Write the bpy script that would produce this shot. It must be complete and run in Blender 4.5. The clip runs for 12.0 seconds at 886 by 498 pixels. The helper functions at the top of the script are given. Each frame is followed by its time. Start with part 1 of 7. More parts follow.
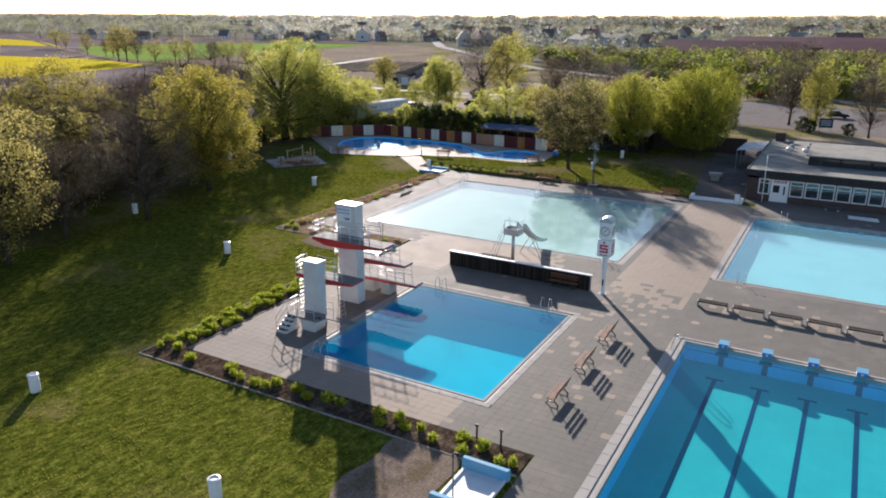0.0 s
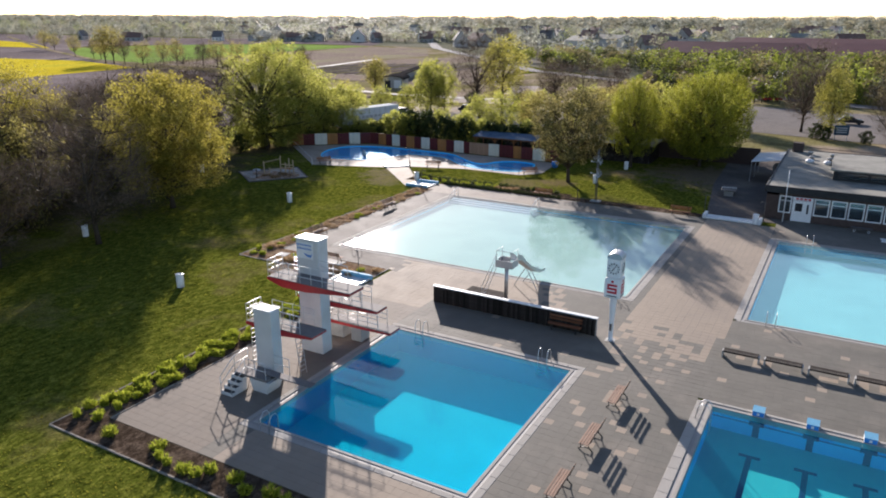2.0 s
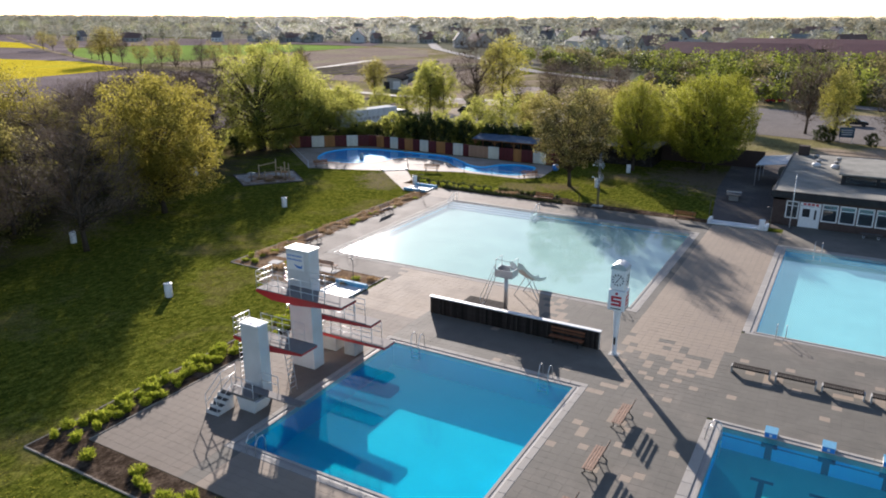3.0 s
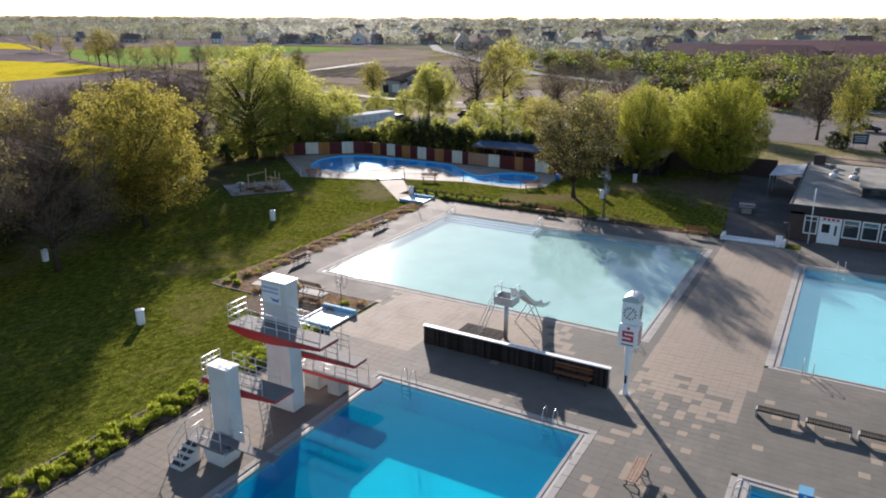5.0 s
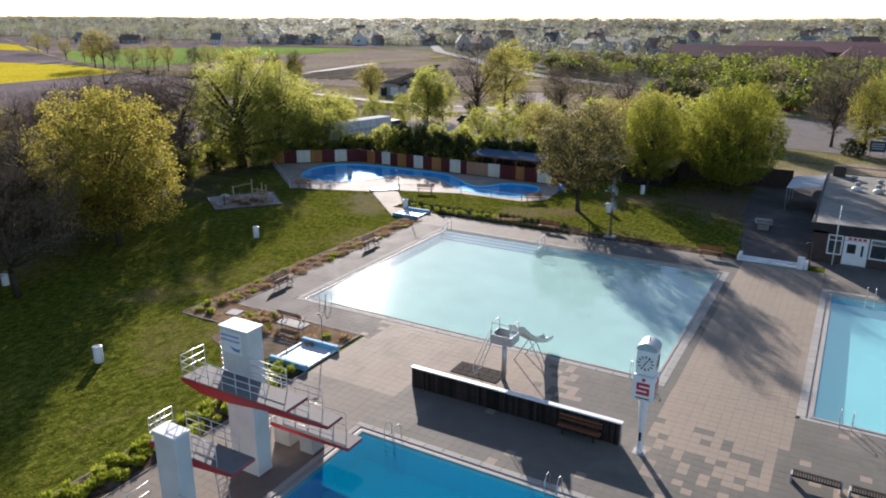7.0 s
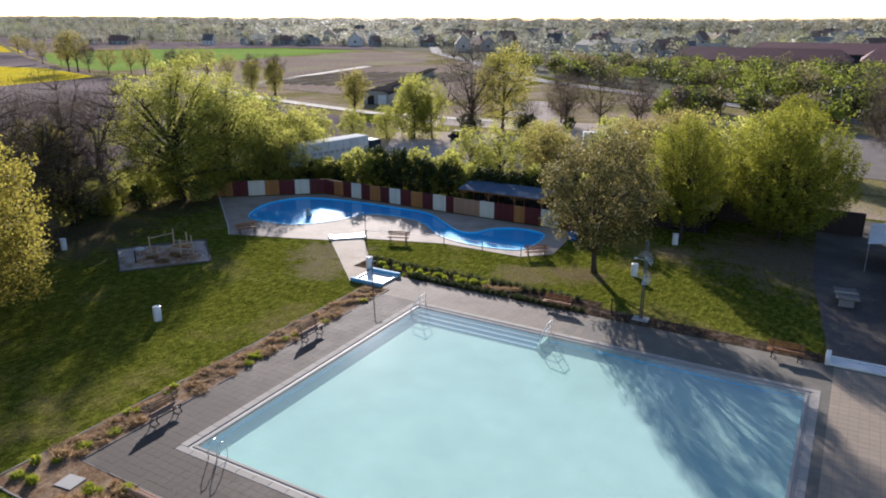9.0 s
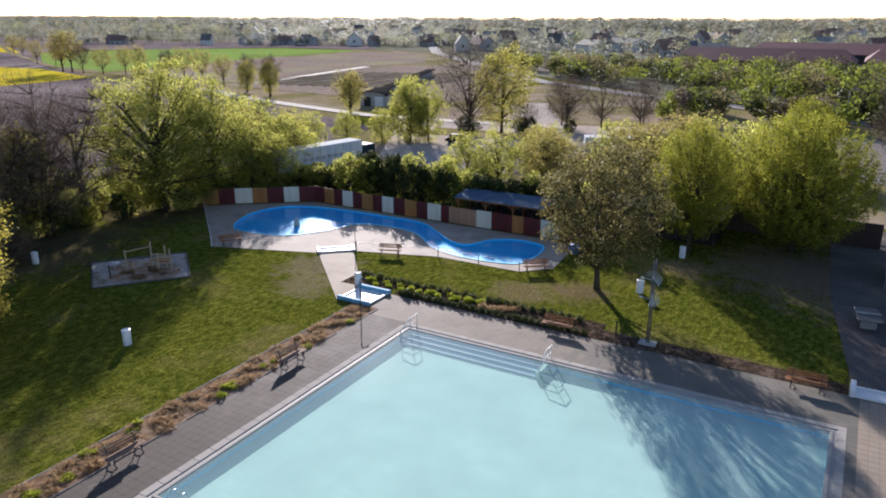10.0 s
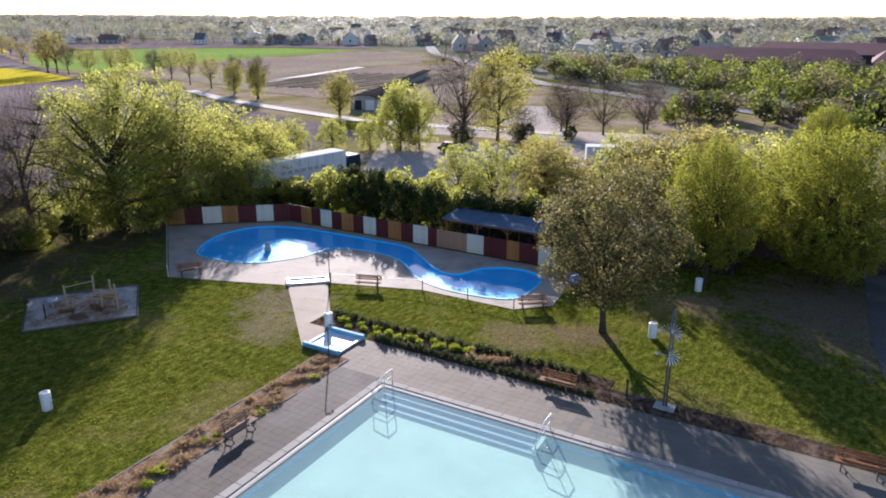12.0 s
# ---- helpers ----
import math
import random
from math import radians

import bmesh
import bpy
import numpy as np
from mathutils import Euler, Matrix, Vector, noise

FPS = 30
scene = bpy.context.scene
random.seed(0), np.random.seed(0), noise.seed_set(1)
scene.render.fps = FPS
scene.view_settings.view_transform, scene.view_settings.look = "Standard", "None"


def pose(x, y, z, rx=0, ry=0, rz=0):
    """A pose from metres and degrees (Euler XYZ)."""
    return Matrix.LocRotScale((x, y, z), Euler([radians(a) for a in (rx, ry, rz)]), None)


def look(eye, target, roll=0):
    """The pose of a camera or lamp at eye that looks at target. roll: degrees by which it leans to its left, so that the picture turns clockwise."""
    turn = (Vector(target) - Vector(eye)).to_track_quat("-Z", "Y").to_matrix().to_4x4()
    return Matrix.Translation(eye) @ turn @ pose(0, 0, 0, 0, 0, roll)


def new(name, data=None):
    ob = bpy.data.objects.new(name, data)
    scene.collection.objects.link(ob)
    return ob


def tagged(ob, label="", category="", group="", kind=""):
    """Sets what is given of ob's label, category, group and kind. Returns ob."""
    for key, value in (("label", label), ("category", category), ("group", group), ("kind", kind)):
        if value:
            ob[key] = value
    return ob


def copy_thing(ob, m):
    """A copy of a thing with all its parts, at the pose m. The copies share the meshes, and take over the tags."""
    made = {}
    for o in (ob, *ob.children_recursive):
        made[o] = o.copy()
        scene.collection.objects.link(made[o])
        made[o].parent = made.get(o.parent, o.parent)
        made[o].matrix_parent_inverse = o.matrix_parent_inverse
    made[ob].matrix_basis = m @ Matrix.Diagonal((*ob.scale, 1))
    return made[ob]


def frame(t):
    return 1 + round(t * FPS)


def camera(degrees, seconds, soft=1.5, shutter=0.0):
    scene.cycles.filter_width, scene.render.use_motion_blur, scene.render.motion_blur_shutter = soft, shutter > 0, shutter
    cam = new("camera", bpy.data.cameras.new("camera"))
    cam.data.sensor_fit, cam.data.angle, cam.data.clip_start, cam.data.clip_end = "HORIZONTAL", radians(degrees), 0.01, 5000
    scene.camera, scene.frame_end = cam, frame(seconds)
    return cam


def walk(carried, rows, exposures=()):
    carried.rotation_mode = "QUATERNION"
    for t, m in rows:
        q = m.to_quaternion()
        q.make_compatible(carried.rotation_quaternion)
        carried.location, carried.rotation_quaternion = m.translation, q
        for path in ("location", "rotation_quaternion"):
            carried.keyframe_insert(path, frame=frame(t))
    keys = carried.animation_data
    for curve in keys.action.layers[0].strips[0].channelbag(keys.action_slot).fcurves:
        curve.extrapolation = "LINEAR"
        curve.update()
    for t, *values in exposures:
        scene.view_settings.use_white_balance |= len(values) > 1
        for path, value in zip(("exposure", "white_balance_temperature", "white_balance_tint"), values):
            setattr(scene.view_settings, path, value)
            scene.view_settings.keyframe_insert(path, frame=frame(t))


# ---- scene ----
cam = camera(62.93, 12.0, 1.9)
PATH = [
    (0, (4.050, -3.041, 19.486), (-0.626, 5.246, 16.409), 0.18),
    (0.1, (3.744, -2.226, 19.477), (-0.930, 6.062, 16.400), 0.18),
    (0.2, (3.439, -1.410, 19.468), (-1.234, 6.879, 16.392), 0.18),
    (0.3, (3.133, -0.595, 19.458), (-1.537, 7.695, 16.383), 0.18),
    (0.4, (2.828, 0.221, 19.449), (-1.841, 8.512, 16.375), 0.18),
    (0.5, (2.522, 1.036, 19.440), (-2.145, 9.328, 16.366), 0.18),
    (0.6, (2.234, 1.736, 19.420), (-2.430, 10.030, 16.347), 0.18),
    (0.7, (2.030, 2.233, 19.406), (-2.633, 10.529, 16.334), 0.18),
    (0.8, (1.894, 2.565, 19.396), (-2.768, 10.862, 16.325), 0.18),
    (1, (1.765, 2.878, 19.387), (-2.895, 11.176, 16.316), 0.18),
    (1.5, (1.401, 3.688, 19.384), (-3.256, 11.989, 16.316), 0.18),
    (2, (1.034, 4.526, 19.391), (-3.622, 12.829, 16.326), 0.18),
    (2.5, (0.648, 5.405, 19.389), (-4.009, 13.709, 16.327), 0.18),
    (3, (0.271, 6.290, 19.391), (-4.388, 14.593, 16.332), 0.18),
    (5, (-1.468, 10.289, 19.603), (-6.148, 18.584, 16.553), 0.18),
    (5.5, (-1.948, 11.487, 19.656), (-6.634, 19.778, 16.607), 0.18),
    (6, (-2.415, 12.585, 19.703), (-7.109, 20.872, 16.656), 0.18),
    (6.5, (-2.930, 13.853, 19.771), (-7.631, 22.136, 16.725), 0.18),
    (6.7, (-3.138, 14.369, 19.815), (-7.842, 22.651, 16.769), 0.18),
    (6.9, (-3.352, 14.872, 19.828), (-8.057, 23.154, 16.782), 0.18),
    (7.1, (-3.567, 15.376, 19.840), (-8.273, 23.657, 16.794), 0.18),
    (7.3, (-3.833, 16.000, 19.856), (-8.540, 24.280, 16.810), 0.18),
    (7.5, (-4.349, 17.212, 19.887), (-9.058, 25.491, 16.841), 0.18),
    (7.7, (-5.204, 19.219, 19.937), (-9.916, 27.497, 16.891), 0.18),
    (7.9, (-6.310, 21.814, 20.003), (-11.026, 30.089, 16.957), 0.18),
    (8.1, (-7.467, 24.529, 20.071), (-12.188, 32.803, 17.025), 0.18),
    (8.3, (-8.624, 27.245, 20.140), (-13.349, 35.516, 17.094), 0.18),
    (8.4, (-9.224, 28.620, 20.112), (-13.950, 36.889, 17.066), 0.18),
    (8.5, (-9.901, 30.170, 20.081), (-14.628, 38.438, 17.035), 0.18),
    (8.6, (-10.451, 31.515, 20.061), (-15.180, 39.782, 17.015), 0.18),
    (8.7, (-10.604, 31.887, 20.056), (-15.333, 40.153, 17.009), 0.18),
    (8.8, (-10.756, 32.259, 20.050), (-15.486, 40.525, 17.004), 0.18),
    (9, (-11.072, 33.031, 20.039), (-15.803, 41.297, 16.992), 0.18),
    (9.5, (-11.784, 34.822, 20.050), (-16.518, 43.086, 17.001), 0.18),
    (10, (-12.480, 36.617, 20.102), (-17.215, 44.879, 17.050), 0.18),
    (10.5, (-13.251, 38.495, 20.109), (-17.986, 46.756, 17.053), 0.18),
    (11, (-13.998, 40.345, 20.166), (-18.731, 48.606, 17.106), 0.18),
    (11.5, (-14.689, 42.142, 20.251), (-19.417, 50.404, 17.187), 0.18),
    (12, (-15.410, 43.919, 20.356), (-20.131, 52.183, 17.287), 0.18),
]
walk(cam, [(t, look(eye, target, roll)) for t, eye, target, roll in PATH], [(0.0, 1.11, 6350, 17), (7.0, 1.07, 6250, 16), (9.5, 1.05, 6100, 18), (12.0, 1.33, 5950, 21)])

# ---- light ----
SUN_UP, SUN_AZ = 17.0, 36.6   # degrees above the horizon; from +y towards -x
world = bpy.data.worlds.new("sky")
scene.world = world
world.use_nodes = True
wn = world.node_tree.nodes
sky = wn.new("ShaderNodeTexSky")
sky.sky_type = "NISHITA"
sky.sun_disc = False
sky.sun_elevation = radians(SUN_UP)
sky.sun_rotation = radians(-SUN_AZ)
sky.air_density, sky.dust_density, sky.ozone_density = 0.8, 0.35, 1.2
wn["Background"].inputs["Strength"].default_value = 0.085
world.node_tree.links.new(sky.outputs["Color"], wn["Background"].inputs["Color"])
sun_data = bpy.data.lights.new("sun", "SUN")
sun_data.energy, sun_data.angle, sun_data.color = 5.0, radians(0.6), (1.0, 0.93, 0.83)
sun = new("sun", sun_data)
sun_dir = Vector((-math.sin(radians(SUN_AZ)) * math.cos(radians(SUN_UP)), math.cos(radians(SUN_AZ)) * math.cos(radians(SUN_UP)), math.sin(radians(SUN_UP))))
sun.matrix_world = look(sun_dir * 100, (0, 0, 0))

# ---- materials ----
def nodes_of(name):
    m = bpy.data.materials.new(name)
    m.use_nodes = True
    nt = m.node_tree
    return m, nt.nodes, nt.links, nt.nodes["Principled BSDF"]


def ramp(nodes, links, fac, stops):
    r = nodes.new("ShaderNodeValToRGB")
    while len(r.color_ramp.elements) < len(stops):
        r.color_ramp.elements.new(0.5)
    for e, (p, c) in zip(r.color_ramp.elements, stops):
        e.position, e.color = p, (*c, 1)
    links.new(fac, r.inputs[0])
    return r.outputs[0]


def noise_of(nodes, links, scale, detail=6, rough=0.6, vec=None, stretch=None):
    n = nodes.new("ShaderNodeTexNoise")
    n.inputs["Scale"].default_value, n.inputs["Detail"].default_value, n.inputs["Roughness"].default_value = scale, detail, rough
    if vec is None:
        vec = nodes.new("ShaderNodeTexCoord").outputs["Object"]
    if stretch:
        mp = nodes.new("ShaderNodeMapping")
        mp.inputs["Scale"].default_value = stretch
        links.new(vec, mp.inputs[0])
        vec = mp.outputs[0]
    links.new(vec, n.inputs["Vector"])
    return n.outputs["Fac"]


def mixc(nodes, links, fac, a, b, kind="MIX"):
    m = nodes.new("ShaderNodeMix")
    m.data_type, m.blend_type = "RGBA", kind
    for sock, v in ((m.inputs[0], fac), (m.inputs[6], a), (m.inputs[7], b)):
        if hasattr(v, "links"):
            links.new(v, sock)
        elif isinstance(v, tuple):
            sock.default_value = (*v, 1)
        else:
            sock.default_value = v
    return m.outputs[2]


def surf(name, a, b, scale=2.0, rough=0.75, metal=0.0, bump=0.15, fine=60.0, spec=0.4, stretch=None, vary=0.0, island=False, dirt=None, dirt_scale=0.4):
    """Two tones by a coarse noise, grain by a fine one, a tone per piece, and stains."""
    m, nodes, links, p = nodes_of(name)
    coarse = noise_of(nodes, links, scale, 5, 0.65, None, stretch)
    grain = noise_of(nodes, links, fine, 3, 0.7, None, stretch)
    col = ramp(nodes, links, coarse, [(0.3, a), (0.7, b)])
    g = ramp(nodes, links, grain, [(0.25, (0.72, 0.72, 0.72)), (0.75, (1.15, 1.15, 1.15))])
    col = mixc(nodes, links, 1.0, col, g, "MULTIPLY")
    if dirt:
        d = noise_of(nodes, links, dirt_scale, 8, 0.7)
        f = ramp(nodes, links, d, [(0.5, (0, 0, 0)), (0.72, (0.8, 0.8, 0.8))])
        col = mixc(nodes, links, f, col, dirt)
    if vary:
        if island:
            rnd = nodes.new("ShaderNodeNewGeometry").outputs["Random Per Island"]
        else:
            rnd = nodes.new("ShaderNodeObjectInfo").outputs["Random"]
        v = ramp(nodes, links, rnd, [(0.0, (1 - vary,) * 3), (1.0, (1 + vary,) * 3)])
        col = mixc(nodes, links, 1.0, col, v, "MULTIPLY")
    links.new(col, p.inputs["Base Color"])
    r = nodes.new("ShaderNodeMapRange")
    r.inputs["To Min"].default_value, r.inputs["To Max"].default_value = max(0.02, rough - 0.12), min(1.0, rough + 0.12)
    links.new(coarse, r.inputs[0])
    links.new(r.outputs[0], p.inputs["Roughness"])
    p.inputs["Metallic"].default_value = metal
    p.inputs["Specular IOR Level"].default_value = spec
    if bump:
        bn = nodes.new("ShaderNodeBump")
        bn.inputs["Strength"].default_value, bn.inputs["Distance"].default_value = bump, 0.01
        links.new(grain, bn.inputs["Height"])
        links.new(bn.outputs[0], p.inputs["Normal"])
    return m


def foliage(name, stops, through_share=0.45, rough=0.6, patch=(0.35, 0.75, 1.2)):
    """Leaves: a tone for each leaf, light partly passing through them."""
    m, nodes, links, p = nodes_of(name)
    rnd = nodes.new("ShaderNodeNewGeometry").outputs["Random Per Island"]
    col = ramp(nodes, links, rnd, stops)
    big = noise_of(nodes, links, patch[0], 3, 0.5)
    col = mixc(nodes, links, 1.0, col, ramp(nodes, links, big, [(0.3, (patch[1],) * 3), (0.7, (patch[2], patch[2] * 0.97, patch[2] * 0.92))]), "MULTIPLY")
    links.new(col, p.inputs["Base Color"])
    p.inputs["Roughness"].default_value = rough
    p.inputs["Specular IOR Level"].default_value = 0.08
    t = nodes.new("ShaderNodeBsdfTranslucent")
    links.new(col, t.inputs["Color"])
    mx = nodes.new("ShaderNodeMixShader")
    mx.inputs[0].default_value = through_share
    links.new(p.outputs[0], mx.inputs[1])
    links.new(t.outputs[0], mx.inputs[2])
    links.new(mx.outputs[0], nodes["Material Output"].inputs["Surface"])
    return m


def water_mat(name, tint, cloud_tone, cloudy, rough=0.05, ripple=0.03, scale=1.6, glitter=0.0):
    """A mirror by the angle of view over clear water that is slightly cloudy with its own tone."""
    m, nodes, links, p = nodes_of(name)
    nodes.remove(p)
    clear = nodes.new("ShaderNodeBsdfTransparent")
    clear.inputs[0].default_value = (*tint, 1)
    murk = nodes.new("ShaderNodeBsdfDiffuse")
    murk.inputs[0].default_value = (*cloud_tone, 1)
    body = nodes.new("ShaderNodeMixShader")
    body.inputs[0].default_value = cloudy
    links.new(clear.outputs[0], body.inputs[1])
    links.new(murk.outputs[0], body.inputs[2])
    gloss = nodes.new("ShaderNodeBsdfGlossy")
    gloss.inputs["Roughness"].default_value = rough
    face = nodes.new("ShaderNodeLayerWeight")
    face.inputs[0].default_value = 0.5
    fifth = nodes.new("ShaderNodeMath")
    fifth.operation = "POWER"
    fifth.inputs[1].default_value = 5.0
    fres = nodes.new("ShaderNodeMath")
    fres.operation = "MULTIPLY_ADD"
    fres.inputs[1].default_value, fres.inputs[2].default_value = 0.98, 0.02
    links.new(face.outputs["Facing"], fifth.inputs[0])
    links.new(fifth.outputs[0], fres.inputs[0])
    bn = nodes.new("ShaderNodeBump")
    bn.inputs["Strength"].default_value, bn.inputs["Distance"].default_value = ripple, 0.05
    links.new(noise_of(nodes, links, scale, 3, 0.5), bn.inputs["Height"])
    links.new(bn.outputs[0], gloss.inputs["Normal"])
    # fine wind ripples: a small share of the mirror is rough and glitters round the sun
    fine = nodes.new("ShaderNodeBsdfGlossy")
    fine.inputs["Roughness"].default_value = 0.15
    both = nodes.new("ShaderNodeMixShader")
    both.inputs[0].default_value = glitter
    links.new(gloss.outputs[0], both.inputs[1])
    links.new(fine.outputs[0], both.inputs[2])
    mx = nodes.new("ShaderNodeMixShader")
    links.new(fres.outputs[0], mx.inputs[0])
    links.new(body.outputs[0], mx.inputs[1])
    links.new(both.outputs[0], mx.inputs[2])
    links.new(mx.outputs[0], nodes["Material Output"].inputs["Surface"])
    return m


def glass_mat(name, tint):
    m, nodes, links, p = nodes_of(name)
    p.inputs["Base Color"].default_value = (*tint, 1)
    p.inputs["Roughness"].default_value = 0.03
    p.inputs["Transmission Weight"].default_value = 0.9
    p.inputs["IOR"].default_value = 1.9
    return m


def ground_mat(name, stops, patch=None, patch_at=(0.52, 0.68), scale=0.12, fine=9.0, bump=0.6, worn=(), gloss=0.0):
    """Lawn or soil: broad patches, tufts and fine grain, in world metres."""
    m, nodes, links, p = nodes_of(name)
    pos = nodes.new("ShaderNodeNewGeometry").outputs["Position"]
    broad = noise_of(nodes, links, scale, 6, 0.6, pos)
    tuft = noise_of(nodes, links, fine * 0.25, 6, 0.72, pos, (1.5, 0.75, 0.2))
    grain = noise_of(nodes, links, fine, 4, 0.7, pos)
    col = ramp(nodes, links, tuft, stops)
    if patch:
        f = ramp(nodes, links, broad, [(patch_at[0], (0, 0, 0)), (patch_at[1], (1, 1, 1))])
        col = mixc(nodes, links, f, col, patch)
    for x, y, r, tone in worn:
        # trodden ground about a spot, its edge broken up by the broad noise
        d = nodes.new("ShaderNodeVectorMath")
        d.operation = "DISTANCE"
        links.new(pos, d.inputs[0])
        d.inputs[1].default_value = (x, y, 0)
        e = nodes.new("ShaderNodeMath")
        e.operation = "MULTIPLY_ADD"
        e.inputs[1].default_value = 1.0 / r
        links.new(d.outputs["Value"], e.inputs[0])
        q = nodes.new("ShaderNodeMath")
        q.operation = "MULTIPLY_ADD"
        q.inputs[1].default_value, q.inputs[2].default_value = 2.4, -1.2
        links.new(noise_of(nodes, links, 0.6, 6, 0.7, pos), q.inputs[0])
        links.new(q.outputs[0], e.inputs[2])
        col = mixc(nodes, links, ramp(nodes, links, e.outputs[0], [(0.45, (0.85, 0.85, 0.85)), (1.0, (0, 0, 0))]), col, tone)
    col = mixc(nodes, links, 1.0, col, ramp(nodes, links, grain, [(0.28, (0.42, 0.42, 0.42)), (0.72, (1.48, 1.48, 1.48))]), "MULTIPLY")
    col = mixc(nodes, links, 1.0, col, ramp(nodes, links, broad, [(0.3, (0.85, 0.85, 0.85)), (0.7, (1.12, 1.12, 1.12))]), "MULTIPLY")
    links.new(col, p.inputs["Base Color"])
    p.inputs["Roughness"].default_value = 1.0 - 0.6 * gloss
    p.inputs["Specular IOR Level"].default_value = 0.5 * gloss
    bn = nodes.new("ShaderNodeBump")
    bn.inputs["Strength"].default_value, bn.inputs["Distance"].default_value = bump, 0.08
    links.new(tuft, bn.inputs["Height"])
    links.new(bn.outputs[0], p.inputs["Normal"])
    return m


def tiles_mat(name, a, b, size, line):
    """Glazed pool tiles, a few centimetres wide, with pale joints."""
    m, nodes, links, p = nodes_of(name)
    pos = nodes.new("ShaderNodeNewGeometry").outputs["Position"]
    br = nodes.new("ShaderNodeTexBrick")
    br.offset, br.squash = 0.0, 1.0
    for k, v in (("Scale", 1.0), ("Mortar Size", size * 0.03), ("Brick Width", size * 2), ("Row Height", size)):
        br.inputs[k].default_value = v
    br.inputs["Color1"].default_value, br.inputs["Color2"].default_value, br.inputs["Mortar"].default_value = (*a, 1), (*b, 1), (*line, 1)
    links.new(pos, br.inputs["Vector"])
    broad = noise_of(nodes, links, 0.35, 4, 0.6, pos)
    col = mixc(nodes, links, 1.0, br.outputs["Color"], ramp(nodes, links, broad, [(0.3, (0.9, 0.9, 0.9)), (0.7, (1.06, 1.06, 1.06))]), "MULTIPLY")
    links.new(col, p.inputs["Base Color"])
    p.inputs["Roughness"].default_value = 0.9
    p.inputs["Specular IOR Level"].default_value = 0.0
    return m


LAWN = ground_mat("lawn", [(0.34, (0.036, 0.045, 0.007)), (0.5, (0.094, 0.108, 0.0145)), (0.68, (0.21, 0.21, 0.037))], (0.175, 0.14, 0.056), (0.54, 0.72), 0.14, 7.0, 1.0,
                  [(-14, 100, 9.5, (0.19, 0.14, 0.1)), (-23.5, 96.8, 2.6, (0.24, 0.175, 0.1)), (-50.6, 81.6, 4.0, (0.21, 0.172, 0.105)), (-48.5, 77.5, 3.0, (0.2, 0.165, 0.095)), (-33, 84.8, 3, (0.19, 0.15, 0.08)), (-29, 87, 2.6, (0.16, 0.12, 0.07)), (-76, 72, 11, (0.1, 0.08, 0.05)), (-71, 52, 12, (0.09, 0.07, 0.045)), (-66, 33, 10, (0.09, 0.07, 0.045)), (-78, 88, 9, (0.09, 0.07, 0.045))])
# meadow green greyed and lightened, with distance haze painted into it
HAZED_GREEN = ground_mat("meadow", [(0.3, (0.16, 0.16, 0.11)), (0.7, (0.23, 0.225, 0.16))], (0.26, 0.23, 0.19), (0.5, 0.65), 0.012, 0.6)
SOIL = ground_mat("soil", [(0.34, (0.03, 0.021, 0.015)), (0.5, (0.07, 0.05, 0.035)), (0.66, (0.15, 0.11, 0.08))], (0.17, 0.125, 0.092), (0.52, 0.68), 0.7, 9.0, 1.0)
# ploughed, stubble and crop tones are lightened to stand in for haze
HAZED_PLOUGHED = ground_mat("hazed_ploughed_soil", [(0.3, (0.16, 0.13, 0.125)), (0.7, (0.235, 0.195, 0.187))], (0.265, 0.22, 0.205), (0.5, 0.7), 0.02, 1.4)
HAZED_STUBBLE = ground_mat("stubble", [(0.3, (0.247, 0.196, 0.16)), (0.7, (0.35, 0.283, 0.226))], (0.291, 0.269, 0.16), (0.5, 0.65), 0.03, 1.0)
RAPE = ground_mat("rape_blossom", [(0.3, (0.5, 0.39, 0.03)), (0.7, (0.7, 0.55, 0.05))], (0.38, 0.36, 0.05), (0.55, 0.75), 0.03, 1.2)
HAZED_CROP = ground_mat("hazed_young_crop", [(0.3, (0.188, 0.269, 0.0672)), (0.7, (0.256, 0.362, 0.0941))], None, (0.5, 0.7), 0.02, 1.0)
SAND = ground_mat("sand", [(0.34, (0.36, 0.315, 0.265)), (0.66, (0.6, 0.54, 0.47))], (0.25, 0.19, 0.13), (0.46, 0.6), 0.45, 8.0)
DIRT = ground_mat("trodden_earth", [(0.3, (0.17, 0.13, 0.1)), (0.7, (0.28, 0.22, 0.17))], (0.14, 0.11, 0.07), (0.5, 0.62), 0.5, 10.0)
GRAVEL = ground_mat("gravel", [(0.3, (0.42, 0.36, 0.31)), (0.7, (0.54, 0.47, 0.41))], (0.36, 0.31, 0.25), (0.5, 0.7), 0.12, 6.0)
ASPHALT = ground_mat("asphalt", [(0.3, (0.2, 0.18, 0.165)), (0.7, (0.27, 0.245, 0.225))], (0.165, 0.15, 0.135), (0.5, 0.7), 0.15, 12.0, 0.2)
DARK_ASPHALT = ground_mat("dark_asphalt", [(0.3, (0.11, 0.098, 0.09)), (0.7, (0.165, 0.148, 0.136))], (0.19, 0.165, 0.135), (0.5, 0.7), 0.25, 12.0, 0.2)
ROAD = ground_mat("worn_road_asphalt", [(0.3, (0.24, 0.225, 0.21)), (0.7, (0.3, 0.285, 0.27))], (0.2, 0.19, 0.18), (0.5, 0.7), 0.1, 8.0, 0.2, (), 0.05)
# concrete made paler, so its colour carries the low sun's glare
GLARE_CONCRETE = ground_mat("glare_pale_road_concrete", [(0.3, (0.44, 0.4, 0.35)), (0.7, (0.54, 0.5, 0.44))], (0.37, 0.33, 0.28), (0.55, 0.75), 0.15, 3.0, 0.2, (), 0.1)
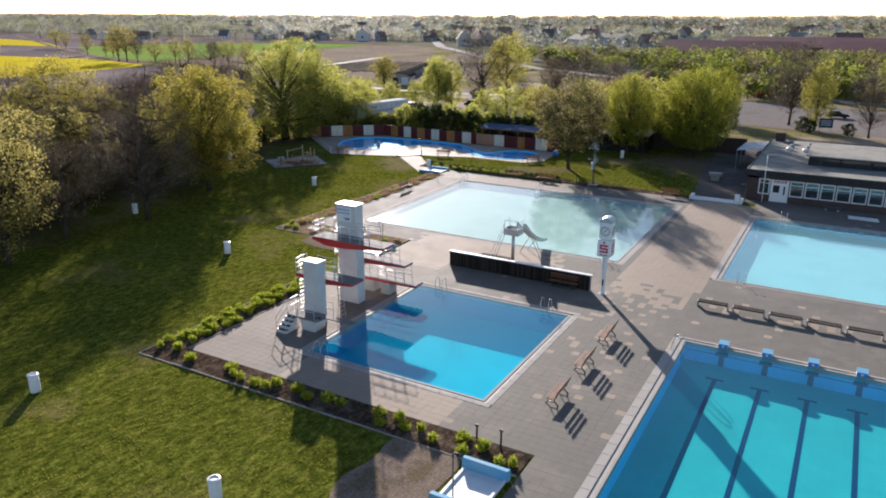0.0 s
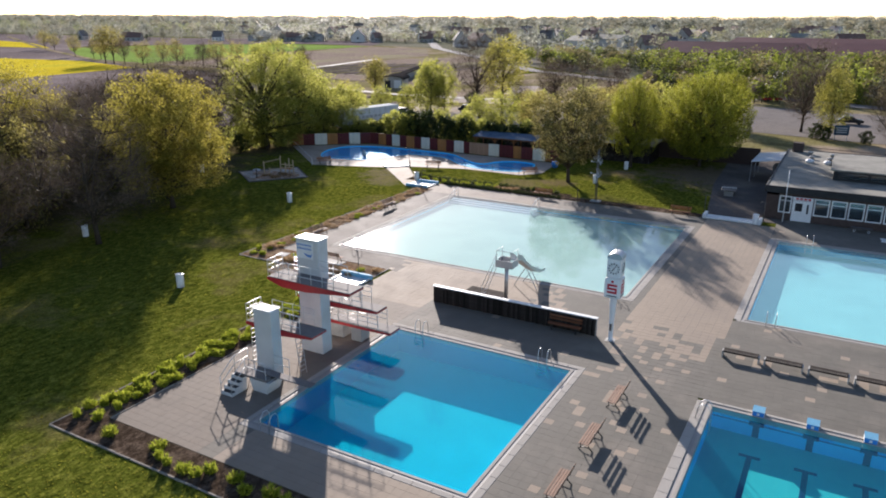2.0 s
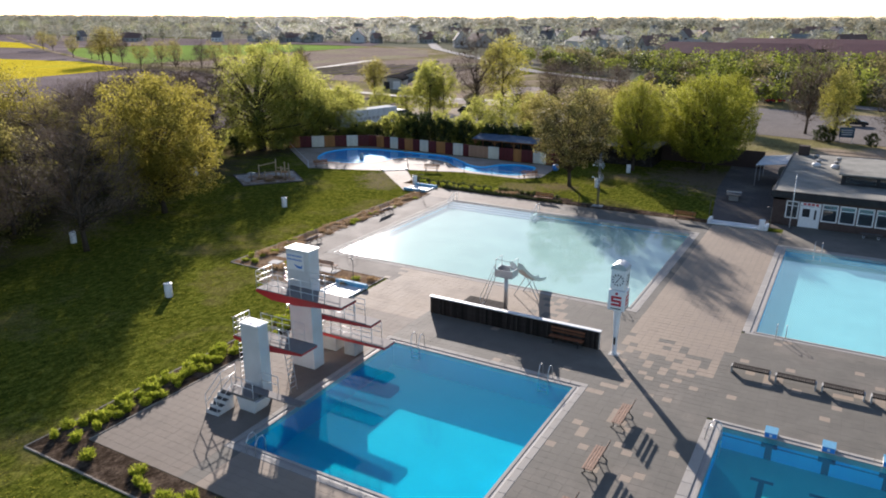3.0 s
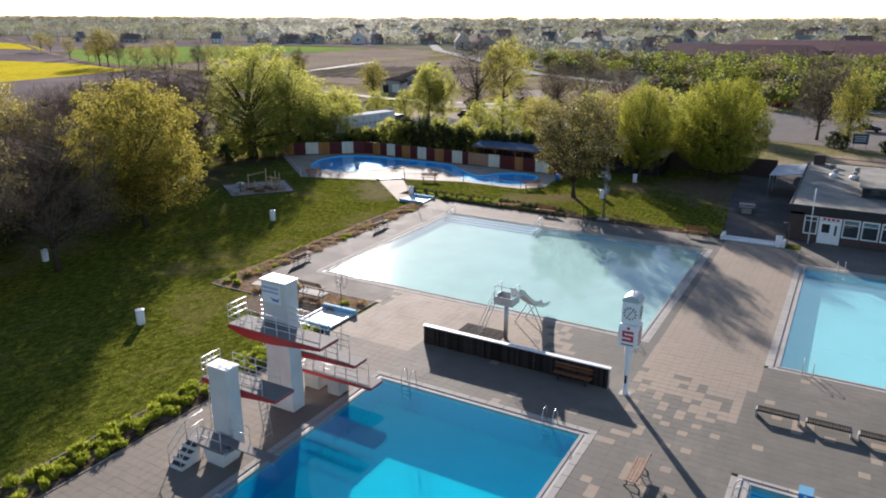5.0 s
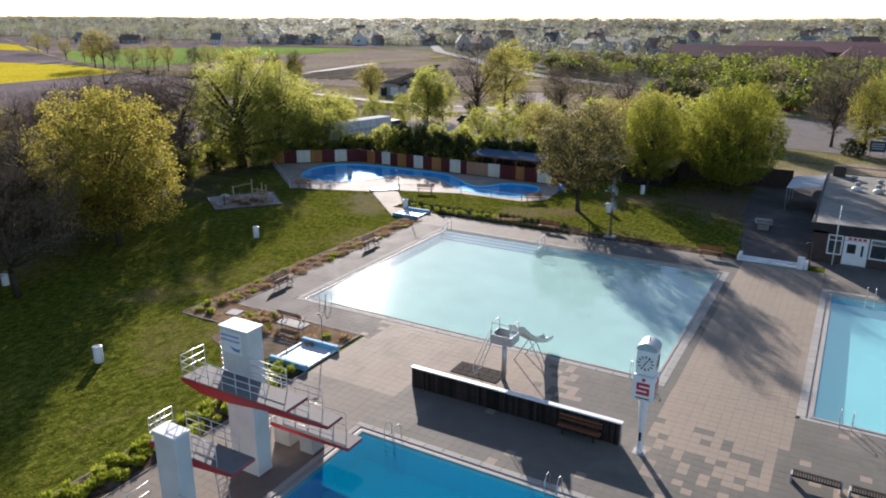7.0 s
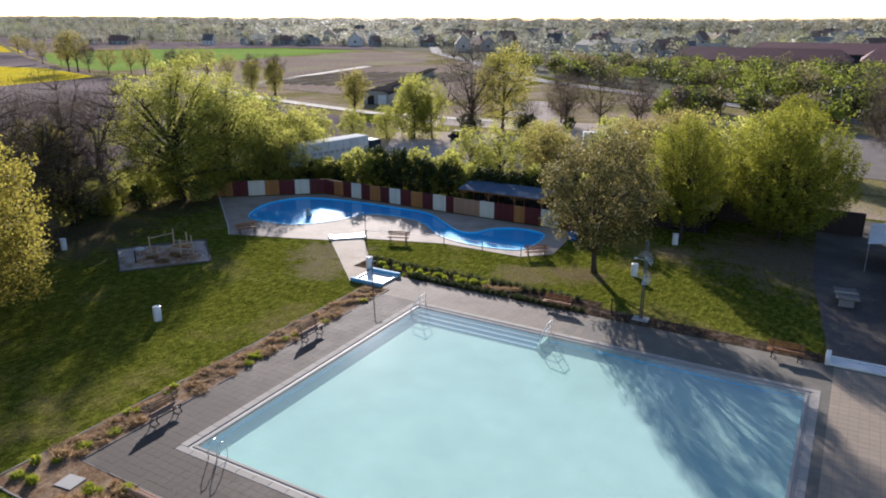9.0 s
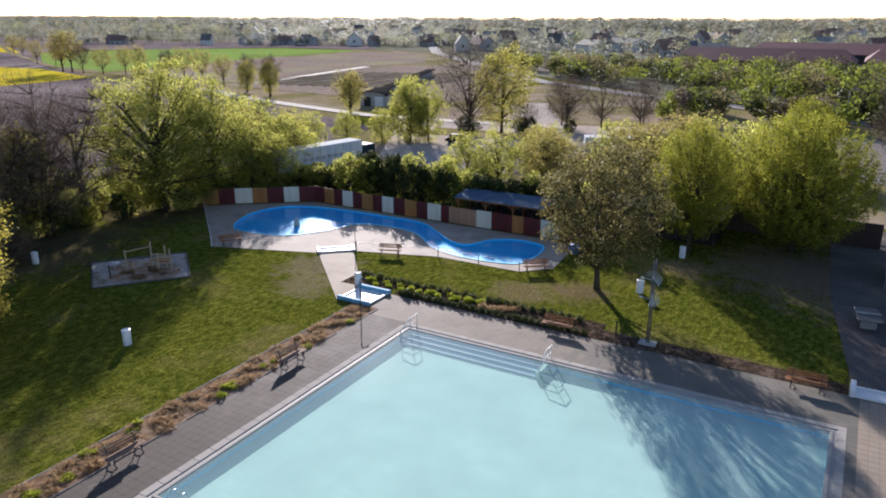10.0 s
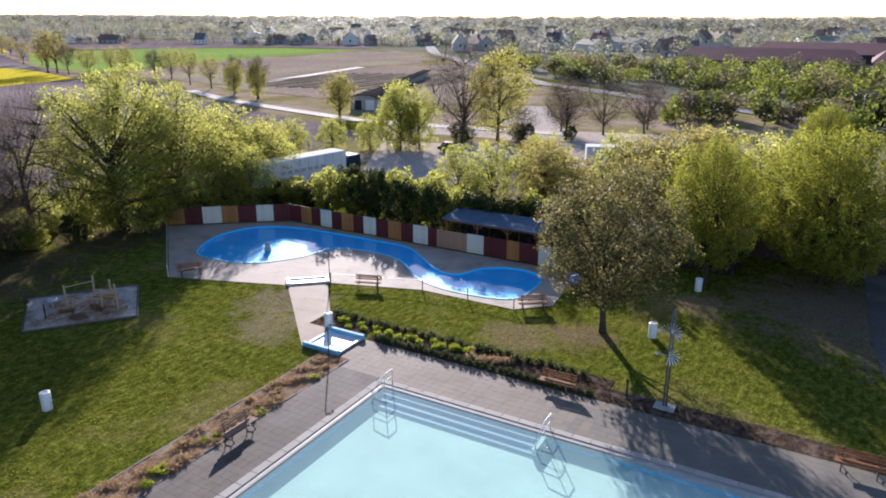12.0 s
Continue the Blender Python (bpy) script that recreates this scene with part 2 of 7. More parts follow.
ROUGH = ground_mat("rough_spring_grass", [(0.25, (0.156, 0.138, 0.06)), (0.55, (0.252, 0.222, 0.102)), (0.8, (0.336, 0.288, 0.156))], (0.324, 0.258, 0.192), (0.45, 0.6), 0.06, 4.0, 1.0)
JOINT = surf("joint_sand", (0.13, 0.115, 0.1), (0.17, 0.15, 0.13), 1.5, 0.95, spec=0.0)
JOINT_TAN = surf("pale_joint_sand", (0.19, 0.158, 0.126), (0.24, 0.2, 0.16), 1.5, 0.95, spec=0.0)
PAVER_TAN = surf("tan_paver", (0.285, 0.228, 0.172), (0.355, 0.285, 0.215), 0.5, 0.8, spec=0.18, vary=0.035, island=True, dirt=(0.22, 0.182, 0.148), dirt_scale=0.25)
PAVER_GREY = surf("grey_paver", (0.135, 0.124, 0.102), (0.178, 0.163, 0.136), 0.5, 0.8, spec=0.18, vary=0.03, island=True, dirt=(0.26, 0.22, 0.18), dirt_scale=0.12)
PAVER_BROWN = surf("brown_grey_paver", (0.185, 0.152, 0.12), (0.235, 0.195, 0.155), 0.5, 0.8, spec=0.18, vary=0.025, island=True, dirt=(0.12, 0.098, 0.077), dirt_scale=0.33)
WADE_PAVING = surf("worn_pool_paving", (0.33, 0.275, 0.22), (0.43, 0.365, 0.3), 0.6, 0.8, spec=0.18, dirt=(0.17, 0.145, 0.115), dirt_scale=0.35)
PAVER_DARK = surf("dark_paver", (0.075, 0.061, 0.05), (0.108, 0.09, 0.075), 0.5, 0.8, spec=0.18, vary=0.03, island=True, dirt=(0.17, 0.145, 0.12), dirt_scale=0.15)
COPING = surf("coping_stone", (0.36, 0.33, 0.29), (0.44, 0.41, 0.365), 0.8, 0.85, spec=0.1, vary=0.06, dirt=(0.3, 0.27, 0.24), dirt_scale=0.6)
EDGE_STONE = surf("edging_concrete", (0.22, 0.195, 0.16), (0.36, 0.325, 0.275), 1.5, 0.9, dirt=(0.12, 0.105, 0.075), dirt_scale=1.4, spec=0.1, vary=0.15)
GRATE = surf("gutter_grate", (0.27, 0.255, 0.235), (0.34, 0.32, 0.295), 2.0, 0.6)
CONCRETE = surf("weathered_concrete", (0.34, 0.33, 0.31), (0.44, 0.43, 0.4), 1.3, 0.85, dirt=(0.25, 0.23, 0.21), dirt_scale=0.8)
TOWER_PAINT = surf("pale_tower_paint", (0.6, 0.595, 0.57), (0.69, 0.68, 0.65), 1.0, 0.6, dirt=(0.54, 0.53, 0.5), dirt_scale=0.7)
WHITE = surf("white_paint", (0.74, 0.74, 0.72), (0.82, 0.82, 0.8), 1.5, 0.5, dirt=(0.6, 0.58, 0.55), dirt_scale=0.9)
RED_PAINT = surf("red_fascia_paint", (0.42, 0.02, 0.025), (0.5, 0.03, 0.035), 1.5, 0.45, dirt=(0.3, 0.03, 0.03), dirt_scale=0.9)
BLUE_PAINT = surf("light_blue_paint", (0.13, 0.38, 0.56), (0.2, 0.46, 0.63), 1.5, 0.7, spec=0.15, dirt=(0.33, 0.43, 0.48), dirt_scale=1.0)
BLUE_DEEP = surf("block_blue", (0.03, 0.2, 0.6), (0.04, 0.26, 0.68), 1.5, 0.4)
DECK_GREY = surf("platform_mat", (0.17, 0.155, 0.145), (0.23, 0.21, 0.195), 1.5, 0.85)
STEEL = surf("stainless_steel", (0.6, 0.6, 0.6), (0.72, 0.72, 0.72), 3.0, 0.3, 0.9, 0.03)
GALV = surf("galvanised_steel", (0.42, 0.43, 0.44), (0.55, 0.56, 0.57), 4.0, 0.45, 0.7, 0.05)
RAIL = surf("pale_rail_steel", (0.62, 0.62, 0.6), (0.74, 0.74, 0.72), 4.0, 0.35, 0.25, 0.04, spec=0.6)
BLACK_IRON = surf("black_cast_iron", (0.012, 0.012, 0.013), (0.025, 0.024, 0.024), 3.0, 0.5)
DARK_WOOD = surf("dark_stained_boards", (0.014, 0.012, 0.011), (0.045, 0.036, 0.03), 1.5, 0.8, stretch=(8, 8, 0.7), vary=0.6, spec=0.1, dirt=(0.13, 0.12, 0.11), dirt_scale=1.6)
BENCH_WOOD = surf("bench_wood", (0.24, 0.15, 0.105), (0.33, 0.22, 0.16), 2.0, 0.75, stretch=(1, 6, 6), vary=0.15, spec=0.15)
MULCH = ground_mat("wood_mulch", [(0.3, (0.2, 0.11, 0.065)), (0.5, (0.38, 0.24, 0.15)), (0.7, (0.55, 0.42, 0.3))], (0.45, 0.39, 0.33), (0.5, 0.6), 1.2, 12.0, 1.0)
PALE_WOOD = surf("pale_round_timber", (0.42, 0.31, 0.19), (0.56, 0.43, 0.28), 2.0, 0.8, stretch=(6, 6, 1), vary=0.1, spec=0.1)
BARK_MULCH = ground_mat("bark_mulch", [(0.34, (0.12, 0.075, 0.045)), (0.5, (0.22, 0.14, 0.085)), (0.66, (0.36, 0.26, 0.17))], (0.3, 0.23, 0.16), (0.5, 0.65), 0.9, 14.0, 1.0)
RUBBER = surf("brown_rubber", (0.04, 0.033, 0.028), (0.07, 0.058, 0.05), 2.0, 0.9, spec=0.05)
BLACK_SLAT = surf("blackened_slats", (0.03, 0.025, 0.022), (0.06, 0.05, 0.044), 2.0, 0.9, stretch=(6, 1, 6), vary=0.2, spec=0.05)
RED_WOOD = surf("red_brown_slats", (0.15, 0.06, 0.03), (0.22, 0.095, 0.05), 2.0, 0.75, stretch=(1, 6, 6), vary=0.15, spec=0.15)
ORANGE_WOOD = surf("varnished_wood", (0.26, 0.105, 0.04), (0.36, 0.155, 0.06), 2.0, 0.7, stretch=(1, 6, 6), vary=0.15, spec=0.2)
GREY_WOOD = surf("grey_slats", (0.09, 0.08, 0.075), (0.15, 0.13, 0.12), 2.0, 0.8, stretch=(1, 6, 6), vary=0.15)
FENCE_RED = surf("fence_dark_red", (0.085, 0.012, 0.012), (0.13, 0.02, 0.02), 1.5, 0.7, stretch=(6, 6, 0.8), vary=0.15)
FENCE_ORANGE = surf("fence_ochre", (0.34, 0.14, 0.035), (0.44, 0.19, 0.055), 1.5, 0.7, stretch=(6, 6, 0.8), vary=0.15)
FENCE_TAN = surf("fence_tan", (0.36, 0.2, 0.12), (0.44, 0.26, 0.16), 1.5, 0.7, stretch=(6, 6, 0.8), vary=0.1)
FENCE_WHITE = surf("fence_cream", (0.66, 0.62, 0.5), (0.75, 0.71, 0.58), 1.5, 0.7, stretch=(0.95, 0.95, 0.624), vary=0.06)
BRICK = surf("dark_brick", (0.06, 0.043, 0.038), (0.1, 0.072, 0.062), 6.0, 0.85, vary=0.2, island=True, spec=0.08)
ROOF_FELT = surf("roof_felt", (0.25, 0.24, 0.205), (0.34, 0.325, 0.28), 0.6, 0.9, dirt=(0.13, 0.125, 0.11), dirt_scale=0.35, spec=0.08)
FASCIA = surf("dark_fascia", (0.03, 0.03, 0.032), (0.055, 0.055, 0.055), 2.0, 0.6, spec=0.08)
PLASTIC_WHITE = surf("white_plastic", (0.78, 0.78, 0.76), (0.85, 0.85, 0.83), 2.0, 0.45)
GLASS = glass_mat("window_glass", (0.2, 0.3, 0.36))
DARK_ROOM = surf("dark_interior", (0.02, 0.02, 0.022), (0.04, 0.04, 0.04), 1.0, 0.9)
RED_SIGN = surf("red_sign", (0.5, 0.015, 0.03), (0.56, 0.02, 0.04), 2.0, 0.4)
POLE_GREY = surf("dull_grey_pole", (0.1, 0.093, 0.086), (0.15, 0.14, 0.13), 3.0, 0.6, 0.2, 0.05)
BLACK = surf("black_paint", (0.015, 0.015, 0.016), (0.03, 0.03, 0.03), 2.0, 0.5)
BLUE_SIGN = surf("blue_sign", (0.03, 0.16, 0.5), (0.05, 0.22, 0.55), 2.0, 0.4)
DARK_SIGN = surf("navy_sign", (0.02, 0.06, 0.1), (0.03, 0.08, 0.13), 2.0, 0.4)
MATT_ROOF = surf("matt_roof_felt", (0.03, 0.028, 0.028), (0.06, 0.055, 0.052), 0.7, 0.98, spec=0.0)
# both village roof tones are paled, haze being part of the colour
HAZED_TILE_ROOF = surf("hazed_brown_tile_roof", (0.2, 0.125, 0.1), (0.3, 0.19, 0.155), 0.7, 0.8, vary=0.2, spec=0.08)
HAZED_DARK_ROOF = surf("hazed_grey_tile_roof", (0.13, 0.12, 0.12), (0.2, 0.185, 0.18), 0.7, 0.8, vary=0.25, spec=0.08)
FACTORY_RED = surf("red_sheet_roof", (0.12, 0.055, 0.055), (0.16, 0.075, 0.075), 0.15, 0.7, spec=0.08)
PLASTER = surf("house_plaster", (0.6, 0.57, 0.52), (0.72, 0.7, 0.66), 1.0, 0.85, vary=0.25)
TYRE = surf("tyre_rubber", (0.02, 0.02, 0.02), (0.035, 0.035, 0.035), 3.0, 0.8)
CAR_PAINT = surf("dark_car_paint", (0.02, 0.022, 0.026), (0.03, 0.032, 0.036), 2.0, 0.2, 0.3, 0.0)
CAR_RED = surf("red_car_paint", (0.3, 0.02, 0.02), (0.36, 0.03, 0.03), 2.0, 0.25, 0.2, 0.0)
TARP = surf("trailer_tarpaulin", (0.74, 0.74, 0.72), (0.82, 0.82, 0.8), 0.6, 0.95, spec=0.0, dirt=(0.5, 0.5, 0.5), dirt_scale=0.5)
CAB_DARK = surf("dark_cab_paint", (0.02, 0.035, 0.05), (0.03, 0.05, 0.07), 2.0, 0.7, spec=0.1)
BARK = surf("bark", (0.055, 0.042, 0.03), (0.1, 0.08, 0.06), 3.0, 0.95, spec=0.03, stretch=(4, 4, 0.6))
TWIG = foliage("bare_twigs", [(0.0, (0.12, 0.085, 0.06)), (0.5, (0.18, 0.135, 0.1)), (1.0, (0.26, 0.2, 0.15))], 0.1)
LEAF_YELLOW = foliage("yellow_green_leaves", [(0.0, (0.17, 0.155, 0.03)), (0.5, (0.3, 0.265, 0.05)), (1.0, (0.45, 0.395, 0.09))], 0.64)
LEAF_GOLD = foliage("golden_green_leaves", [(0.0, (0.242, 0.22, 0.044)), (0.5, (0.385, 0.363, 0.077)), (1.0, (0.528, 0.495, 0.132))], 0.62)
LEAF_FRESH = foliage("fresh_green_leaves", [(0.0, (0.208, 0.225, 0.045)), (0.5, (0.34, 0.352, 0.075)), (1.0, (0.485, 0.485, 0.135))], 0.72)
LEAF_LIME = foliage("lime_green_leaves", [(0.0, (0.14, 0.155, 0.018)), (0.5, (0.26, 0.275, 0.032)), (1.0, (0.42, 0.415, 0.065))], 0.56, 0.6, (0.25, 0.75, 1.15))
LEAF_CHESTNUT = foliage("dark_olive_leaves", [(0.0, (0.075, 0.07, 0.025)), (0.6, (0.15, 0.135, 0.045)), (1.0, (0.4, 0.345, 0.15))], 0.45)
LEAF_OLIVE = foliage("olive_leaves", [(0.0, (0.17, 0.15, 0.045)), (0.5, (0.28, 0.25, 0.075)), (1.0, (0.43, 0.375, 0.13))], 0.65)
LEAF_DARK = foliage("dark_green_leaves", [(0.0, (0.035, 0.05, 0.018)), (0.5, (0.06, 0.08, 0.028)), (1.0, (0.1, 0.12, 0.04))], 0.35)
# far leaves: haze is put into these lifted, greyed tones
HAZED_FRESH = foliage("hazed_fresh_leaves", [(0.0, (0.29, 0.32, 0.15)), (1.0, (0.38, 0.4, 0.2))], 0.5, 0.6, (0.05, 0.7, 1.2))
HAZED_OLIVE = foliage("hazed_olive_leaves", [(0.0, (0.3, 0.285, 0.2)), (1.0, (0.39, 0.37, 0.27))], 0.5, 0.6, (0.05, 0.65, 1.2))
HAZED_DARK = foliage("hazed_dark_leaves", [(0.0, (0.12, 0.135, 0.1)), (1.0, (0.2, 0.215, 0.16))], 0.4, 0.6, (0.05, 0.7, 1.2))
WOOD_FRESH = foliage("woodland_fresh_leaves", [(0.0, (0.16, 0.195, 0.03)), (1.0, (0.3, 0.34, 0.065))], 0.55, 0.6, (0.07, 0.45, 1.25))
WOOD_DARK = foliage("woodland_dark_leaves", [(0.0, (0.045, 0.055, 0.025)), (1.0, (0.1, 0.115, 0.05))], 0.4, 0.6, (0.07, 0.6, 1.2))
WOOD_OLIVE = foliage("woodland_olive_leaves", [(0.0, (0.14, 0.125, 0.055)), (1.0, (0.27, 0.235, 0.11))], 0.45, 0.6, (0.07, 0.6, 1.25))
WOOD_TWIG = foliage("woodland_bare_twigs", [(0.0, (0.13, 0.1, 0.08)), (1.0, (0.23, 0.185, 0.15))], 0.25, 0.6, (0.07, 0.7, 1.2))
# the greyest far leaves, again with haze in the colour
HAZED_PALE = foliage("hazed_grey_green_leaves", [(0.0, (0.33, 0.345, 0.29)), (1.0, (0.41, 0.42, 0.36))], 0.5, 0.6, (0.05, 0.75, 1.15))
GRASS_BLADE = foliage("grass_blades", [(0.0, (0.1, 0.105, 0.015)), (0.5, (0.17, 0.17, 0.022)), (1.0, (0.26, 0.245, 0.04))], 0.55)
DRY_GRASS = foliage("dry_perennials", [(0.0, (0.26, 0.17, 0.09)), (0.5, (0.42, 0.29, 0.16)), (1.0, (0.6, 0.45, 0.27))], 0.5)
FLOOR_NON = tiles_mat("pale_pool_tiles", (0.49, 0.66, 0.6), (0.48, 0.65, 0.596), 0.5, (0.43, 0.6, 0.555))
WALL_BLUE = tiles_mat("blue_wall_tiles", (0.015, 0.5, 0.85), (0.02, 0.52, 0.87), 0.25, (0.06, 0.55, 0.85))
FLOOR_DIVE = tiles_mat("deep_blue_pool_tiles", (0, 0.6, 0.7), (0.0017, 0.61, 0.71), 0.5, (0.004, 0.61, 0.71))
FLOOR_SWIM = tiles_mat("turquoise_pool_tiles", (0.045, 0.44, 0.43), (0.05, 0.455, 0.445), 0.25, (0.09, 0.485, 0.47))
FLOOR_RIGHT = tiles_mat("light_blue_pool_tiles", (0.31, 0.67, 0.68), (0.3, 0.66, 0.675), 0.5, (0.26, 0.59, 0.62))
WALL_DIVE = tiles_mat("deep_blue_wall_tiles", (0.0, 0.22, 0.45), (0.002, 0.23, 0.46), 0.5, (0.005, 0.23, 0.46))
LANE = tiles_mat("lane_mark_tiles", (0.012, 0.03, 0.09), (0.015, 0.035, 0.1), 0.25, (0.03, 0.06, 0.14))
WADE_BLUE = surf("wading_pool_paint", (0.05, 0.6, 0.94), (0.07, 0.64, 0.95), 0.8, 0.6)
PERENNIAL = foliage("perennial_leaves", [(0.0, (0.156, 0.204, 0.018)), (0.5, (0.312, 0.372, 0.036)), (1.0, (0.54, 0.552, 0.084))], 0.55)
WATER = water_mat("clear_water", (0.85, 0.97, 1.0), (0.03, 0.46, 0.9), 0.45, 0.03, 0.01)
WATER_NON = water_mat("pale_cloudy_water", (0.86, 0.95, 0.95), (0.385, 0.555, 0.54), 0.36, 0.014, 0.009, 1.6, 0.1)
WATER_DEEP = water_mat("deep_blue_water", (0.5, 0.92, 1.0), (0.0, 0.32, 0.5), 0.36, 0.012, 0.003)
WATER_SWIM = water_mat("turquoise_water", (0.5, 0.95, 1.0), (0.005, 0.26, 0.42), 0.14, 0.03, 0.02)
WATER_RIGHT = water_mat("light_blue_water", (0.82, 0.95, 0.95), (0.3, 0.57, 0.61), 0.42, 0.03, 0.016)


# ---- building blocks ----
class Geo:
    def __init__(self):
        self.v, self.f = [], []

    def add(self, verts, faces):
        n = len(self.v)
        self.v += [tuple(p) for p in verts]
        self.f += [tuple(i + n for i in f) for f in faces]
        return self

    def box(self, x0, x1, y0, y1, z0, z1, b=0.0):
        if b <= 0:
            return self.add([(x, y, z) for z in (z0, z1) for y in (y0, y1) for x in (x0, x1)],
                            [(0, 2, 3, 1), (4, 5, 7, 6), (0, 1, 5, 4), (2, 6, 7, 3), (0, 4, 6, 2), (1, 3, 7, 5)])
        bm = bmesh.new()
        bmesh.ops.create_cube(bm, size=1)
        for v in bm.verts:
            v.co = Vector(((x0 + x1) / 2 + v.co.x * (x1 - x0), (y0 + y1) / 2 + v.co.y * (y1 - y0), (z0 + z1) / 2 + v.co.z * (z1 - z0)))
        bmesh.ops.bevel(bm, geom=bm.edges[:], offset=b, segments=1, affect="EDGES")
        self.add([v.co[:] for v in bm.verts], [[v.index for v in f.verts] for f in bm.faces])
        bm.free()
        return self

    def tube(self, pts, r, n=6):
        pts = [Vector(p) for p in pts]
        rs = r if isinstance(r, (list, tuple)) else [r] * len(pts)
        verts, faces = [], []
        side = None
        for i, p in enumerate(pts):
            d = (pts[min(i + 1, len(pts) - 1)] - pts[max(i - 1, 0)]).normalized()
            if side is None:
                side = d.orthogonal().normalized()
            side = (side - d * side.dot(d))
            side = side.normalized() if side.length > 1e-5 else d.orthogonal().normalized()
            up = d.cross(side)
            verts += [p + (side * math.cos(a) + up * math.sin(a)) * rs[i] for a in [2 * math.pi * k / n for k in range(n)]]
        for i in range(len(pts) - 1):
            faces += [(i * n + k, i * n + (k + 1) % n, (i + 1) * n + (k + 1) % n, (i + 1) * n + k) for k in range(n)]
        faces += [tuple(range(n - 1, -1, -1)), tuple((len(pts) - 1) * n + k for k in range(n))]
        return self.add(verts, faces)

    def prism(self, outline, z0, z1):
        n = len(outline)
        return self.add([(x, y, z0) for x, y in outline] + [(x, y, z1) for x, y in outline],
                        [tuple(range(n - 1, -1, -1)), tuple(range(n, 2 * n))] + [(i, (i + 1) % n, n + (i + 1) % n, n + i) for i in range(n)])

    def side_prism(self, outline, y0, y1):
        """An outline in x and z, drawn out along y."""
        n = len(outline)
        return self.add([(x, y0, z) for x, z in outline] + [(x, y1, z) for x, z in outline],
                        [tuple(range(n)), tuple(range(2 * n - 1, n - 1, -1))] + [(i, n + i, n + (i + 1) % n, (i + 1) % n) for i in range(n)])

    def lathe(self, profile, n=16, at=(0, 0)):
        verts, faces = [], []
        for r, z in profile:
            verts += [(at[0] + r * math.cos(2 * math.pi * k / n), at[1] + r * math.sin(2 * math.pi * k / n), z) for k in range(n)]
        for i in range(len(profile) - 1):
            faces += [(i * n + k, i * n + (k + 1) % n, (i + 1) * n + (k + 1) % n, (i + 1) * n + k) for k in range(n)]
        faces += [tuple(range(n - 1, -1, -1)), tuple((len(profile) - 1) * n + k for k in range(n))]
        return self.add(verts, faces)

    def sheet(self, outline, z):
        return self.add([(x, y, z) for x, y in outline], [tuple(range(len(outline)))])

    def mesh(self, name, material, smooth=False):
        me = bpy.data.meshes.new(name)
        me.from_pydata(self.v, [], self.f)
        me.materials.append(material)
        if smooth:
            me.polygons.foreach_set("use_smooth", [True] * len(me.polygons))
        me.update()
        return me


def part(name, geo, material, parent=None, label="", smooth=False):
    ob = new(name, geo.mesh(name, material, smooth))
    ob.parent = parent
    if label:
        tagged(ob, label)
    return ob


def thing(name, label, category, group="", at=None):
    ob = new(name)
    ob.empty_display_size = 0.3
    if at is not None:
        ob.matrix_basis = at
    return tagged(ob, label, category, group)


def setting(name, geo, material, label="", category="", kind="structure"):
    return tagged(part(name, geo, material), label, category, kind=kind)


def lone(name, geo, material, label, category, group="", at=None, smooth=False):
    ob = part(name, geo, material, None, "", smooth)
    if at is not None:
        ob.matrix_basis = at
    return tagged(ob, label, category, group)


def spline(points, steps):
    """A closed smooth curve through a few points."""
    out, n = [], len(points)
    for i in range(n):
        p0, p1, p2, p3 = [Vector(points[(i + k) % n]) for k in (-1, 0, 1, 2)]
        for s in range(steps):
            t = s / steps
            out.append(tuple(0.5 * (2 * p1 + (p2 - p0) * t + (2 * p0 - 5 * p1 + 4 * p2 - p3) * t * t + (3 * p1 - p0 - 3 * p2 + p3) * t ** 3)))
    return out


def grow(outline, d):
    """The outline pushed outward by d."""
    n, out = len(outline), []
    area = sum(outline[i][0] * outline[(i + 1) % n][1] - outline[(i + 1) % n][0] * outline[i][1] for i in range(n))
    s = 1 if area > 0 else -1
    for i in range(n):
        a, b = Vector(outline[i - 1]), Vector(outline[(i + 1) % n])
        t = (b - a).normalized()
        out.append((outline[i][0] + s * t.y * d, outline[i][1] - s * t.x * d))
    return out


def cloud(name, centres, ax, ay, material, parent=None):
    """Many small leaves at once: pointed, with the half axes ax and ay."""
    n = len(centres)
    v = np.empty((n, 3, 3))
    v[:, 0], v[:, 1], v[:, 2] = centres + ax, centres - ax * 0.8 + ay, centres - ax * 0.8 - ay
    me = bpy.data.meshes.new(name)
    me.vertices.add(3 * n)
    me.loops.add(3 * n)
    me.polygons.add(n)
    me.vertices.foreach_set("co", v.ravel())
    me.loops.foreach_set("vertex_index", np.arange(3 * n, dtype=np.int32))
    me.polygons.foreach_set("loop_start", np.arange(0, 3 * n, 3, dtype=np.int32))
    me.materials.append(material)
    me.update(calc_edges=True)
    ob = new(name, me)
    ob.parent = parent
    return ob


def axes(rng, n, size, slim=0.6, lie=0.0):
    """Random half axes for n leaves."""
    a = rng.normal(size=(n, 3))
    a[:, 2] *= 1 - lie
    a /= np.linalg.norm(a, axis=1)[:, None]
    b = np.cross(a, rng.normal(size=(n, 3)))
    b /= np.linalg.norm(b, axis=1)[:, None]
    s = size * rng.uniform(0.6, 1.35, n)[:, None]
    return a * s, b * s * slim


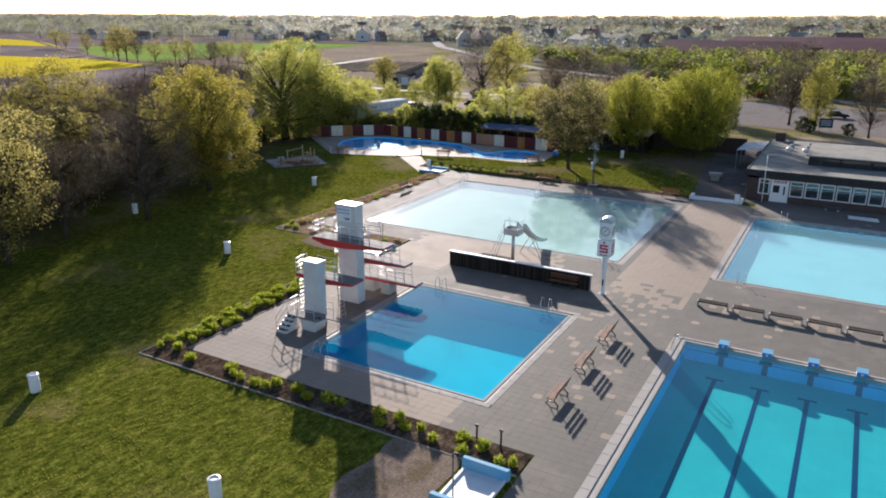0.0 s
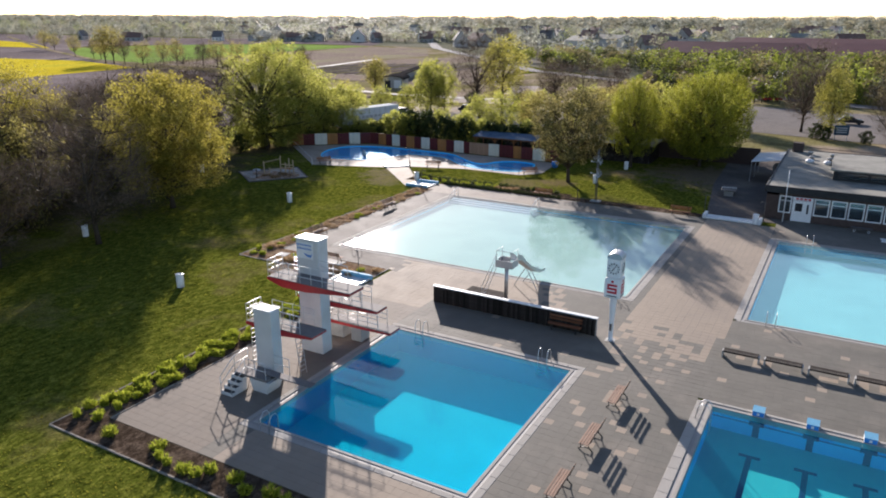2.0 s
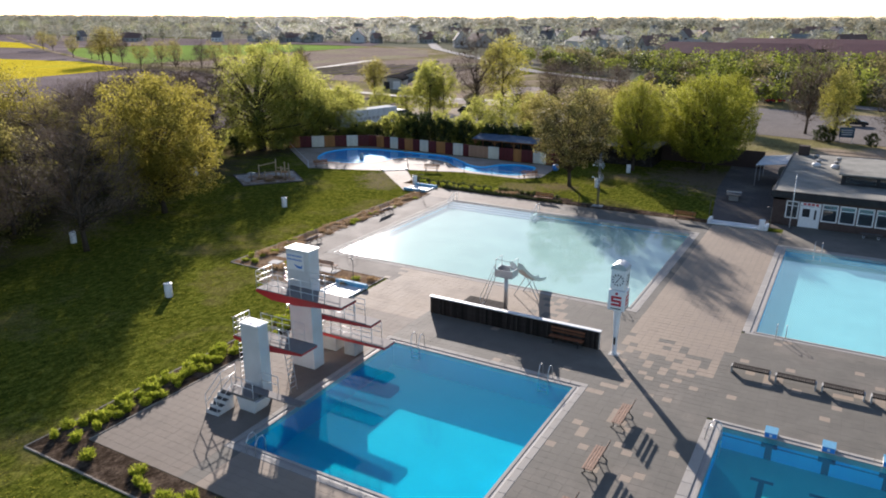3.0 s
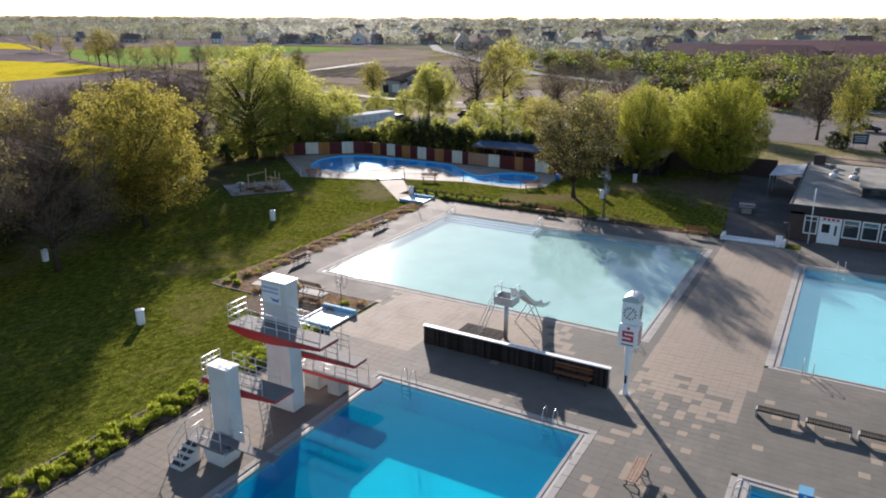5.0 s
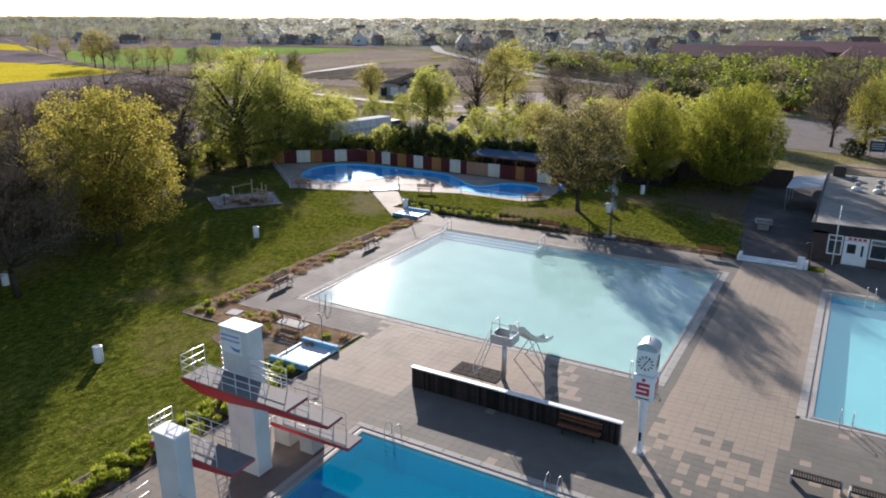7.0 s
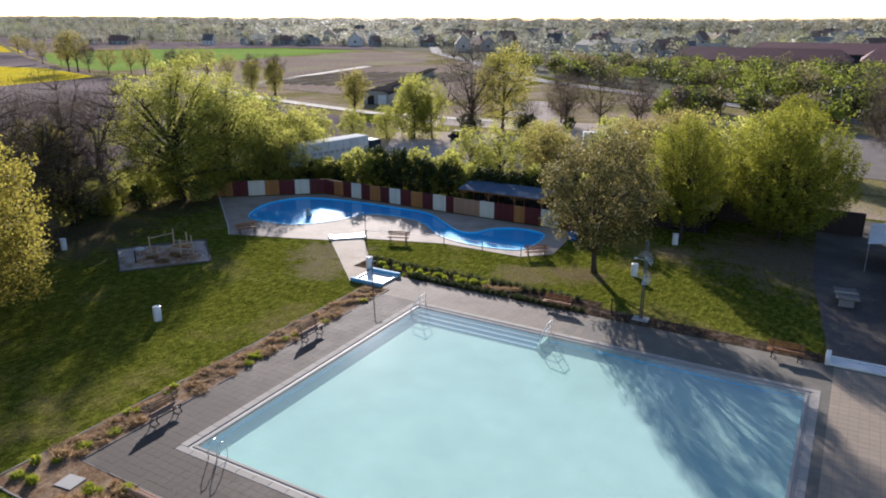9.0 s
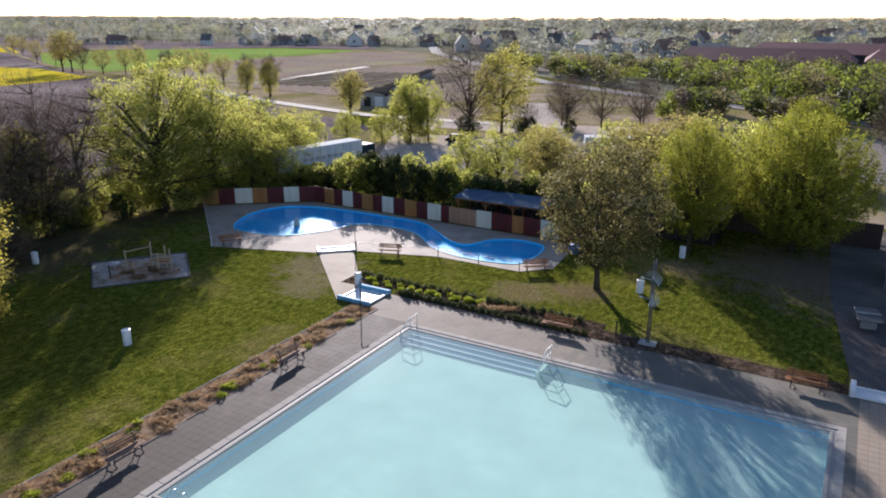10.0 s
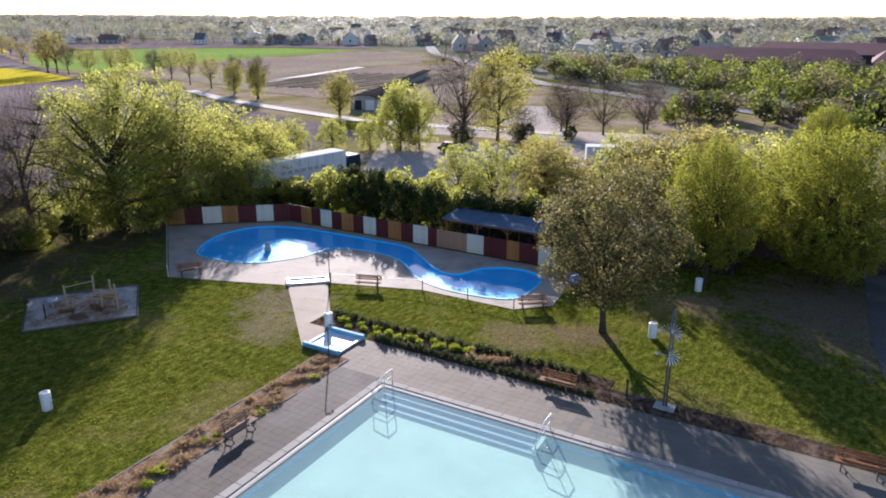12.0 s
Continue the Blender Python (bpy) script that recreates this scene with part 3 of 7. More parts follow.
# ---- ground, pools, pavement ----
NON_IN, NON_OUT = (-36.85, -11.4, 53.85, 74.6), (-37.65, -10.65, 53.1, 75.35)
DIVE_IN, DIVE_OUT = (-22.7, -10.9, 27.85, 40.85), (-23.35, -10.2, 27.2, 41.55)
SWIM_IN, SWIM_OUT = (-3.05, 13.2, -9.3, 40.7), (-3.87, 14.0, -10.0, 41.25)
RIGHT_IN, RIGHT_OUT = (-3.1, 21.9, 53.75, 74.25), (-3.9, 22.7, 53.15, 75.0)
WADE = spline([(-65.7, 87.2), (-67.5, 91.5), (-66.3, 95.6), (-61.9, 97.4), (-54.4, 97.7), (-50.0, 97.5), (-46.9, 95.4), (-44.2, 93.4), (-42.3, 93.3), (-41.0, 95.8), (-38.8, 97.0), (-36.1, 96.3),
               (-35.6, 93.0), (-36.4, 90.5), (-40.9, 89.9), (-44.6, 91.0), (-48.0, 93.8), (-51.1, 94.8), (-55.2, 94.0), (-56.7, 90.0), (-59.2, 86.9), (-63.4, 86.2)], 5)
WADE_DECK = [(-62.3, 81.0), (-52.8, 84.4), (-50.3, 86.5), (-43.0, 88.9), (-35.2, 88.9), (-33.0, 91.0), (-33.6, 98.7), (-64.9, 98.9), (-74.6, 91.3)]


def rect(r, d=0.0):
    return [(r[0] - d, r[2] - d), (r[1] + d, r[2] - d), (r[1] + d, r[3] + d), (r[0] - d, r[3] + d)]


def filled(loops, z):
    """A flat sheet bounded by the first loop, with holes for the others."""
    bm = bmesh.new()
    edges = []
    for loop in loops:
        vs = [bm.verts.new((x, y, z)) for x, y in loop]
        edges += [bm.edges.new((vs[i], vs[(i + 1) % len(vs)])) for i in range(len(vs))]
    bmesh.ops.triangle_fill(bm, use_beauty=True, use_dissolve=False, edges=edges, normal=(0, 0, 1))
    bm.verts.index_update()
    g = Geo().add([v.co[:] for v in bm.verts], [[v.index for v in f.verts][::1 if f.normal.z >= 0 else -1] for f in bm.faces])
    bm.free()
    return g


setting("ground", filled([rect((-7000, 5000, -1500, 7000)), rect(NON_OUT, -0.1), rect(DIVE_OUT, -0.1), rect(SWIM_OUT, -0.1), rect(RIGHT_OUT, -0.1), grow(WADE, 0.1)], -0.03),
        LAWN, "green lawn with dry patches round the pools", "lawn")
FIELDS = [("far_field", [(-244, 196), (-430, 300), (-520, 480), (-2500, 480), (-2500, 60), (-600, 40), (-240, 60)], HAZED_PLOUGHED, "wide bare brown field"),
          ("ploughed_field", [(-236, 20), (-236, 160), (-241, 196), (-205, 196), (-156, 172), (-108, 157), (-92, 150), (-90, 128), (-98, 110), (-100, 20)], HAZED_PLOUGHED, "bare brown ploughed field"),
          ("rape_field", [(-228, 40), (-232, 131), (-236, 160), (-243, 197), (-300, 214), (-360, 206), (-520, 300), (-900, 260), (-900, 40)], RAPE, "field of yellow rape in blossom"),
          ("crop_field", [(-262, 217), (-282, 325), (-286, 415), (-352, 415), (-410, 360), (-420, 290), (-320, 228)], HAZED_CROP, "bright green field of young crop"),
          ("stubble_field", [(-186, 208), (-198, 290), (-190, 330), (-230, 396), (-276, 410), (-274, 325), (-250, 214)], HAZED_STUBBLE, "brown field with pale stubble"),
          ("garden_field", [(-120, 190), (-185, 200), (-195, 286), (-170, 330), (-130, 290), (-104, 250), (-100, 200)], HAZED_STUBBLE, "allotment ground with brown and green rows"),
          ("far_field", [(-290, 425), (-360, 422), (-430, 330), (-520, 360), (-520, 480), (-330, 500)], HAZED_PLOUGHED, "dark far ploughed field"),
          ("far_rape_field", [(-430, 285), (-520, 330), (-900, 420), (-900, 300), (-560, 270)], RAPE, "far strip of yellow rape")]
for k, (nm, outline, m, lab) in enumerate(FIELDS):
    setting(nm, Geo().sheet(outline, 0.03 + 0.012 * k), m, lab, "field")
setting("meadow", filled([[(-6900, 480), (-520, 500), (-290, 430), (-235, 415), (-130, 296), (-60, 240), (120, 190), (4900, 190), (4900, 6900), (-6900, 6900)]], 0.02), HAZED_GREEN, "far green land between the houses", "meadow")


def road(name, pts, width, m, z, label):
    left, right = [], []
    for i, p in enumerate(pts):
        a, b = Vector(pts[max(i - 1, 0)]), Vector(pts[min(i + 1, len(pts) - 1)])
        t = (b - a).normalized()
        left.append((p[0] - t.y * width / 2, p[1] + t.x * width / 2))
        right.append((p[0] + t.y * width / 2, p[1] - t.x * width / 2))
    n = len(pts)
    g = Geo().add([(x, y, z) for x, y in left + right], [(i, n + i, n + i + 1, i + 1) for i in range(n - 1)])
    return setting(name, g, m, label, "road")


road("farm_track", [(-178, 187.6), (-205, 200), (-245, 209), (-290, 216), (-420, 275), (-700, 420)], 3.4, ROUGH, 0.15, "dull farm track between the fields")
# glare on this road comes from its painted tone
road("farm_road", [(-60, 168), (-90, 164.5), (-105, 164), (-130, 170), (-156, 177.5), (-180, 188.5)], 3.5, GLARE_CONCRETE, 0.16, "pale concrete farm road between the fields, brightened for glare")
setting("rough_ground", Geo().sheet([(-106, 150), (-106, 262), (-236, 420), (-300, 430), (-440, 300), (-440, 262), (-236, 190)], 0.006), ROUGH, "rough grass verges between the fields", "grass")
setting("rough_ground", Geo().sheet([(-98, 109), (-72, 107.5), (-32, 109), (-22, 119), (30, 119), (60, 128), (60, 178), (0, 200), (-60, 240), (-100, 264), (-106, 200), (-92, 150), (-92, 128)], 0.0), ROUGH, "rough grass and trodden earth beyond the fence", "grass")
road("main_road", [(60, 176), (0, 196), (-40, 222), (-64, 235), (-105, 262), (-130, 291), (-175, 345), (-232, 412), (-300, 520)], 6.5, ROAD, 0.2, "grey main road towards the village")
road("concrete_track", [(-178, 205), (-183, 230), (-190, 262), (-196, 292)], 4.0, GLARE_CONCRETE, 0.18, "pale concrete track across the field, brightened for glare")
setting("car_park", Geo().sheet([(-28, 146), (-30, 186), (60, 172), (60, 136), (0, 140)], 0.05), ASPHALT, "grey asphalt car park beyond the building", "car park")
setting("gravel_lot", Geo().sheet([(-84, 143), (-74, 124), (-53, 121), (-50, 138), (-42, 150), (-38, 172), (-48, 176), (-62, 172), (-68, 182), (-80, 206), (-88, 203), (-76, 170), (-96, 163)], 0.06), GRAVEL, "pale gravel parking lot", "car park")
setting("lot_verge", Geo().sheet([(-80, 147), (-70, 151), (-61, 150), (-60, 156), (-70, 157.5), (-82, 156)], 0.09), ROUGH, "grass island in the gravel lot", "verge")
setting("road_verge", Geo().sheet([(-24, 133), (-24, 139), (0, 136), (40, 130), (40, 126), (0, 130)], 0.08), ROUGH, "grass verge by the car park", "verge")
setting("asphalt_path", Geo().sheet([(-10.55, 80.55), (-3.2, 80.55), (-3.2, 82.3), (-5.45, 82.3), (-5.4, 118), (-13.5, 118), (-12.5, 96)], 0.004), DARK_ASPHALT, "dark asphalt path beside the building", "path")
setting("wading_path", Geo().sheet([(-44.45, 76.4), (-44.35, 79.4), (-50.35, 86.45), (-52.75, 84.45)], 0.008), PAVER_TAN, "pale paved path to the wading pool", "path")
setting("wading_deck", filled([WADE_DECK, grow(WADE, 0.12)], 0.0), WADE_PAVING, "worn grey paving round the wading pool", "pavement")
setting("sand_pit", Geo().sheet([(-62.1, 68.6), (-57.7, 74.3), (-62.9, 78.5), (-67.5, 72.4)], 0.0), SAND, "pale sand of the playground", "sand")
setting("mulch", Geo().sheet(spline([(-62.6, 70.4), (-60.2, 71.6), (-58.9, 73.9), (-60.6, 75.6), (-62.4, 74.6), (-64.0, 75.0), (-65.3, 72.7), (-63.9, 71.8)], 4), 0.012), MULCH, "brown wood mulch trodden over the sand", "mulch")
setting("bare_ground", Geo().sheet(spline([(-13.0, 22.3), (-11.2, 22.45), (-9.3, 22.3), (-9.2, 19.8), (-9.5, 17.4), (-11.2, 17.2), (-12.7, 17.0), (-13.3, 18.6), (-12.9, 20.5)], 4), 0.0), DIRT, "trodden bare ground beside the foot basin", "ground")
setting("bare_ground", Geo().sheet(spline([(-37.6, 45.0), (-35.0, 44.3), (-32.3, 44.7), (-32.2, 46.5), (-32.4, 47.7), (-35.5, 47.85), (-38.4, 47.6), (-38.0, 46.2)], 4), 0.0), DIRT, "trodden bare ground beside the foot basin", "ground")
setting("bare_ground", Geo().sheet([(-25.5, 79.3), (-10.75, 79.3), (-10.75, 80.6), (-17, 81.0), (-25.5, 80.9)], 0.006), SOIL, "bare soil strip behind the pavement", "ground")
BEDS = [(-31.4, -6.6, 22.55, 24.35), (-31.4, -29.4, 24.35, 47.6), (-42.7, -40.68, 50.2, 76.4), (-42.7, -29.65, 47.15, 50.2), (-41.4, -25.5, 79.3, 82.0), (-46.4, -41.95, 79.5, 82.0)]
for k, (x0, x1, y0, y1) in enumerate(BEDS):
    bed = setting("planting_bed", Geo().sheet([(x0, y0), (x1, y0), (x1, y1), (x0, y1)], 0.012), BARK_MULCH if k in (2, 3) else SOIL, "dark soil bed with low plants", "bed")


def kerb(x0, y0, x1, y1, n, m=EDGE_STONE):
    """A row of edging stones."""
    L = math.hypot(x1 - x0, y1 - y0)
    me = Geo().box(-L / n / 2 + 0.012, L / n / 2 - 0.012, -0.05, 0.05, -0.1, 0.042, 0.012).mesh("edging_stone", m)
    base = thing("edging", "row of low grey edging stones along the bed", "kerb")
    base["kind"] = "structure"
    for i in range(n):
        s = new("edging_stone", me)
        t = (i + 0.5) / n
        s.matrix_basis = pose(x0 + (x1 - x0) * t + random.uniform(-.01, .01), y0 + (y1 - y0) * t + random.uniform(-.012, .012), random.uniform(-0.03, 0.008), random.uniform(-3, 3), 0, math.degrees(math.atan2(y1 - y0, x1 - x0)) + random.uniform(-.8, .8))
        s.parent = base


kerb(-31.45, 22.5, -6.6, 22.5, 25)
kerb(-31.45, 22.5, -31.45, 47.6, 25)
kerb(-42.75, 47.1, -42.75, 76.4, 29)
kerb(-42.7, 47.1, -32.5, 47.1, 10)
kerb(-40.65, 50.2, -40.65, 76.3, 27, GREY_WOOD)
kerb(-40.6, 50.23, -29.65, 50.23, 11, GREY_WOOD)
kerb(-29.62, 47.9, -29.62, 50.2, 3, GREY_WOOD)
kerb(-29.33, 24.4, -29.33, 44.4, 20)


def pool(label, r_in, r_out, depth, floor_m, wall_m, water_m, level=-0.035):
    x0, x1, y0, y1 = r_in
    X0, X1, Y0, Y1 = r_out
    base = thing("swimming_pool", label, "pool")
    base["kind"] = "structure"
    part("pool_floor", Geo().box(x0 - 0.2, x1 + 0.2, y0 - 0.2, y1 + 0.2, -depth - 0.2, -depth), floor_m, base)
    for a in ((x0 - 0.2, x0, y0 - 0.2, y1 + 0.2), (x1, x1 + 0.2, y0 - 0.2, y1 + 0.2), (x0, x1, y0 - 0.2, y0), (x0, x1, y1, y1 + 0.2)):
        part("pool_wall", Geo().box(*a, -depth, -0.05), wall_m, base)
    w = setting("water", Geo().sheet(rect(r_in, 0.02), level), water_m, "clear still water of the " + label, "water")
    w.visible_shadow = False
    wx0, wx1, wy0, wy1 = x0 - X0, X1 - x1, y0 - Y0, Y1 - y1
    rim = 0.16
    # inner rim, gutter and outer stones, side by side
    for (ax, ay, bx, by, wid, out) in ((x0, y0, x1, y0, wy0, (0, -1)), (x0, y1, x1, y1, wy1, (0, 1)), (x0, y0, x0, y1, wx0, (-1, 0)), (x1, y0, x1, y1, wx1, (1, 0))):
        horiz = out[0] == 0
        L = (bx - ax) if horiz else (by - ay)

        def strip(d0, d1, z0, z1, full):
            e = d1 if full else 0.0
            if horiz:
                q = sorted((ay + out[1] * d0, ay + out[1] * d1))
                return (ax - e, bx + e, q[0], q[1], z0, z1)
            q = sorted((ax + out[0] * d0, ax + out[0] * d1))
            e2 = d0 if full else 0.0
            return (q[0], q[1], ay - e2, by + e2, z0, z1)
        part("rim", Geo().box(*strip(-0.006, rim, -0.3, 0.0, True), 0.008), COPING, base)
        part("gutter", Geo().box(*strip(rim, rim + 0.17, -0.3, -0.03, True)), GRATE, base)
        s0 = rim + 0.17
        LL = L + 2 * (wid if horiz else s0)
        n = max(1, round(LL / 1.0))
        me = Geo().box(-LL / n / 2 + 0.006, LL / n / 2 - 0.006, -(wid - s0) / 2 + 0.004, (wid - s0) / 2 - 0.004, -0.3, 0.012, 0.012).mesh("coping_stone", COPING)
        for i in range(n):
            s = new("coping_stone", me)
            t = (i + 0.5) / n * LL - (wid if horiz else s0)
            d = s0 + (wid - s0) / 2
            s.matrix_basis = pose(ax + t, ay + out[1] * d, 0) if horiz else pose(ax + out[0] * d, ay + t, 0, 0, 0, 90)
            s.parent = base
    return base


non_pool = pool("wide non-swimmer pool with pale tiled floor", NON_IN, NON_OUT, 0.45, FLOOR_NON, WALL_BLUE, WATER_NON)
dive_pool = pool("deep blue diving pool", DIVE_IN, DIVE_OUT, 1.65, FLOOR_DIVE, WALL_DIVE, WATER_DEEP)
swim_pool = pool("long turquoise lane pool", SWIM_IN, SWIM_OUT, 1.2, FLOOR_SWIM, WALL_BLUE, WATER_SWIM)
right_pool = pool("light blue swimmer pool", RIGHT_IN, RIGHT_OUT, 0.75, FLOOR_RIGHT, WALL_BLUE, WATER_RIGHT)
for i in range(3):
    part("pool_step", Geo().box(-36.85, -27.0, 73.1 + 0.5 * i, 74.6, -0.45, -0.36 + 0.11 * i), BLUE_PAINT, non_pool, "light blue underwater step")
    part("step_edge", Geo().box(-36.85, -27.0, 73.1 + 0.5 * i, 73.18 + 0.5 * i, -0.36 + 0.11 * i, -0.356 + 0.11 * i), COPING, non_pool, "white step edge")
part("step_cheek", Geo().box(-27.0, -26.75, 73.1, 74.6, -0.45, -0.06), FLOOR_NON, non_pool)
LANES = [-0.85 + 2.5 * k for k in range(6)]
for x in LANES:
    part("lane_mark", Geo().box(x - 0.13, x + 0.13, -7.3, 38.6, -1.2, -1.196), LANE, swim_pool, "dark lane line")
    part("lane_mark", Geo().box(x - 0.5, x + 0.5, 38.6, 38.85, -1.2, -1.196), LANE, swim_pool, "dark lane line")
    part("wall_mark", Geo().box(x - 0.16, x + 0.16, 40.695, 40.7, -1.2, -0.06), LANE, swim_pool, "dark target mark")
    part("wall_mark", Geo().box(x - 0.36, x + 0.36, 40.69, 40.694, -0.55, -0.3), LANE, swim_pool, "dark target mark")
part("wall_line", Geo().box(-3.05, 13.2, 40.696, 40.7, -0.5, -0.45), LANE, swim_pool)

# the wading pool, a basin between a round and a narrow end
wade = thing("wading_pool", "winding shallow wading pool painted bright blue", "pool")
wade["kind"] = "structure"
part("pool_floor", filled([grow(WADE, 0.05)], -0.2), WADE_BLUE, wade)
n = len(WADE)
o, i_ = grow(WADE, 0.13), WADE
part("rim", Geo().add([(x, y, 0.05) for x, y in o] + [(x, y, 0.05) for x, y in i_] + [(x, y, -0.32) for x, y in i_] + [(x, y, -0.32) for x, y in o],
                      [f for k in range(n) for f in ((k, (k + 1) % n, n + (k + 1) % n, n + k), (n + k, n + (k + 1) % n, 2 * n + (k + 1) % n, 2 * n + k), (3 * n + k, 3 * n + (k + 1) % n, (k + 1) % n, k))]), WADE_BLUE, wade)
ww = setting("water", filled([WADE], -0.07), WATER, "shallow water of the wading pool", "water")
ww.visible_shadow = False


# ---- diving towers ----
def railing(parent, pts, h=1.0, bars=(1.0, 0.68, 0.36), step=0.8, r=0.02, name="railing"):
    """Rails along a line of points at deck height, with the posts that carry them."""
    g = Geo()
    for z in bars:
        g.tube([(x, y, q + h * z) for x, y, q in pts], r, 5)
    rail = part(name, g, RAIL, parent, "pale steel tube railing", True)
    for a, b in zip(pts, pts[1:]):
        L = math.dist(a, b)
        k = max(1, round(L / step))
        for i in range(k + 1):
            p = [a[j] + (b[j] - a[j]) * i / k for j in range(3)]
            part("post", Geo().tube([p, (p[0], p[1], p[2] + h)], r, 5), RAIL, rail, "", True)
    return rail


def ladder(parent, foot, head, width, across=(0, 1), n=10, m=STEEL):
    g = Geo()
    f, t = Vector(foot), Vector(head)
    w = Vector((*across, 0)) * width / 2
    g.tube([f - w, t - w], 0.022, 5).tube([f + w, t + w], 0.022, 5)
    for i in range(1, n):
        p = f + (t - f) * i / n
        g.tube([p - w, p + w], 0.018, 5)
    return part("ladder", g, m, parent, "steel ladder")


def platform(parent, x0, x1, y0, y1, z, deep, col):
    """A slim concrete platform, thickest at its column, with a red edge and a grey mat."""
    cx0, cx1 = col
    part("fascia", Geo().side_prism([(x0, z - 0.05), (x0, z - 0.2), (cx0, z - deep), (cx1, z - deep), (x1, z - 0.16), (x1, z - 0.05)][::-1], y0, y1), RED_PAINT, parent, "red painted platform edge")
    part("deck", Geo().box(x0 + 0.02, x1 + 0.02, y0 + 0.02, y1 - 0.02, z - 0.05, z, 0.01), DECK_GREY, parent, "grey non-slip deck")


tower = thing("diving_tower", "tall pale concrete diving tower with red-edged platforms", "diving tower")
part("column", Geo().box(-26.1, -24.5, 35.4, 36.3, 0, 7.1, 0.03), TOWER_PAINT, tower)
part("column_cap", Geo().box(-26.16, -24.44, 35.34, 36.36, 7.1, 7.16, 0.015), WHITE, tower, "white cap slab")
panel = part("sign_panel", Geo().box(-26.05, -24.85, 35.37, 35.4, 5.95, 6.95, 0.005), WHITE, tower, "white sign panel with blue marks")
for k in range(9):
    part("sign_bar", Geo().box(-26.0 + k * 0.12, -25.93 + k * 0.12, 35.36, 35.37, 6.72, 6.82), BLUE_SIGN, panel)
    part("sign_bar", Geo().box(-26.0 + k * 0.12, -25.93 + k * 0.12, 35.36, 35.37, 6.5, 6.6), BLUE_SIGN, panel)
part("wave_mark", Geo().side_prism([(-25.55, 6.3), (-25.3, 6.1), (-25.0, 6.08), (-24.9, 6.35), (-25.0, 6.22), (-25.25, 6.22)], 35.36, 35.37), BLUE_SIGN, panel)
platform(tower, -27.2, -21.35, 34.0, 35.38, 5.0, 0.5, (-26.1, -24.4))
railing(tower, [(-22.4, 34.04, 5), (-27.15, 34.04, 5), (-27.15, 35.34, 5)])
railing(tower, [(-24.4, 35.34, 5), (-22.4, 35.34, 5)])
platform(tower, -27.0, -21.16, 36.32, 37.35, 3.15, 0.34, (-26.1, -24.4))
railing(tower, [(-22.2, 36.36, 3.15), (-24.4, 36.36, 3.15)])
railing(tower, [(-22.2, 37.31, 3.15), (-26.95, 37.31, 3.15), (-26.95, 36.36, 3.15)])
platform(tower, -26.0, -21.3, 37.85, 38.95, 1.15, 0.22, (-25.6, -24.0))
railing(tower, [(-22.2, 37.89, 1.15), (-25.95, 37.89, 1.15)])
railing(tower, [(-22.2, 38.91, 1.15), (-25.95, 38.91, 1.15)])
for a in ((-25.9, -24.9, 37.95, 38.85), (-24.3, -23.5, 37.95, 38.85)):
    part("pier", Geo().box(*a, 0, 0.94, 0.03), CONCRETE, tower, "pale concrete pier")
ladder(tower, (-26.6, 36.0, 3.15), (-26.6, 36.0, 5.9), 0.5, (1, 0), 11)
ladder(tower, (-27.25, 36.9, 0), (-27.05, 36.9, 4.0), 0.5, (0, 1), 14)
ladder(tower, (-26.8, 38.4, 0), (-26.05, 38.4, 1.9), 0.5, (0, 1), 6)

small = thing("diving_tower", "smaller pale diving tower with a red-edged three metre platform", "diving tower")
part("column", Geo().box(-25.75, -24.5, 31.2, 31.93, 0, 4.26, 0.03), TOWER_PAINT, small)
part("column_cap", Geo().box(-25.8, -24.45, 31.15, 31.98, 4.26, 4.32, 0.015), WHITE, small, "white cap slab")
platform(small, -27.1, -22.4, 31.95, 33.25, 3.0, 0.4, (-26.0, -24.5))
railing(small, [(-23.2, 31.99, 3), (-24.5, 31.99, 3)])
railing(small, [(-26.05, 31.99, 3), (-27.05, 31.99, 3), (-27.05, 33.21, 3)])
railing(small, [(-23.2, 33.21, 3), (-26.2, 33.21, 3)])
ladder(small, (-23.9, 32.9, 0), (-24.2, 32.9, 2.7), 0.5, (0, 1), 10)
ladder(small, (-27.2, 32.6, 0), (-27.1, 32.6, 4.0), 0.5, (0, 1), 14)

stand = thing("springboard_stand", "one metre springboard on a concrete stand with steps", "springboard")
part("pier", Geo().add([(-25.1, 30.1, 0), (-24.1, 30.1, 0), (-24.1, 31.1, 0), (-25.1, 31.1, 0), (-25.2, 30.0, 0.75), (-23.8, 30.0, 0.75), (-23.8, 31.15, 0.75), (-25.2, 31.15, 0.75)],
                       [(3, 2, 1, 0), (4, 5, 6, 7), (0, 1, 5, 4), (1, 2, 6, 5), (2, 3, 7, 6), (3, 0, 4, 7)]), TOWER_PAINT, stand)
part("deck", Geo().box(-26.3, -24.0, 30.0, 31.1, 0.76, 0.9, 0.01), DECK_GREY, stand)
part("springboard", Geo().box(-24.6, -21.35, 30.42, 30.95, 0.95, 1.01, 0.015), DECK_GREY, stand, "grey springboard over the water")
part("fulcrum", Geo().tube([(-23.95, 30.35, 0.92), (-23.95, 31.0, 0.92)], 0.06, 8), BLACK, stand)
for k in range(4):
    part("step", Geo().box(-26.35, -25.5, 28.95 + 0.28 * k, 29.25 + 0.28 * k, 0.0, 0.2 + 0.19 * k, 0.01), TOWER_PAINT, stand)
    part("tread", Geo().box(-26.33, -25.52, 28.97 + 0.28 * k, 29.22 + 0.28 * k, 0.2 + 0.19 * k, 0.215 + 0.19 * k), BLACK, stand, "dark rubber tread")
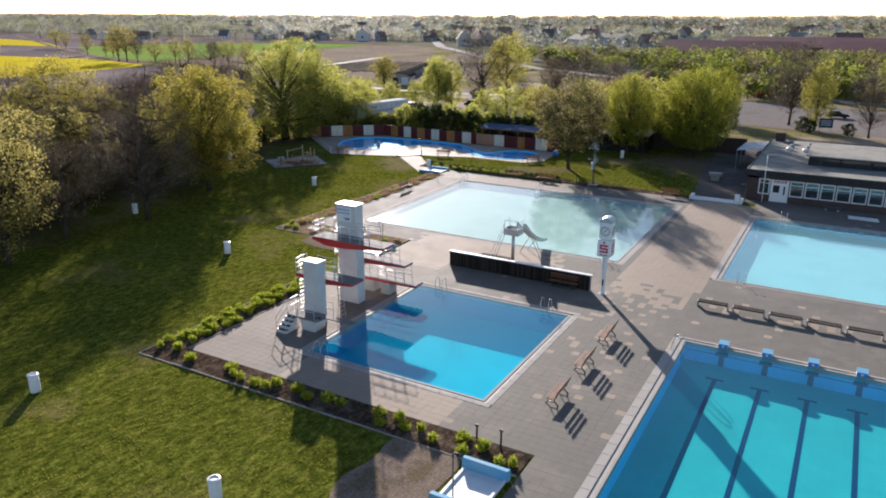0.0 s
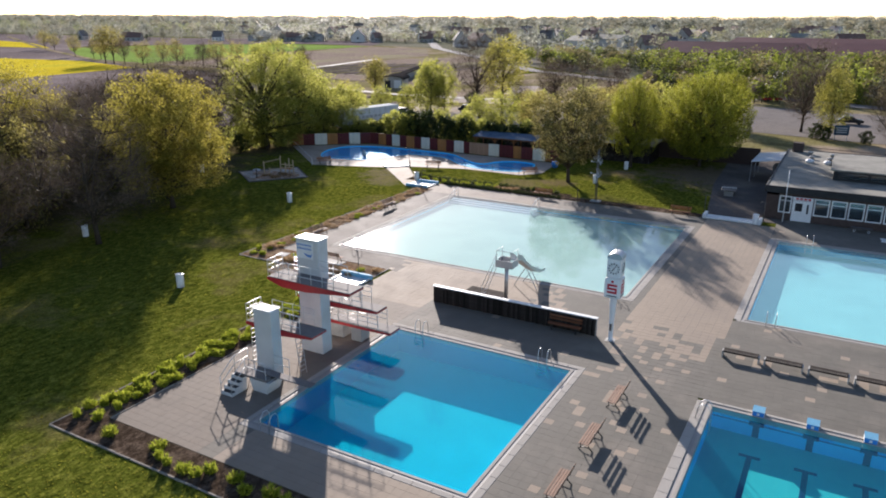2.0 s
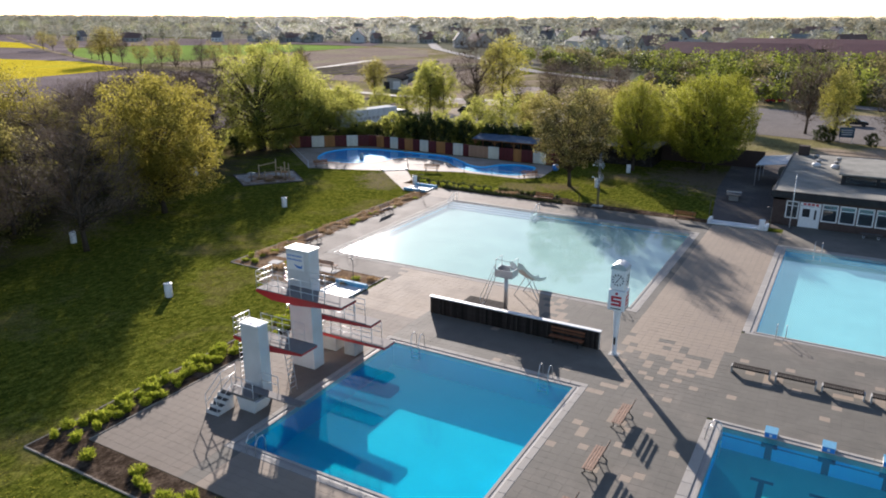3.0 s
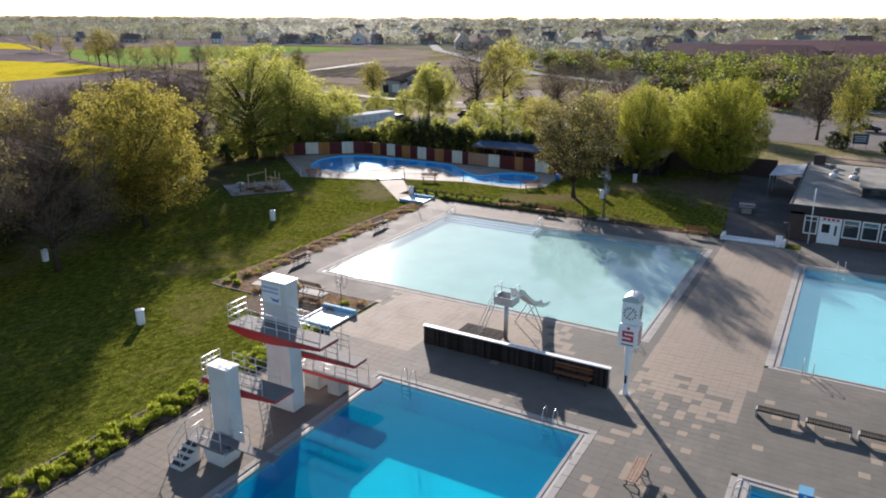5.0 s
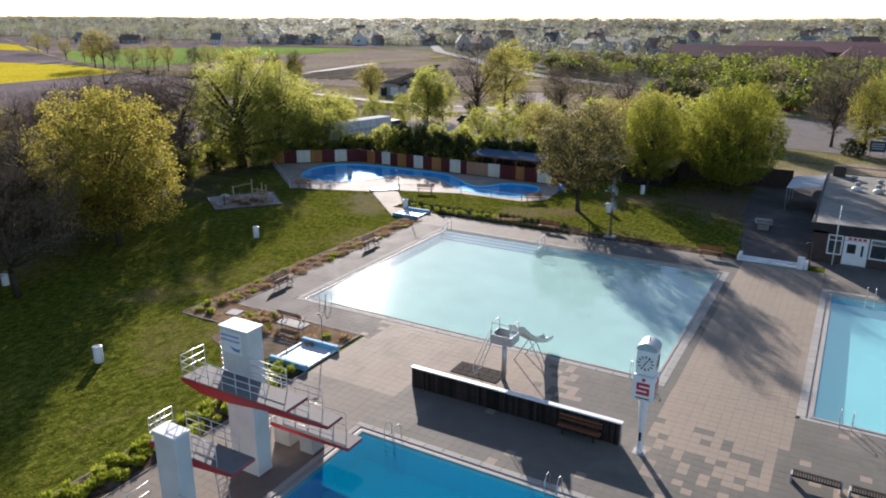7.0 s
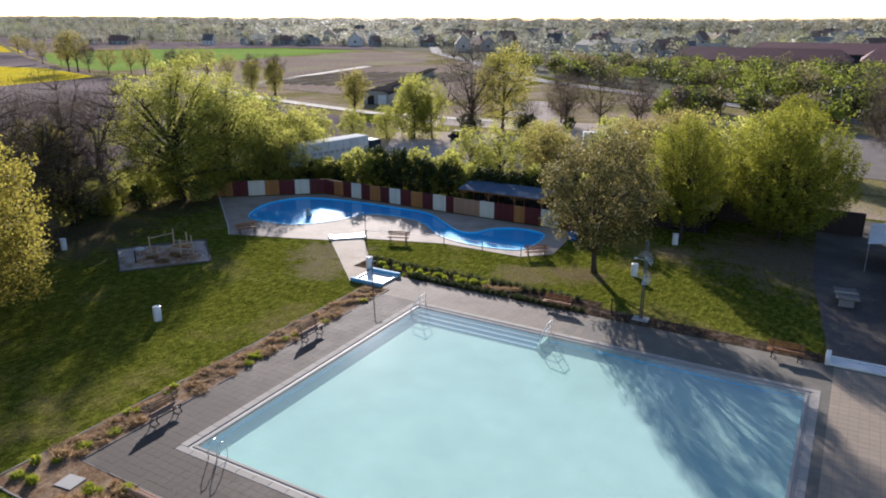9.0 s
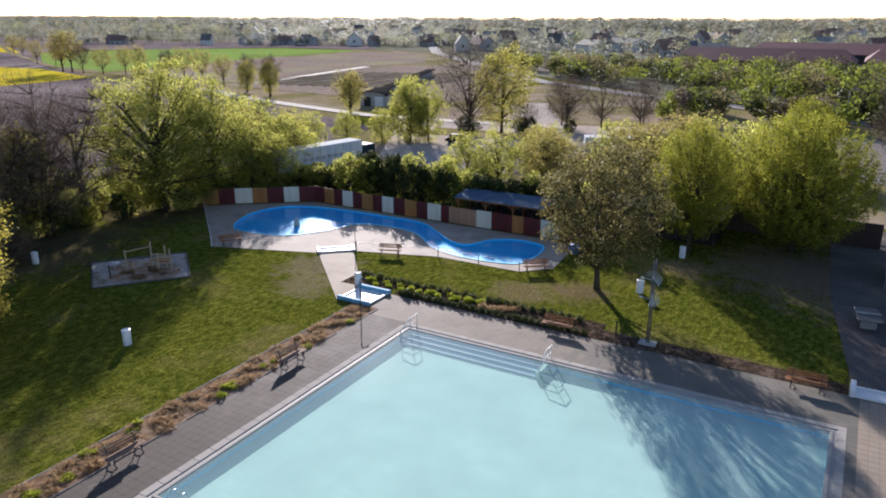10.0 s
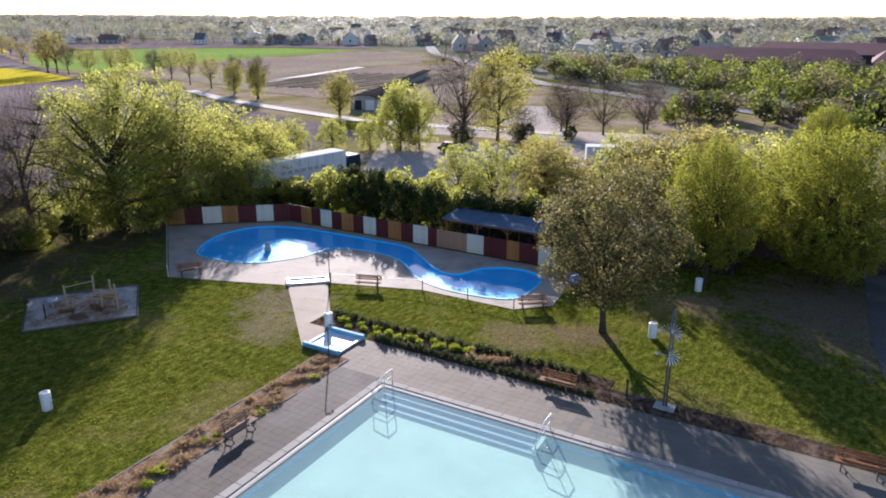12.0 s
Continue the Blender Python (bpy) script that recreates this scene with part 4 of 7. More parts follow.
railing(stand, [(-26.28, 28.95, 0.1), (-26.28, 30.05, 0.85), (-26.28, 31.08, 0.9)], 0.95, (1.0, 0.5), 0.9)
railing(stand, [(-25.52, 28.95, 0.1), (-25.52, 30.05, 0.85)], 0.95, (1.0, 0.5), 0.9)
railing(stand, [(-25.5, 30.03, 0.9), (-24.05, 30.03, 0.9)], 0.95, (1.0, 0.5), 0.8)
railing(stand, [(-24.5, 31.08, 0.9), (-23.3, 31.08, 0.9)], 0.95, (1.0, 0.5), 0.8)

# ---- slide, wall, clock ----
wall = thing("screen_wall", "low dark boarded wall with a white coping", "wall")
part("wall_core", Geo().box(-23.0, -11.1, 46.06, 46.24, 0, 1.18), CONCRETE, wall)
part("coping", Geo().box(-23.05, -11.05, 45.98, 46.3, 1.18, 1.25, 0.015), WHITE, wall, "white coping slab")
board = Geo().box(-0.07, 0.07, -0.02, 0.02, 0.03, 1.18, 0.006).mesh("board", DARK_WOOD)
for k in range(79):
    b = new("board", board)
    b.matrix_basis = pose(-22.92 + 0.15 * k, 46.03 + random.uniform(-0.008, 0.008), random.uniform(-0.01, 0.0))
    b.parent = wall
for k in range(79):
    b = new("board", board)
    b.matrix_basis = pose(-22.92 + 0.15 * k, 46.27, 0)
    b.parent = wall


def slat_bench(name, length, slat_m, leg_m, label, group, back=True):
    """A park bench: curved cast legs, seat slats and a slatted back, along x, facing -y."""
    b = thing(name, label, "bench", group)
    for k in range(4):
        part("seat_slat", Geo().box(-length / 2, length / 2, -0.26 + 0.125 * k, -0.16 + 0.125 * k, 0.43 + 0.006 * abs(k - 1.5), 0.465 + 0.006 * abs(k - 1.5), 0.008), slat_m, b)
    if back:
        for k in range(3):
            y, z = 0.27 + 0.05 * k, 0.56 + 0.13 * k
            part("back_slat", Geo().box(-length / 2, length / 2, y, y + 0.03, z, z + 0.1, 0.008), slat_m, b)
    for x in (-length / 2 + 0.3, length / 2 - 0.3):
        g = Geo().tube([(x, -0.34, 0.0), (x, -0.2, 0.1), (x, -0.24, 0.4), (x, 0.1, 0.42), (x, 0.24, 0.42)], 0.03, 6)
        g.tube([(x, 0.36, 0.0), (x, 0.2, 0.12), (x, 0.12, 0.3), (x, 0.24, 0.44), (x, 0.33, 0.72), (x, 0.42, 0.96)], 0.03, 6)
        g.tube([(x, -0.2, 0.12), (x, 0.2, 0.14)], 0.022, 6)
        part("leg", g, leg_m, b, "black cast iron leg", True)
    return b


wb = thing("wall_bench", "red-brown wooden bench fixed to the boarded wall", "bench")
for k in range(3):
    part("seat_slat", Geo().box(-14.2, -12.0, 45.56 + 0.14 * k, 45.68 + 0.14 * k, 0.44, 0.48, 0.008), RED_WOOD, wb)
for k in range(2):
    part("back_slat", Geo().box(-14.2, -12.0, 45.94, 45.98, 0.66 + 0.2 * k, 0.78 + 0.2 * k, 0.008), RED_WOOD, wb)
for x in (-13.9, -12.3):
    part("bracket", Geo().box(x - 0.03, x + 0.03, 45.58, 45.98, 0.38, 0.44).box(x - 0.03, x + 0.03, 45.58, 45.64, 0.0, 0.38), BLACK_IRON, wb)

slide = thing("water_slide", "grey steel slide on a post, its chute ending over the pool", "slide")
part("post", Geo().tube([(-18.85, 49.3, 0), (-18.85, 49.3, 2.5)], 0.14, 12), GALV, slide, "", True)
part("platform", Geo().box(-19.5, -18.2, 48.75, 49.85, 2.42, 2.5, 0.01), GALV, slide)
for a in ((-19.5, -18.2, 48.75, 48.79), (-18.24, -18.2, 48.79, 49.85), (-19.5, -19.46, 49.25, 49.85), (-19.46, -18.8, 49.81, 49.85)):
    part("side_panel", Geo().box(*a, 2.5, 2.95, 0.01), GALV, slide)
railing(slide, [(-19.45, 49.82, 2.9), (-19.45, 48.8, 2.9), (-18.25, 48.8, 2.9), (-18.25, 49.82, 2.9)], 0.75, (1.0,), 1.2)
chute = [(49.8, 2.75), (50.5, 2.55), (51.4, 1.95), (52.4, 1.35), (53.4, 0.85), (54.3, 0.5), (54.95, 0.38), (55.25, 0.4)]
prof = [(-0.3, 0.42), (-0.27, 0.08), (-0.16, 0.0), (0.16, 0.0), (0.27, 0.08), (0.3, 0.42)]
g = Geo()
m_ = len(prof)
vs = [(-18.5 + a * s, y, z + b * s2) for (y, z), s, s2 in zip(chute, [1] * 8, [1.3, 1.1, 0.8, 0.7, 0.7, 0.7, 0.6, 0.5]) for a, b in prof]
vs += [(x + (0.03 if x > -18.5 else -0.03), y, z - 0.03) for x, y, z in vs]
q = len(chute) * m_
g.add(vs, [f for i in range(len(chute) - 1) for k in range(m_ - 1) for f in ((i * m_ + k, i * m_ + k + 1, (i + 1) * m_ + k + 1, (i + 1) * m_ + k), (q + i * m_ + k + 1, q + i * m_ + k, q + (i + 1) * m_ + k, q + (i + 1) * m_ + k + 1))]
      + [f for i in range(len(chute) - 1) for f in ((i * m_, (i + 1) * m_, q + (i + 1) * m_, q + i * m_), ((i + 1) * m_ + m_ - 1, i * m_ + m_ - 1, q + i * m_ + m_ - 1, q + (i + 1) * m_ + m_ - 1))])
part("chute", g, GALV, slide, "grey steel chute")
for fx, fy, hy, hz in ((-17.6, 52.0, 52.0, 1.6), (-19.4, 52.0, 52.0, 1.6), (-17.9, 53.0, 53.2, 0.95), (-19.1, 53.0, 53.2, 0.95)):
    part("strut", Geo().tube([(fx, fy, 0), (-18.5, hy, hz)], 0.03, 6), GALV, slide)
ladder(slide, (-20.45, 48.85, 0), (-19.5, 49.05, 2.75), 0.5, (0.2, 0.98), 10)
railing(slide, [(-20.45, 48.6, 0.1), (-19.5, 48.8, 2.5)], 0.75, (1.0,), 3.0)
mat_tile = Geo().box(-0.245, 0.245, -0.245, 0.245, 0.0, 0.03, 0.008).mesh("rubber_tile", RUBBER)
mat = thing("safety_mat", "dark brown rubber tiles below the slide ladder", "mat")
for i in range(6):
    for j in range(3):
        s = new("rubber_tile", mat_tile)
        s.matrix_basis = pose(-21.8 + 0.5 * i, 48.95 + 0.5 * j, 0.004)
        s.parent = mat

clock = thing("clock_column", "white pillar clock with a red emblem below the dial", "clock", at=pose(-10.14, 46.0, 0))
part("pole", Geo().lathe([(0.17, 0), (0.17, 0.05), (0.14, 0.08), (0.14, 0.9), (0.2, 2.3), (0.24, 3.0)], 16), WHITE, clock, "", True)
part("base_plate", Geo().box(-0.3, 0.3, -0.3, 0.3, 0.0, 0.015, 0.004), CONCRETE, clock)
part("service_hatch", Geo().box(-0.06, 0.06, -0.2, -0.14, 0.7, 1.15, 0.01), BLACK, clock, "dark service hatch")
emblem = part("emblem_box", Geo().box(-0.5, 0.5, -0.5, 0.5, 2.98, 4.24, 0.05), PLASTIC_WHITE, clock, "white emblem box")
head = part("clock_box", Geo().box(-0.44, 0.44, -0.44, 0.44, 4.26, 5.5, 0.05), PLASTIC_WHITE, clock, "white clock box")
part("hood", Geo().side_prism([(-0.47, 5.5)] + [(-0.47 * math.cos(radians(a)), 5.5 + 0.36 * math.sin(radians(a))) for a in range(0, 181, 15)], -0.46, 0.46), GALV, clock, "rounded metal hood")
part("finial", Geo().lathe([(0.03, 5.84), (0.03, 5.95), (0.06, 5.98), (0.01, 6.05)], 8), GALV, clock)
for rz in (0, 90, 180, 270):
    m4 = pose(0, 0, 0, 0, 0, rz)

    def turned(g):
        g.v = [tuple(m4 @ Vector(p)) for p in g.v]
        return g
    def disc(cx, cz, r, y0, y1, k=24):
        return [(cx + r * math.cos(2 * math.pi * i / k), cz + r * math.sin(2 * math.pi * i / k)) for i in range(k)][::-1]
    part("emblem_dot", turned(Geo().side_prism(disc(0, 4.06, 0.085, 0, 0), -0.515, -0.5)), RED_SIGN, emblem)
    part("emblem_block", turned(Geo().box(-0.3, 0.3, -0.515, -0.5, 3.3, 3.9)), RED_SIGN, emblem, "red emblem block")
    part("emblem_bar", turned(Geo().box(-0.18, 0.3, -0.52, -0.515, 3.68, 3.76)), PLASTIC_WHITE, emblem)
    part("emblem_bar", turned(Geo().box(-0.3, 0.18, -0.52, -0.515, 3.45, 3.53)), PLASTIC_WHITE, emblem)
    part("emblem_line", turned(Geo().box(-0.32, 0.32, -0.515, -0.5, 3.1, 3.16)), BLACK, emblem)
    part("dial", turned(Geo().side_prism(disc(0, 4.88, 0.39, 0, 0, 32), -0.452, -0.44)), WHITE, head)
    for hh in range(12):
        a = radians(30 * hh)
        p0, p1 = 0.25, 0.37
        part("hour_mark", turned(Geo().add([(math.sin(a) * p + math.cos(a) * s, -0.456, 4.88 + math.cos(a) * p - math.sin(a) * s) for p, s in ((p0, -0.03), (p0, 0.03), (p1, 0.03), (p1, -0.03))] +
                                           [(math.sin(a) * p + math.cos(a) * s, -0.452, 4.88 + math.cos(a) * p - math.sin(a) * s) for p, s in ((p0, -0.03), (p0, 0.03), (p1, 0.03), (p1, -0.03))], [(0, 1, 2, 3), (4, 7, 6, 5)])), BLACK, head)
    for nm, ang, L, w in (("hour_pointer", 212, 0.2, 0.03), ("minute_pointer", 35, 0.31, 0.022)):
        a = radians(ang)
        part(nm, turned(Geo().tube([(-math.sin(a) * 0.06, -0.465, 4.88 - math.cos(a) * 0.06), (math.sin(a) * L, -0.465, 4.88 + math.cos(a) * L)], w, 4)), BLACK, head)

# ---- benches, blocks, rails, lamps, bins ----
for x, y, w, d, rz in ((-39.5, 48.9, 0.5, 0.46, 8), (-34.7, 49.45, 1.15, 0.5, 0)):
    lone("concrete_slab", Geo().box(-w, w, -d, d, -0.05, 0.05, 0.012), CONCRETE, "pale weathered concrete slab lying in the bed", "slab", "slabs in the bed", pose(x, y, 0, 0, 0, rz))
b0 = slat_bench("park_bench", 2.1, BENCH_WOOD, BLACK_IRON, "slatted wooden bench with black cast iron legs beside the pool", "benches by the diving pool")
b0.matrix_basis = pose(-7.55, 38.65, 0, 0, 0, -90)
for y in (34.28, 29.95):
    copy_thing(b0, pose(-7.55, y, 0, 0, 0, -90))
for x, y, rz in ((-40.35, 66.8, 90), (-40.4, 55.0, 90), (-34.7, 49.5, 180)):
    b = copy_thing(b0, pose(x, y, 0.05 if y == 49.5 else 0, 0, 0, rz))
    tagged(b, "slatted wooden bench with black legs on the dark paving", group="benches by the bed")
b1 = slat_bench("park_bench", 2.1, ORANGE_WOOD, BLACK_IRON, "varnished wooden bench with a slatted back before the bed", "benches behind the pool")
b1.matrix_basis = pose(-28.1, 79.35, 0, 0, 0, 0)
copy_thing(b1, pose(-12.9, 78.9, 0, 0, 0, 0))
for x, y, rz in ((-46.9, 87.2, 20), (-34.0, 89.7, 35), (-61.2, 82.3, 60)):
    copy_thing(b1, pose(x, y, 0, 0, 0, rz))


def row_bench():
    b = thing("backless_bench", "backless bench of dark slats between pale concrete blocks", "bench", "benches between the pools")
    for k in range(18):
        part("seat_slat", Geo().box(-0.96 + 0.108 * k, -0.88 + 0.108 * k, -0.26, 0.26, 0.42, 0.46, 0.006), BLACK_SLAT, b)
    for y in (-0.24, 0.24):
        part("rail", Geo().box(-0.98, 0.98, y - 0.025, y + 0.025, 0.36, 0.42), BLACK_SLAT, b)
    for x in (-1.0, 1.0):
        part("block", Geo().box(x - 0.045, x + 0.045, -0.2, 0.2, 0, 0.42, 0.012), CONCRETE, b, "pale concrete block")
    return b


rb = row_bench()
rb.matrix_basis = pose(-2.6, 47.2, 0)
for k in range(1, 7):
    copy_thing(rb, pose(-2.6 + 2.33 * k, 47.2 - 0.03 * k, 0))

sb = thing("starting_block", "low white starting block with a blue front and top", "starting block", "starting blocks")
part("body", Geo().side_prism([(-0.28, 0), (0.28, 0), (0.28, 0.25), (-0.28, 0.25)], -0.24, 0.3), PLASTIC_WHITE, sb)
part("front_panel", Geo().box(-0.27, 0.27, -0.27, -0.242, 0.01, 0.25, 0.005), BLUE_DEEP, sb, "blue number panel")
part("number_bar", Geo().box(-0.06, 0.06, -0.276, -0.27, 0.06, 0.19), WHITE, sb)
part("top", Geo().add([(-0.29, -0.29, 0.25), (0.29, -0.29, 0.25), (0.29, 0.3, 0.3), (-0.29, 0.3, 0.3), (-0.29, -0.29, 0.275), (0.29, -0.29, 0.275), (0.29, 0.3, 0.325), (-0.29, 0.3, 0.325)],
                      [(3, 2, 1, 0), (4, 5, 6, 7), (0, 1, 5, 4), (1, 2, 6, 5), (2, 3, 7, 6), (3, 0, 4, 7)]), BLUE_PAINT, sb, "sloping pale blue top")
sb.matrix_basis = pose(LANES[0], 40.98, 0.012)
for x in LANES[1:]:
    copy_thing(sb, pose(x, 40.98, 0.012))


def pool_ladder(x, y, rz, h=0.85):
    """Two bent tubes with treads going down into the water."""
    L = thing("pool_ladder", "bent stainless steel pool ladder at the edge", "ladder", "pool ladders", pose(x, y, 0, 0, 0, rz))
    for s in (-0.28, 0.28):
        part("handrail", Geo().tube([(s, 0.55, 0.0), (s, 0.5, h * 0.7), (s, 0.3, h), (s, 0.05, h), (s, -0.12, h * 0.7), (s, -0.14, -0.8)], 0.022, 6), STEEL, L, "", True)
    for z in (-0.15, -0.4, -0.65):
        part("tread", Geo().box(-0.28, 0.28, -0.18, -0.1, z - 0.02, z, 0.004), STEEL, L)
    return L


for x, y, rz in ((-21.0, 40.85, 0), (-12.6, 40.85, 0), (-21.7, 27.85, 180), (-12.4, 53.85, 180), (-35.2, 53.85, 180), (-1.6, 53.75, 180), (-0.6, 74.25, 0), (-3.05, 39.3, 90)):
    pool_ladder(x, y, rz)
for x, rz in ((-36.65, 90), (-26.85, 90)):
    r = thing("handrail", "white tube handrail down the pool steps", "handrail", "handrails at the steps")
    part("tube", Geo().tube([(x, 75.2, 0), (x, 75.2, 0.9), (x, 74.4, 0.9), (x, 73.2, 0.35), (x, 73.2, -0.8)], 0.03, 6), WHITE, r, "", True)
    part("tube", Geo().tube([(x, 74.4, 0.0), (x, 74.4, 0.9)], 0.025, 6).tube([(x, 75.2, 0.45), (x, 74.4, 0.45), (x, 73.2, -0.05)], 0.02, 6), WHITE, r, "", True)


def bin_(x, y):
    b = thing("litter_bin", "white cylindrical litter bin standing on the grass", "bin", "litter bins", pose(x, y, -0.03, 0, 0, random.uniform(0, 360)))
    part("body", Geo().lathe([(0.26, 0), (0.27, 0.03), (0.27, 0.95), (0.25, 0.97)], 18), PLASTIC_WHITE, b, "", True)
    part("rim", Geo().lathe([(0.285, 0.95), (0.285, 1.02), (0.2, 1.05), (0.2, 1.0)], 18), PLASTIC_WHITE, b)


for x, y in ((-41.0, 39.25), (-32.4, 16.6), (-17.0, 14.8), (-58.9, 44.1), (-51.2, 63.4), (-71.6, 70.0), (-44.9, 79.75), (-24.3, 99.6), (-25.2, 89.2), (-5.75, 79.3)):
    bin_(x, y)


def lamp_post(x, y, h, arms, label):
    p = thing("lamp_post", label, "lamp", "lamp posts", pose(x, y, 0))
    part("pole", Geo().tube([(0, 0, 0), (0, 0, h * 0.5), (0, 0, h)], [0.032, 0.026, 0.022], 8), POLE_GREY, p, "", True)
    part("base_plate", Geo().lathe([(0.12, 0), (0.12, 0.04), (0.08, 0.08)], 10), POLE_GREY, p)
    for s in arms:
        part("arm", Geo().tube([(0, 0, h - 0.06), (s * 0.28, 0, h)], 0.025, 6), GALV, p)
        part("lamp_head", Geo().box(s * 0.22 - 0.12, s * 0.22 + 0.12, -0.045, 0.045, h - 0.02, h + 0.06, 0.02), POLE_GREY, p)


lamp_post(-30.72, 47.72, 2.10, (-1,), "thin grey lamp post beside the foot basin")


def shower(x, y, h, rz, m=POLE_GREY):
    s = thing("shower_post", "slim bent shower post beside a foot basin", "shower", "shower posts", pose(x, y, 0, 0, 0, rz))
    part("pipe", Geo().tube([(0, 0, 0), (0, 0, h - 0.1), (0.08, 0, h), (0.4, 0, h)], 0.035, 6), m, s, "", True)
    part("shower_head", Geo().lathe([(0.03, h - 0.02), (0.07, h - 0.09), (0.07, h - 0.11)], 10, (0.4, 0)), m, s)


for x, y, h, rz in ((-31.45, 45.2, 1.6, 200), (-8.35, 19.85, 2.2, 0), (-50.3, 86.7, 2.4, 200), (-42.0, 76.1, 2.15, 40), (-10.85, 80.9, 2.0, 0), (-5.15, 80.6, 2.0, 180)):
    shower(x, y, h, rz)
for x, y in ((-9.3, 23.95), (-8.1, 24.1), (-24.4, 80.5), (-62.9, 70.8)):
    lone("short_post", Geo().tube([(0, 0, 0), (0, 0, 0.95)], 0.05, 8).box(-0.09, 0.09, -0.03, 0.03, 0.95, 1.05), BLACK, "short dark post standing by the bed", "post", "short posts", pose(x, y, 0))


def foot_basin(x0, x1, y0, y1, along, label, blue=True, lip=0.36, at=None):
    """A tiled trough to walk through, with low walls on both sides."""
    b = thing("foot_basin", label, "foot basin", "foot basins", at)
    part("basin_floor", Geo().box(x0, x1, y0, y1, 0.0, 0.05), WHITE, b, "white tiled floor")
    m = BLUE_PAINT if blue else WHITE
    if along == "x":
        for a in ((x0 - 0.1, x1 + 0.1, y0 - 0.3, y0), (x0 - 0.1, x1 + 0.1, y1, y1 + 0.3)):
            part("side_wall", Geo().box(*a, 0, lip, 0.04), m, b, "light blue low wall" if blue else "")
        for a in ((x0, x0 + 0.14, y0, y1), (x1 - 0.14, x1, y0, y1)):
            part("sill", Geo().box(*a, 0.05, 0.14, 0.015), WHITE, b)
    else:
        for a in ((x0 - 0.3, x0, y0 - 0.1, y1 + 0.1), (x1, x1 + 0.3, y0 - 0.1, y1 + 0.1)):
            part("side_wall", Geo().box(*a, 0, lip, 0.04), m, b)
        for a in ((x0, x1, y0, y0 + 0.14), (x0, x1, y1 - 0.14, y1)):
            part("sill", Geo().box(*a, 0.05, 0.14, 0.015), WHITE, b)
    return b


foot_basin(-8.9, -6.8, 19.2, 21.85, "x", "white foot basin with light blue walls beside the lawn", lip=0.55)
foot_basin(-32.1, -29.45, 44.7, 47.4, "x", "white foot basin with light blue walls beside the bed")
foot_basin(-44.3, -41.6, 76.65, 79.05, "x", "white foot basin with light blue walls at the path", lip=0.32)
foot_basin(-10.4, -5.5, 79.15, 80.45, "y", "wide white foot basin before the asphalt path", False, 0.45)
foot_basin(-1.4, 1.4, -0.65, 0.65, "y", "white foot basin at the wading pool", False, 0.2, pose(-51.9, 85.9, 0, 0, 0, 43))

# kinetic steel sculpture: two pipes with fans of blades
kin = thing("wind_sculpture", "grey steel pole with two fans of metal blades", "sculpture", at=pose(-22.25, 80.35, 0))
part("base_slab", Geo().box(-0.55, 0.55, -0.4, 0.4, 0, 0.1, 0.02), CONCRETE, kin, "pale concrete base")
for x in (-0.07, 0.07):
    part("pipe", Geo().tube([(x, 0, 0.1), (x, 0, 5.8 - abs(x - 0.07))], 0.05, 8), POLE_GREY, kin, "", True)
for z, a0 in ((4.55, 20), (3.25, -40)):
    fan = part("hub", Geo().lathe([(0.1, z - 0.1), (0.1, z + 0.1)], 10), GALV, kin)
    for k in range(11):
        a = radians(a0 - 60 + 20 * k)
        d, n2 = Vector((math.cos(a) * 0.9, -0.25 - 0.02 * k, math.sin(a))).normalized(), Vector((-math.sin(a), 0.3, math.cos(a))).normalized()
        c = Vector((0, -0.1, z))
        part("blade", Geo().add([c + d * 0.15 - n2 * 0.015, c + d * 0.15 + n2 * 0.015, c + d * 0.58 + n2 * 0.032, c + d * 0.64, c + d * 0.58 - n2 * 0.032] + [p + Vector((0, 0.012, 0)) for p in (c + d * 0.15 - n2 * 0.015, c + d * 0.15 + n2 * 0.015, c + d * 0.58 + n2 * 0.032, c + d * 0.64, c + d * 0.58 - n2 * 0.032)],
                                [(0, 1, 2, 3, 4), (9, 8, 7, 6, 5), (0, 5, 6, 1), (1, 6, 7, 2), (2, 7, 8, 3), (3, 8, 9, 4), (4, 9, 5, 0)]), GALV, fan)
    part("arm", Geo().tube([(0, 0, z - 0.2), (-0.6, 0.05, z - 0.15)], 0.03, 6).box(-0.8, -0.6, -0.02, 0.06, z - 0.2, z - 0.08), GALV, kin)

tt = thing("table_tennis_table", "grey outdoor table tennis table on the asphalt", "table", at=pose(-10.0, 91.0, 0, 0, 0, 97))
part("table_top", Geo().box(-1.37, 1.37, -0.76, 0.76, 0.7, 0.76, 0.01), POLE_GREY, tt)
part("net", Geo().box(-0.01, 0.01, -0.8, 0.8, 0.76, 0.91), GALV, tt)
for x in (-0.8, 0.8):
    part("leg", Geo().box(x - 0.08, x + 0.08, -0.5, 0.5, 0, 0.7, 0.02), CONCRETE, tt)

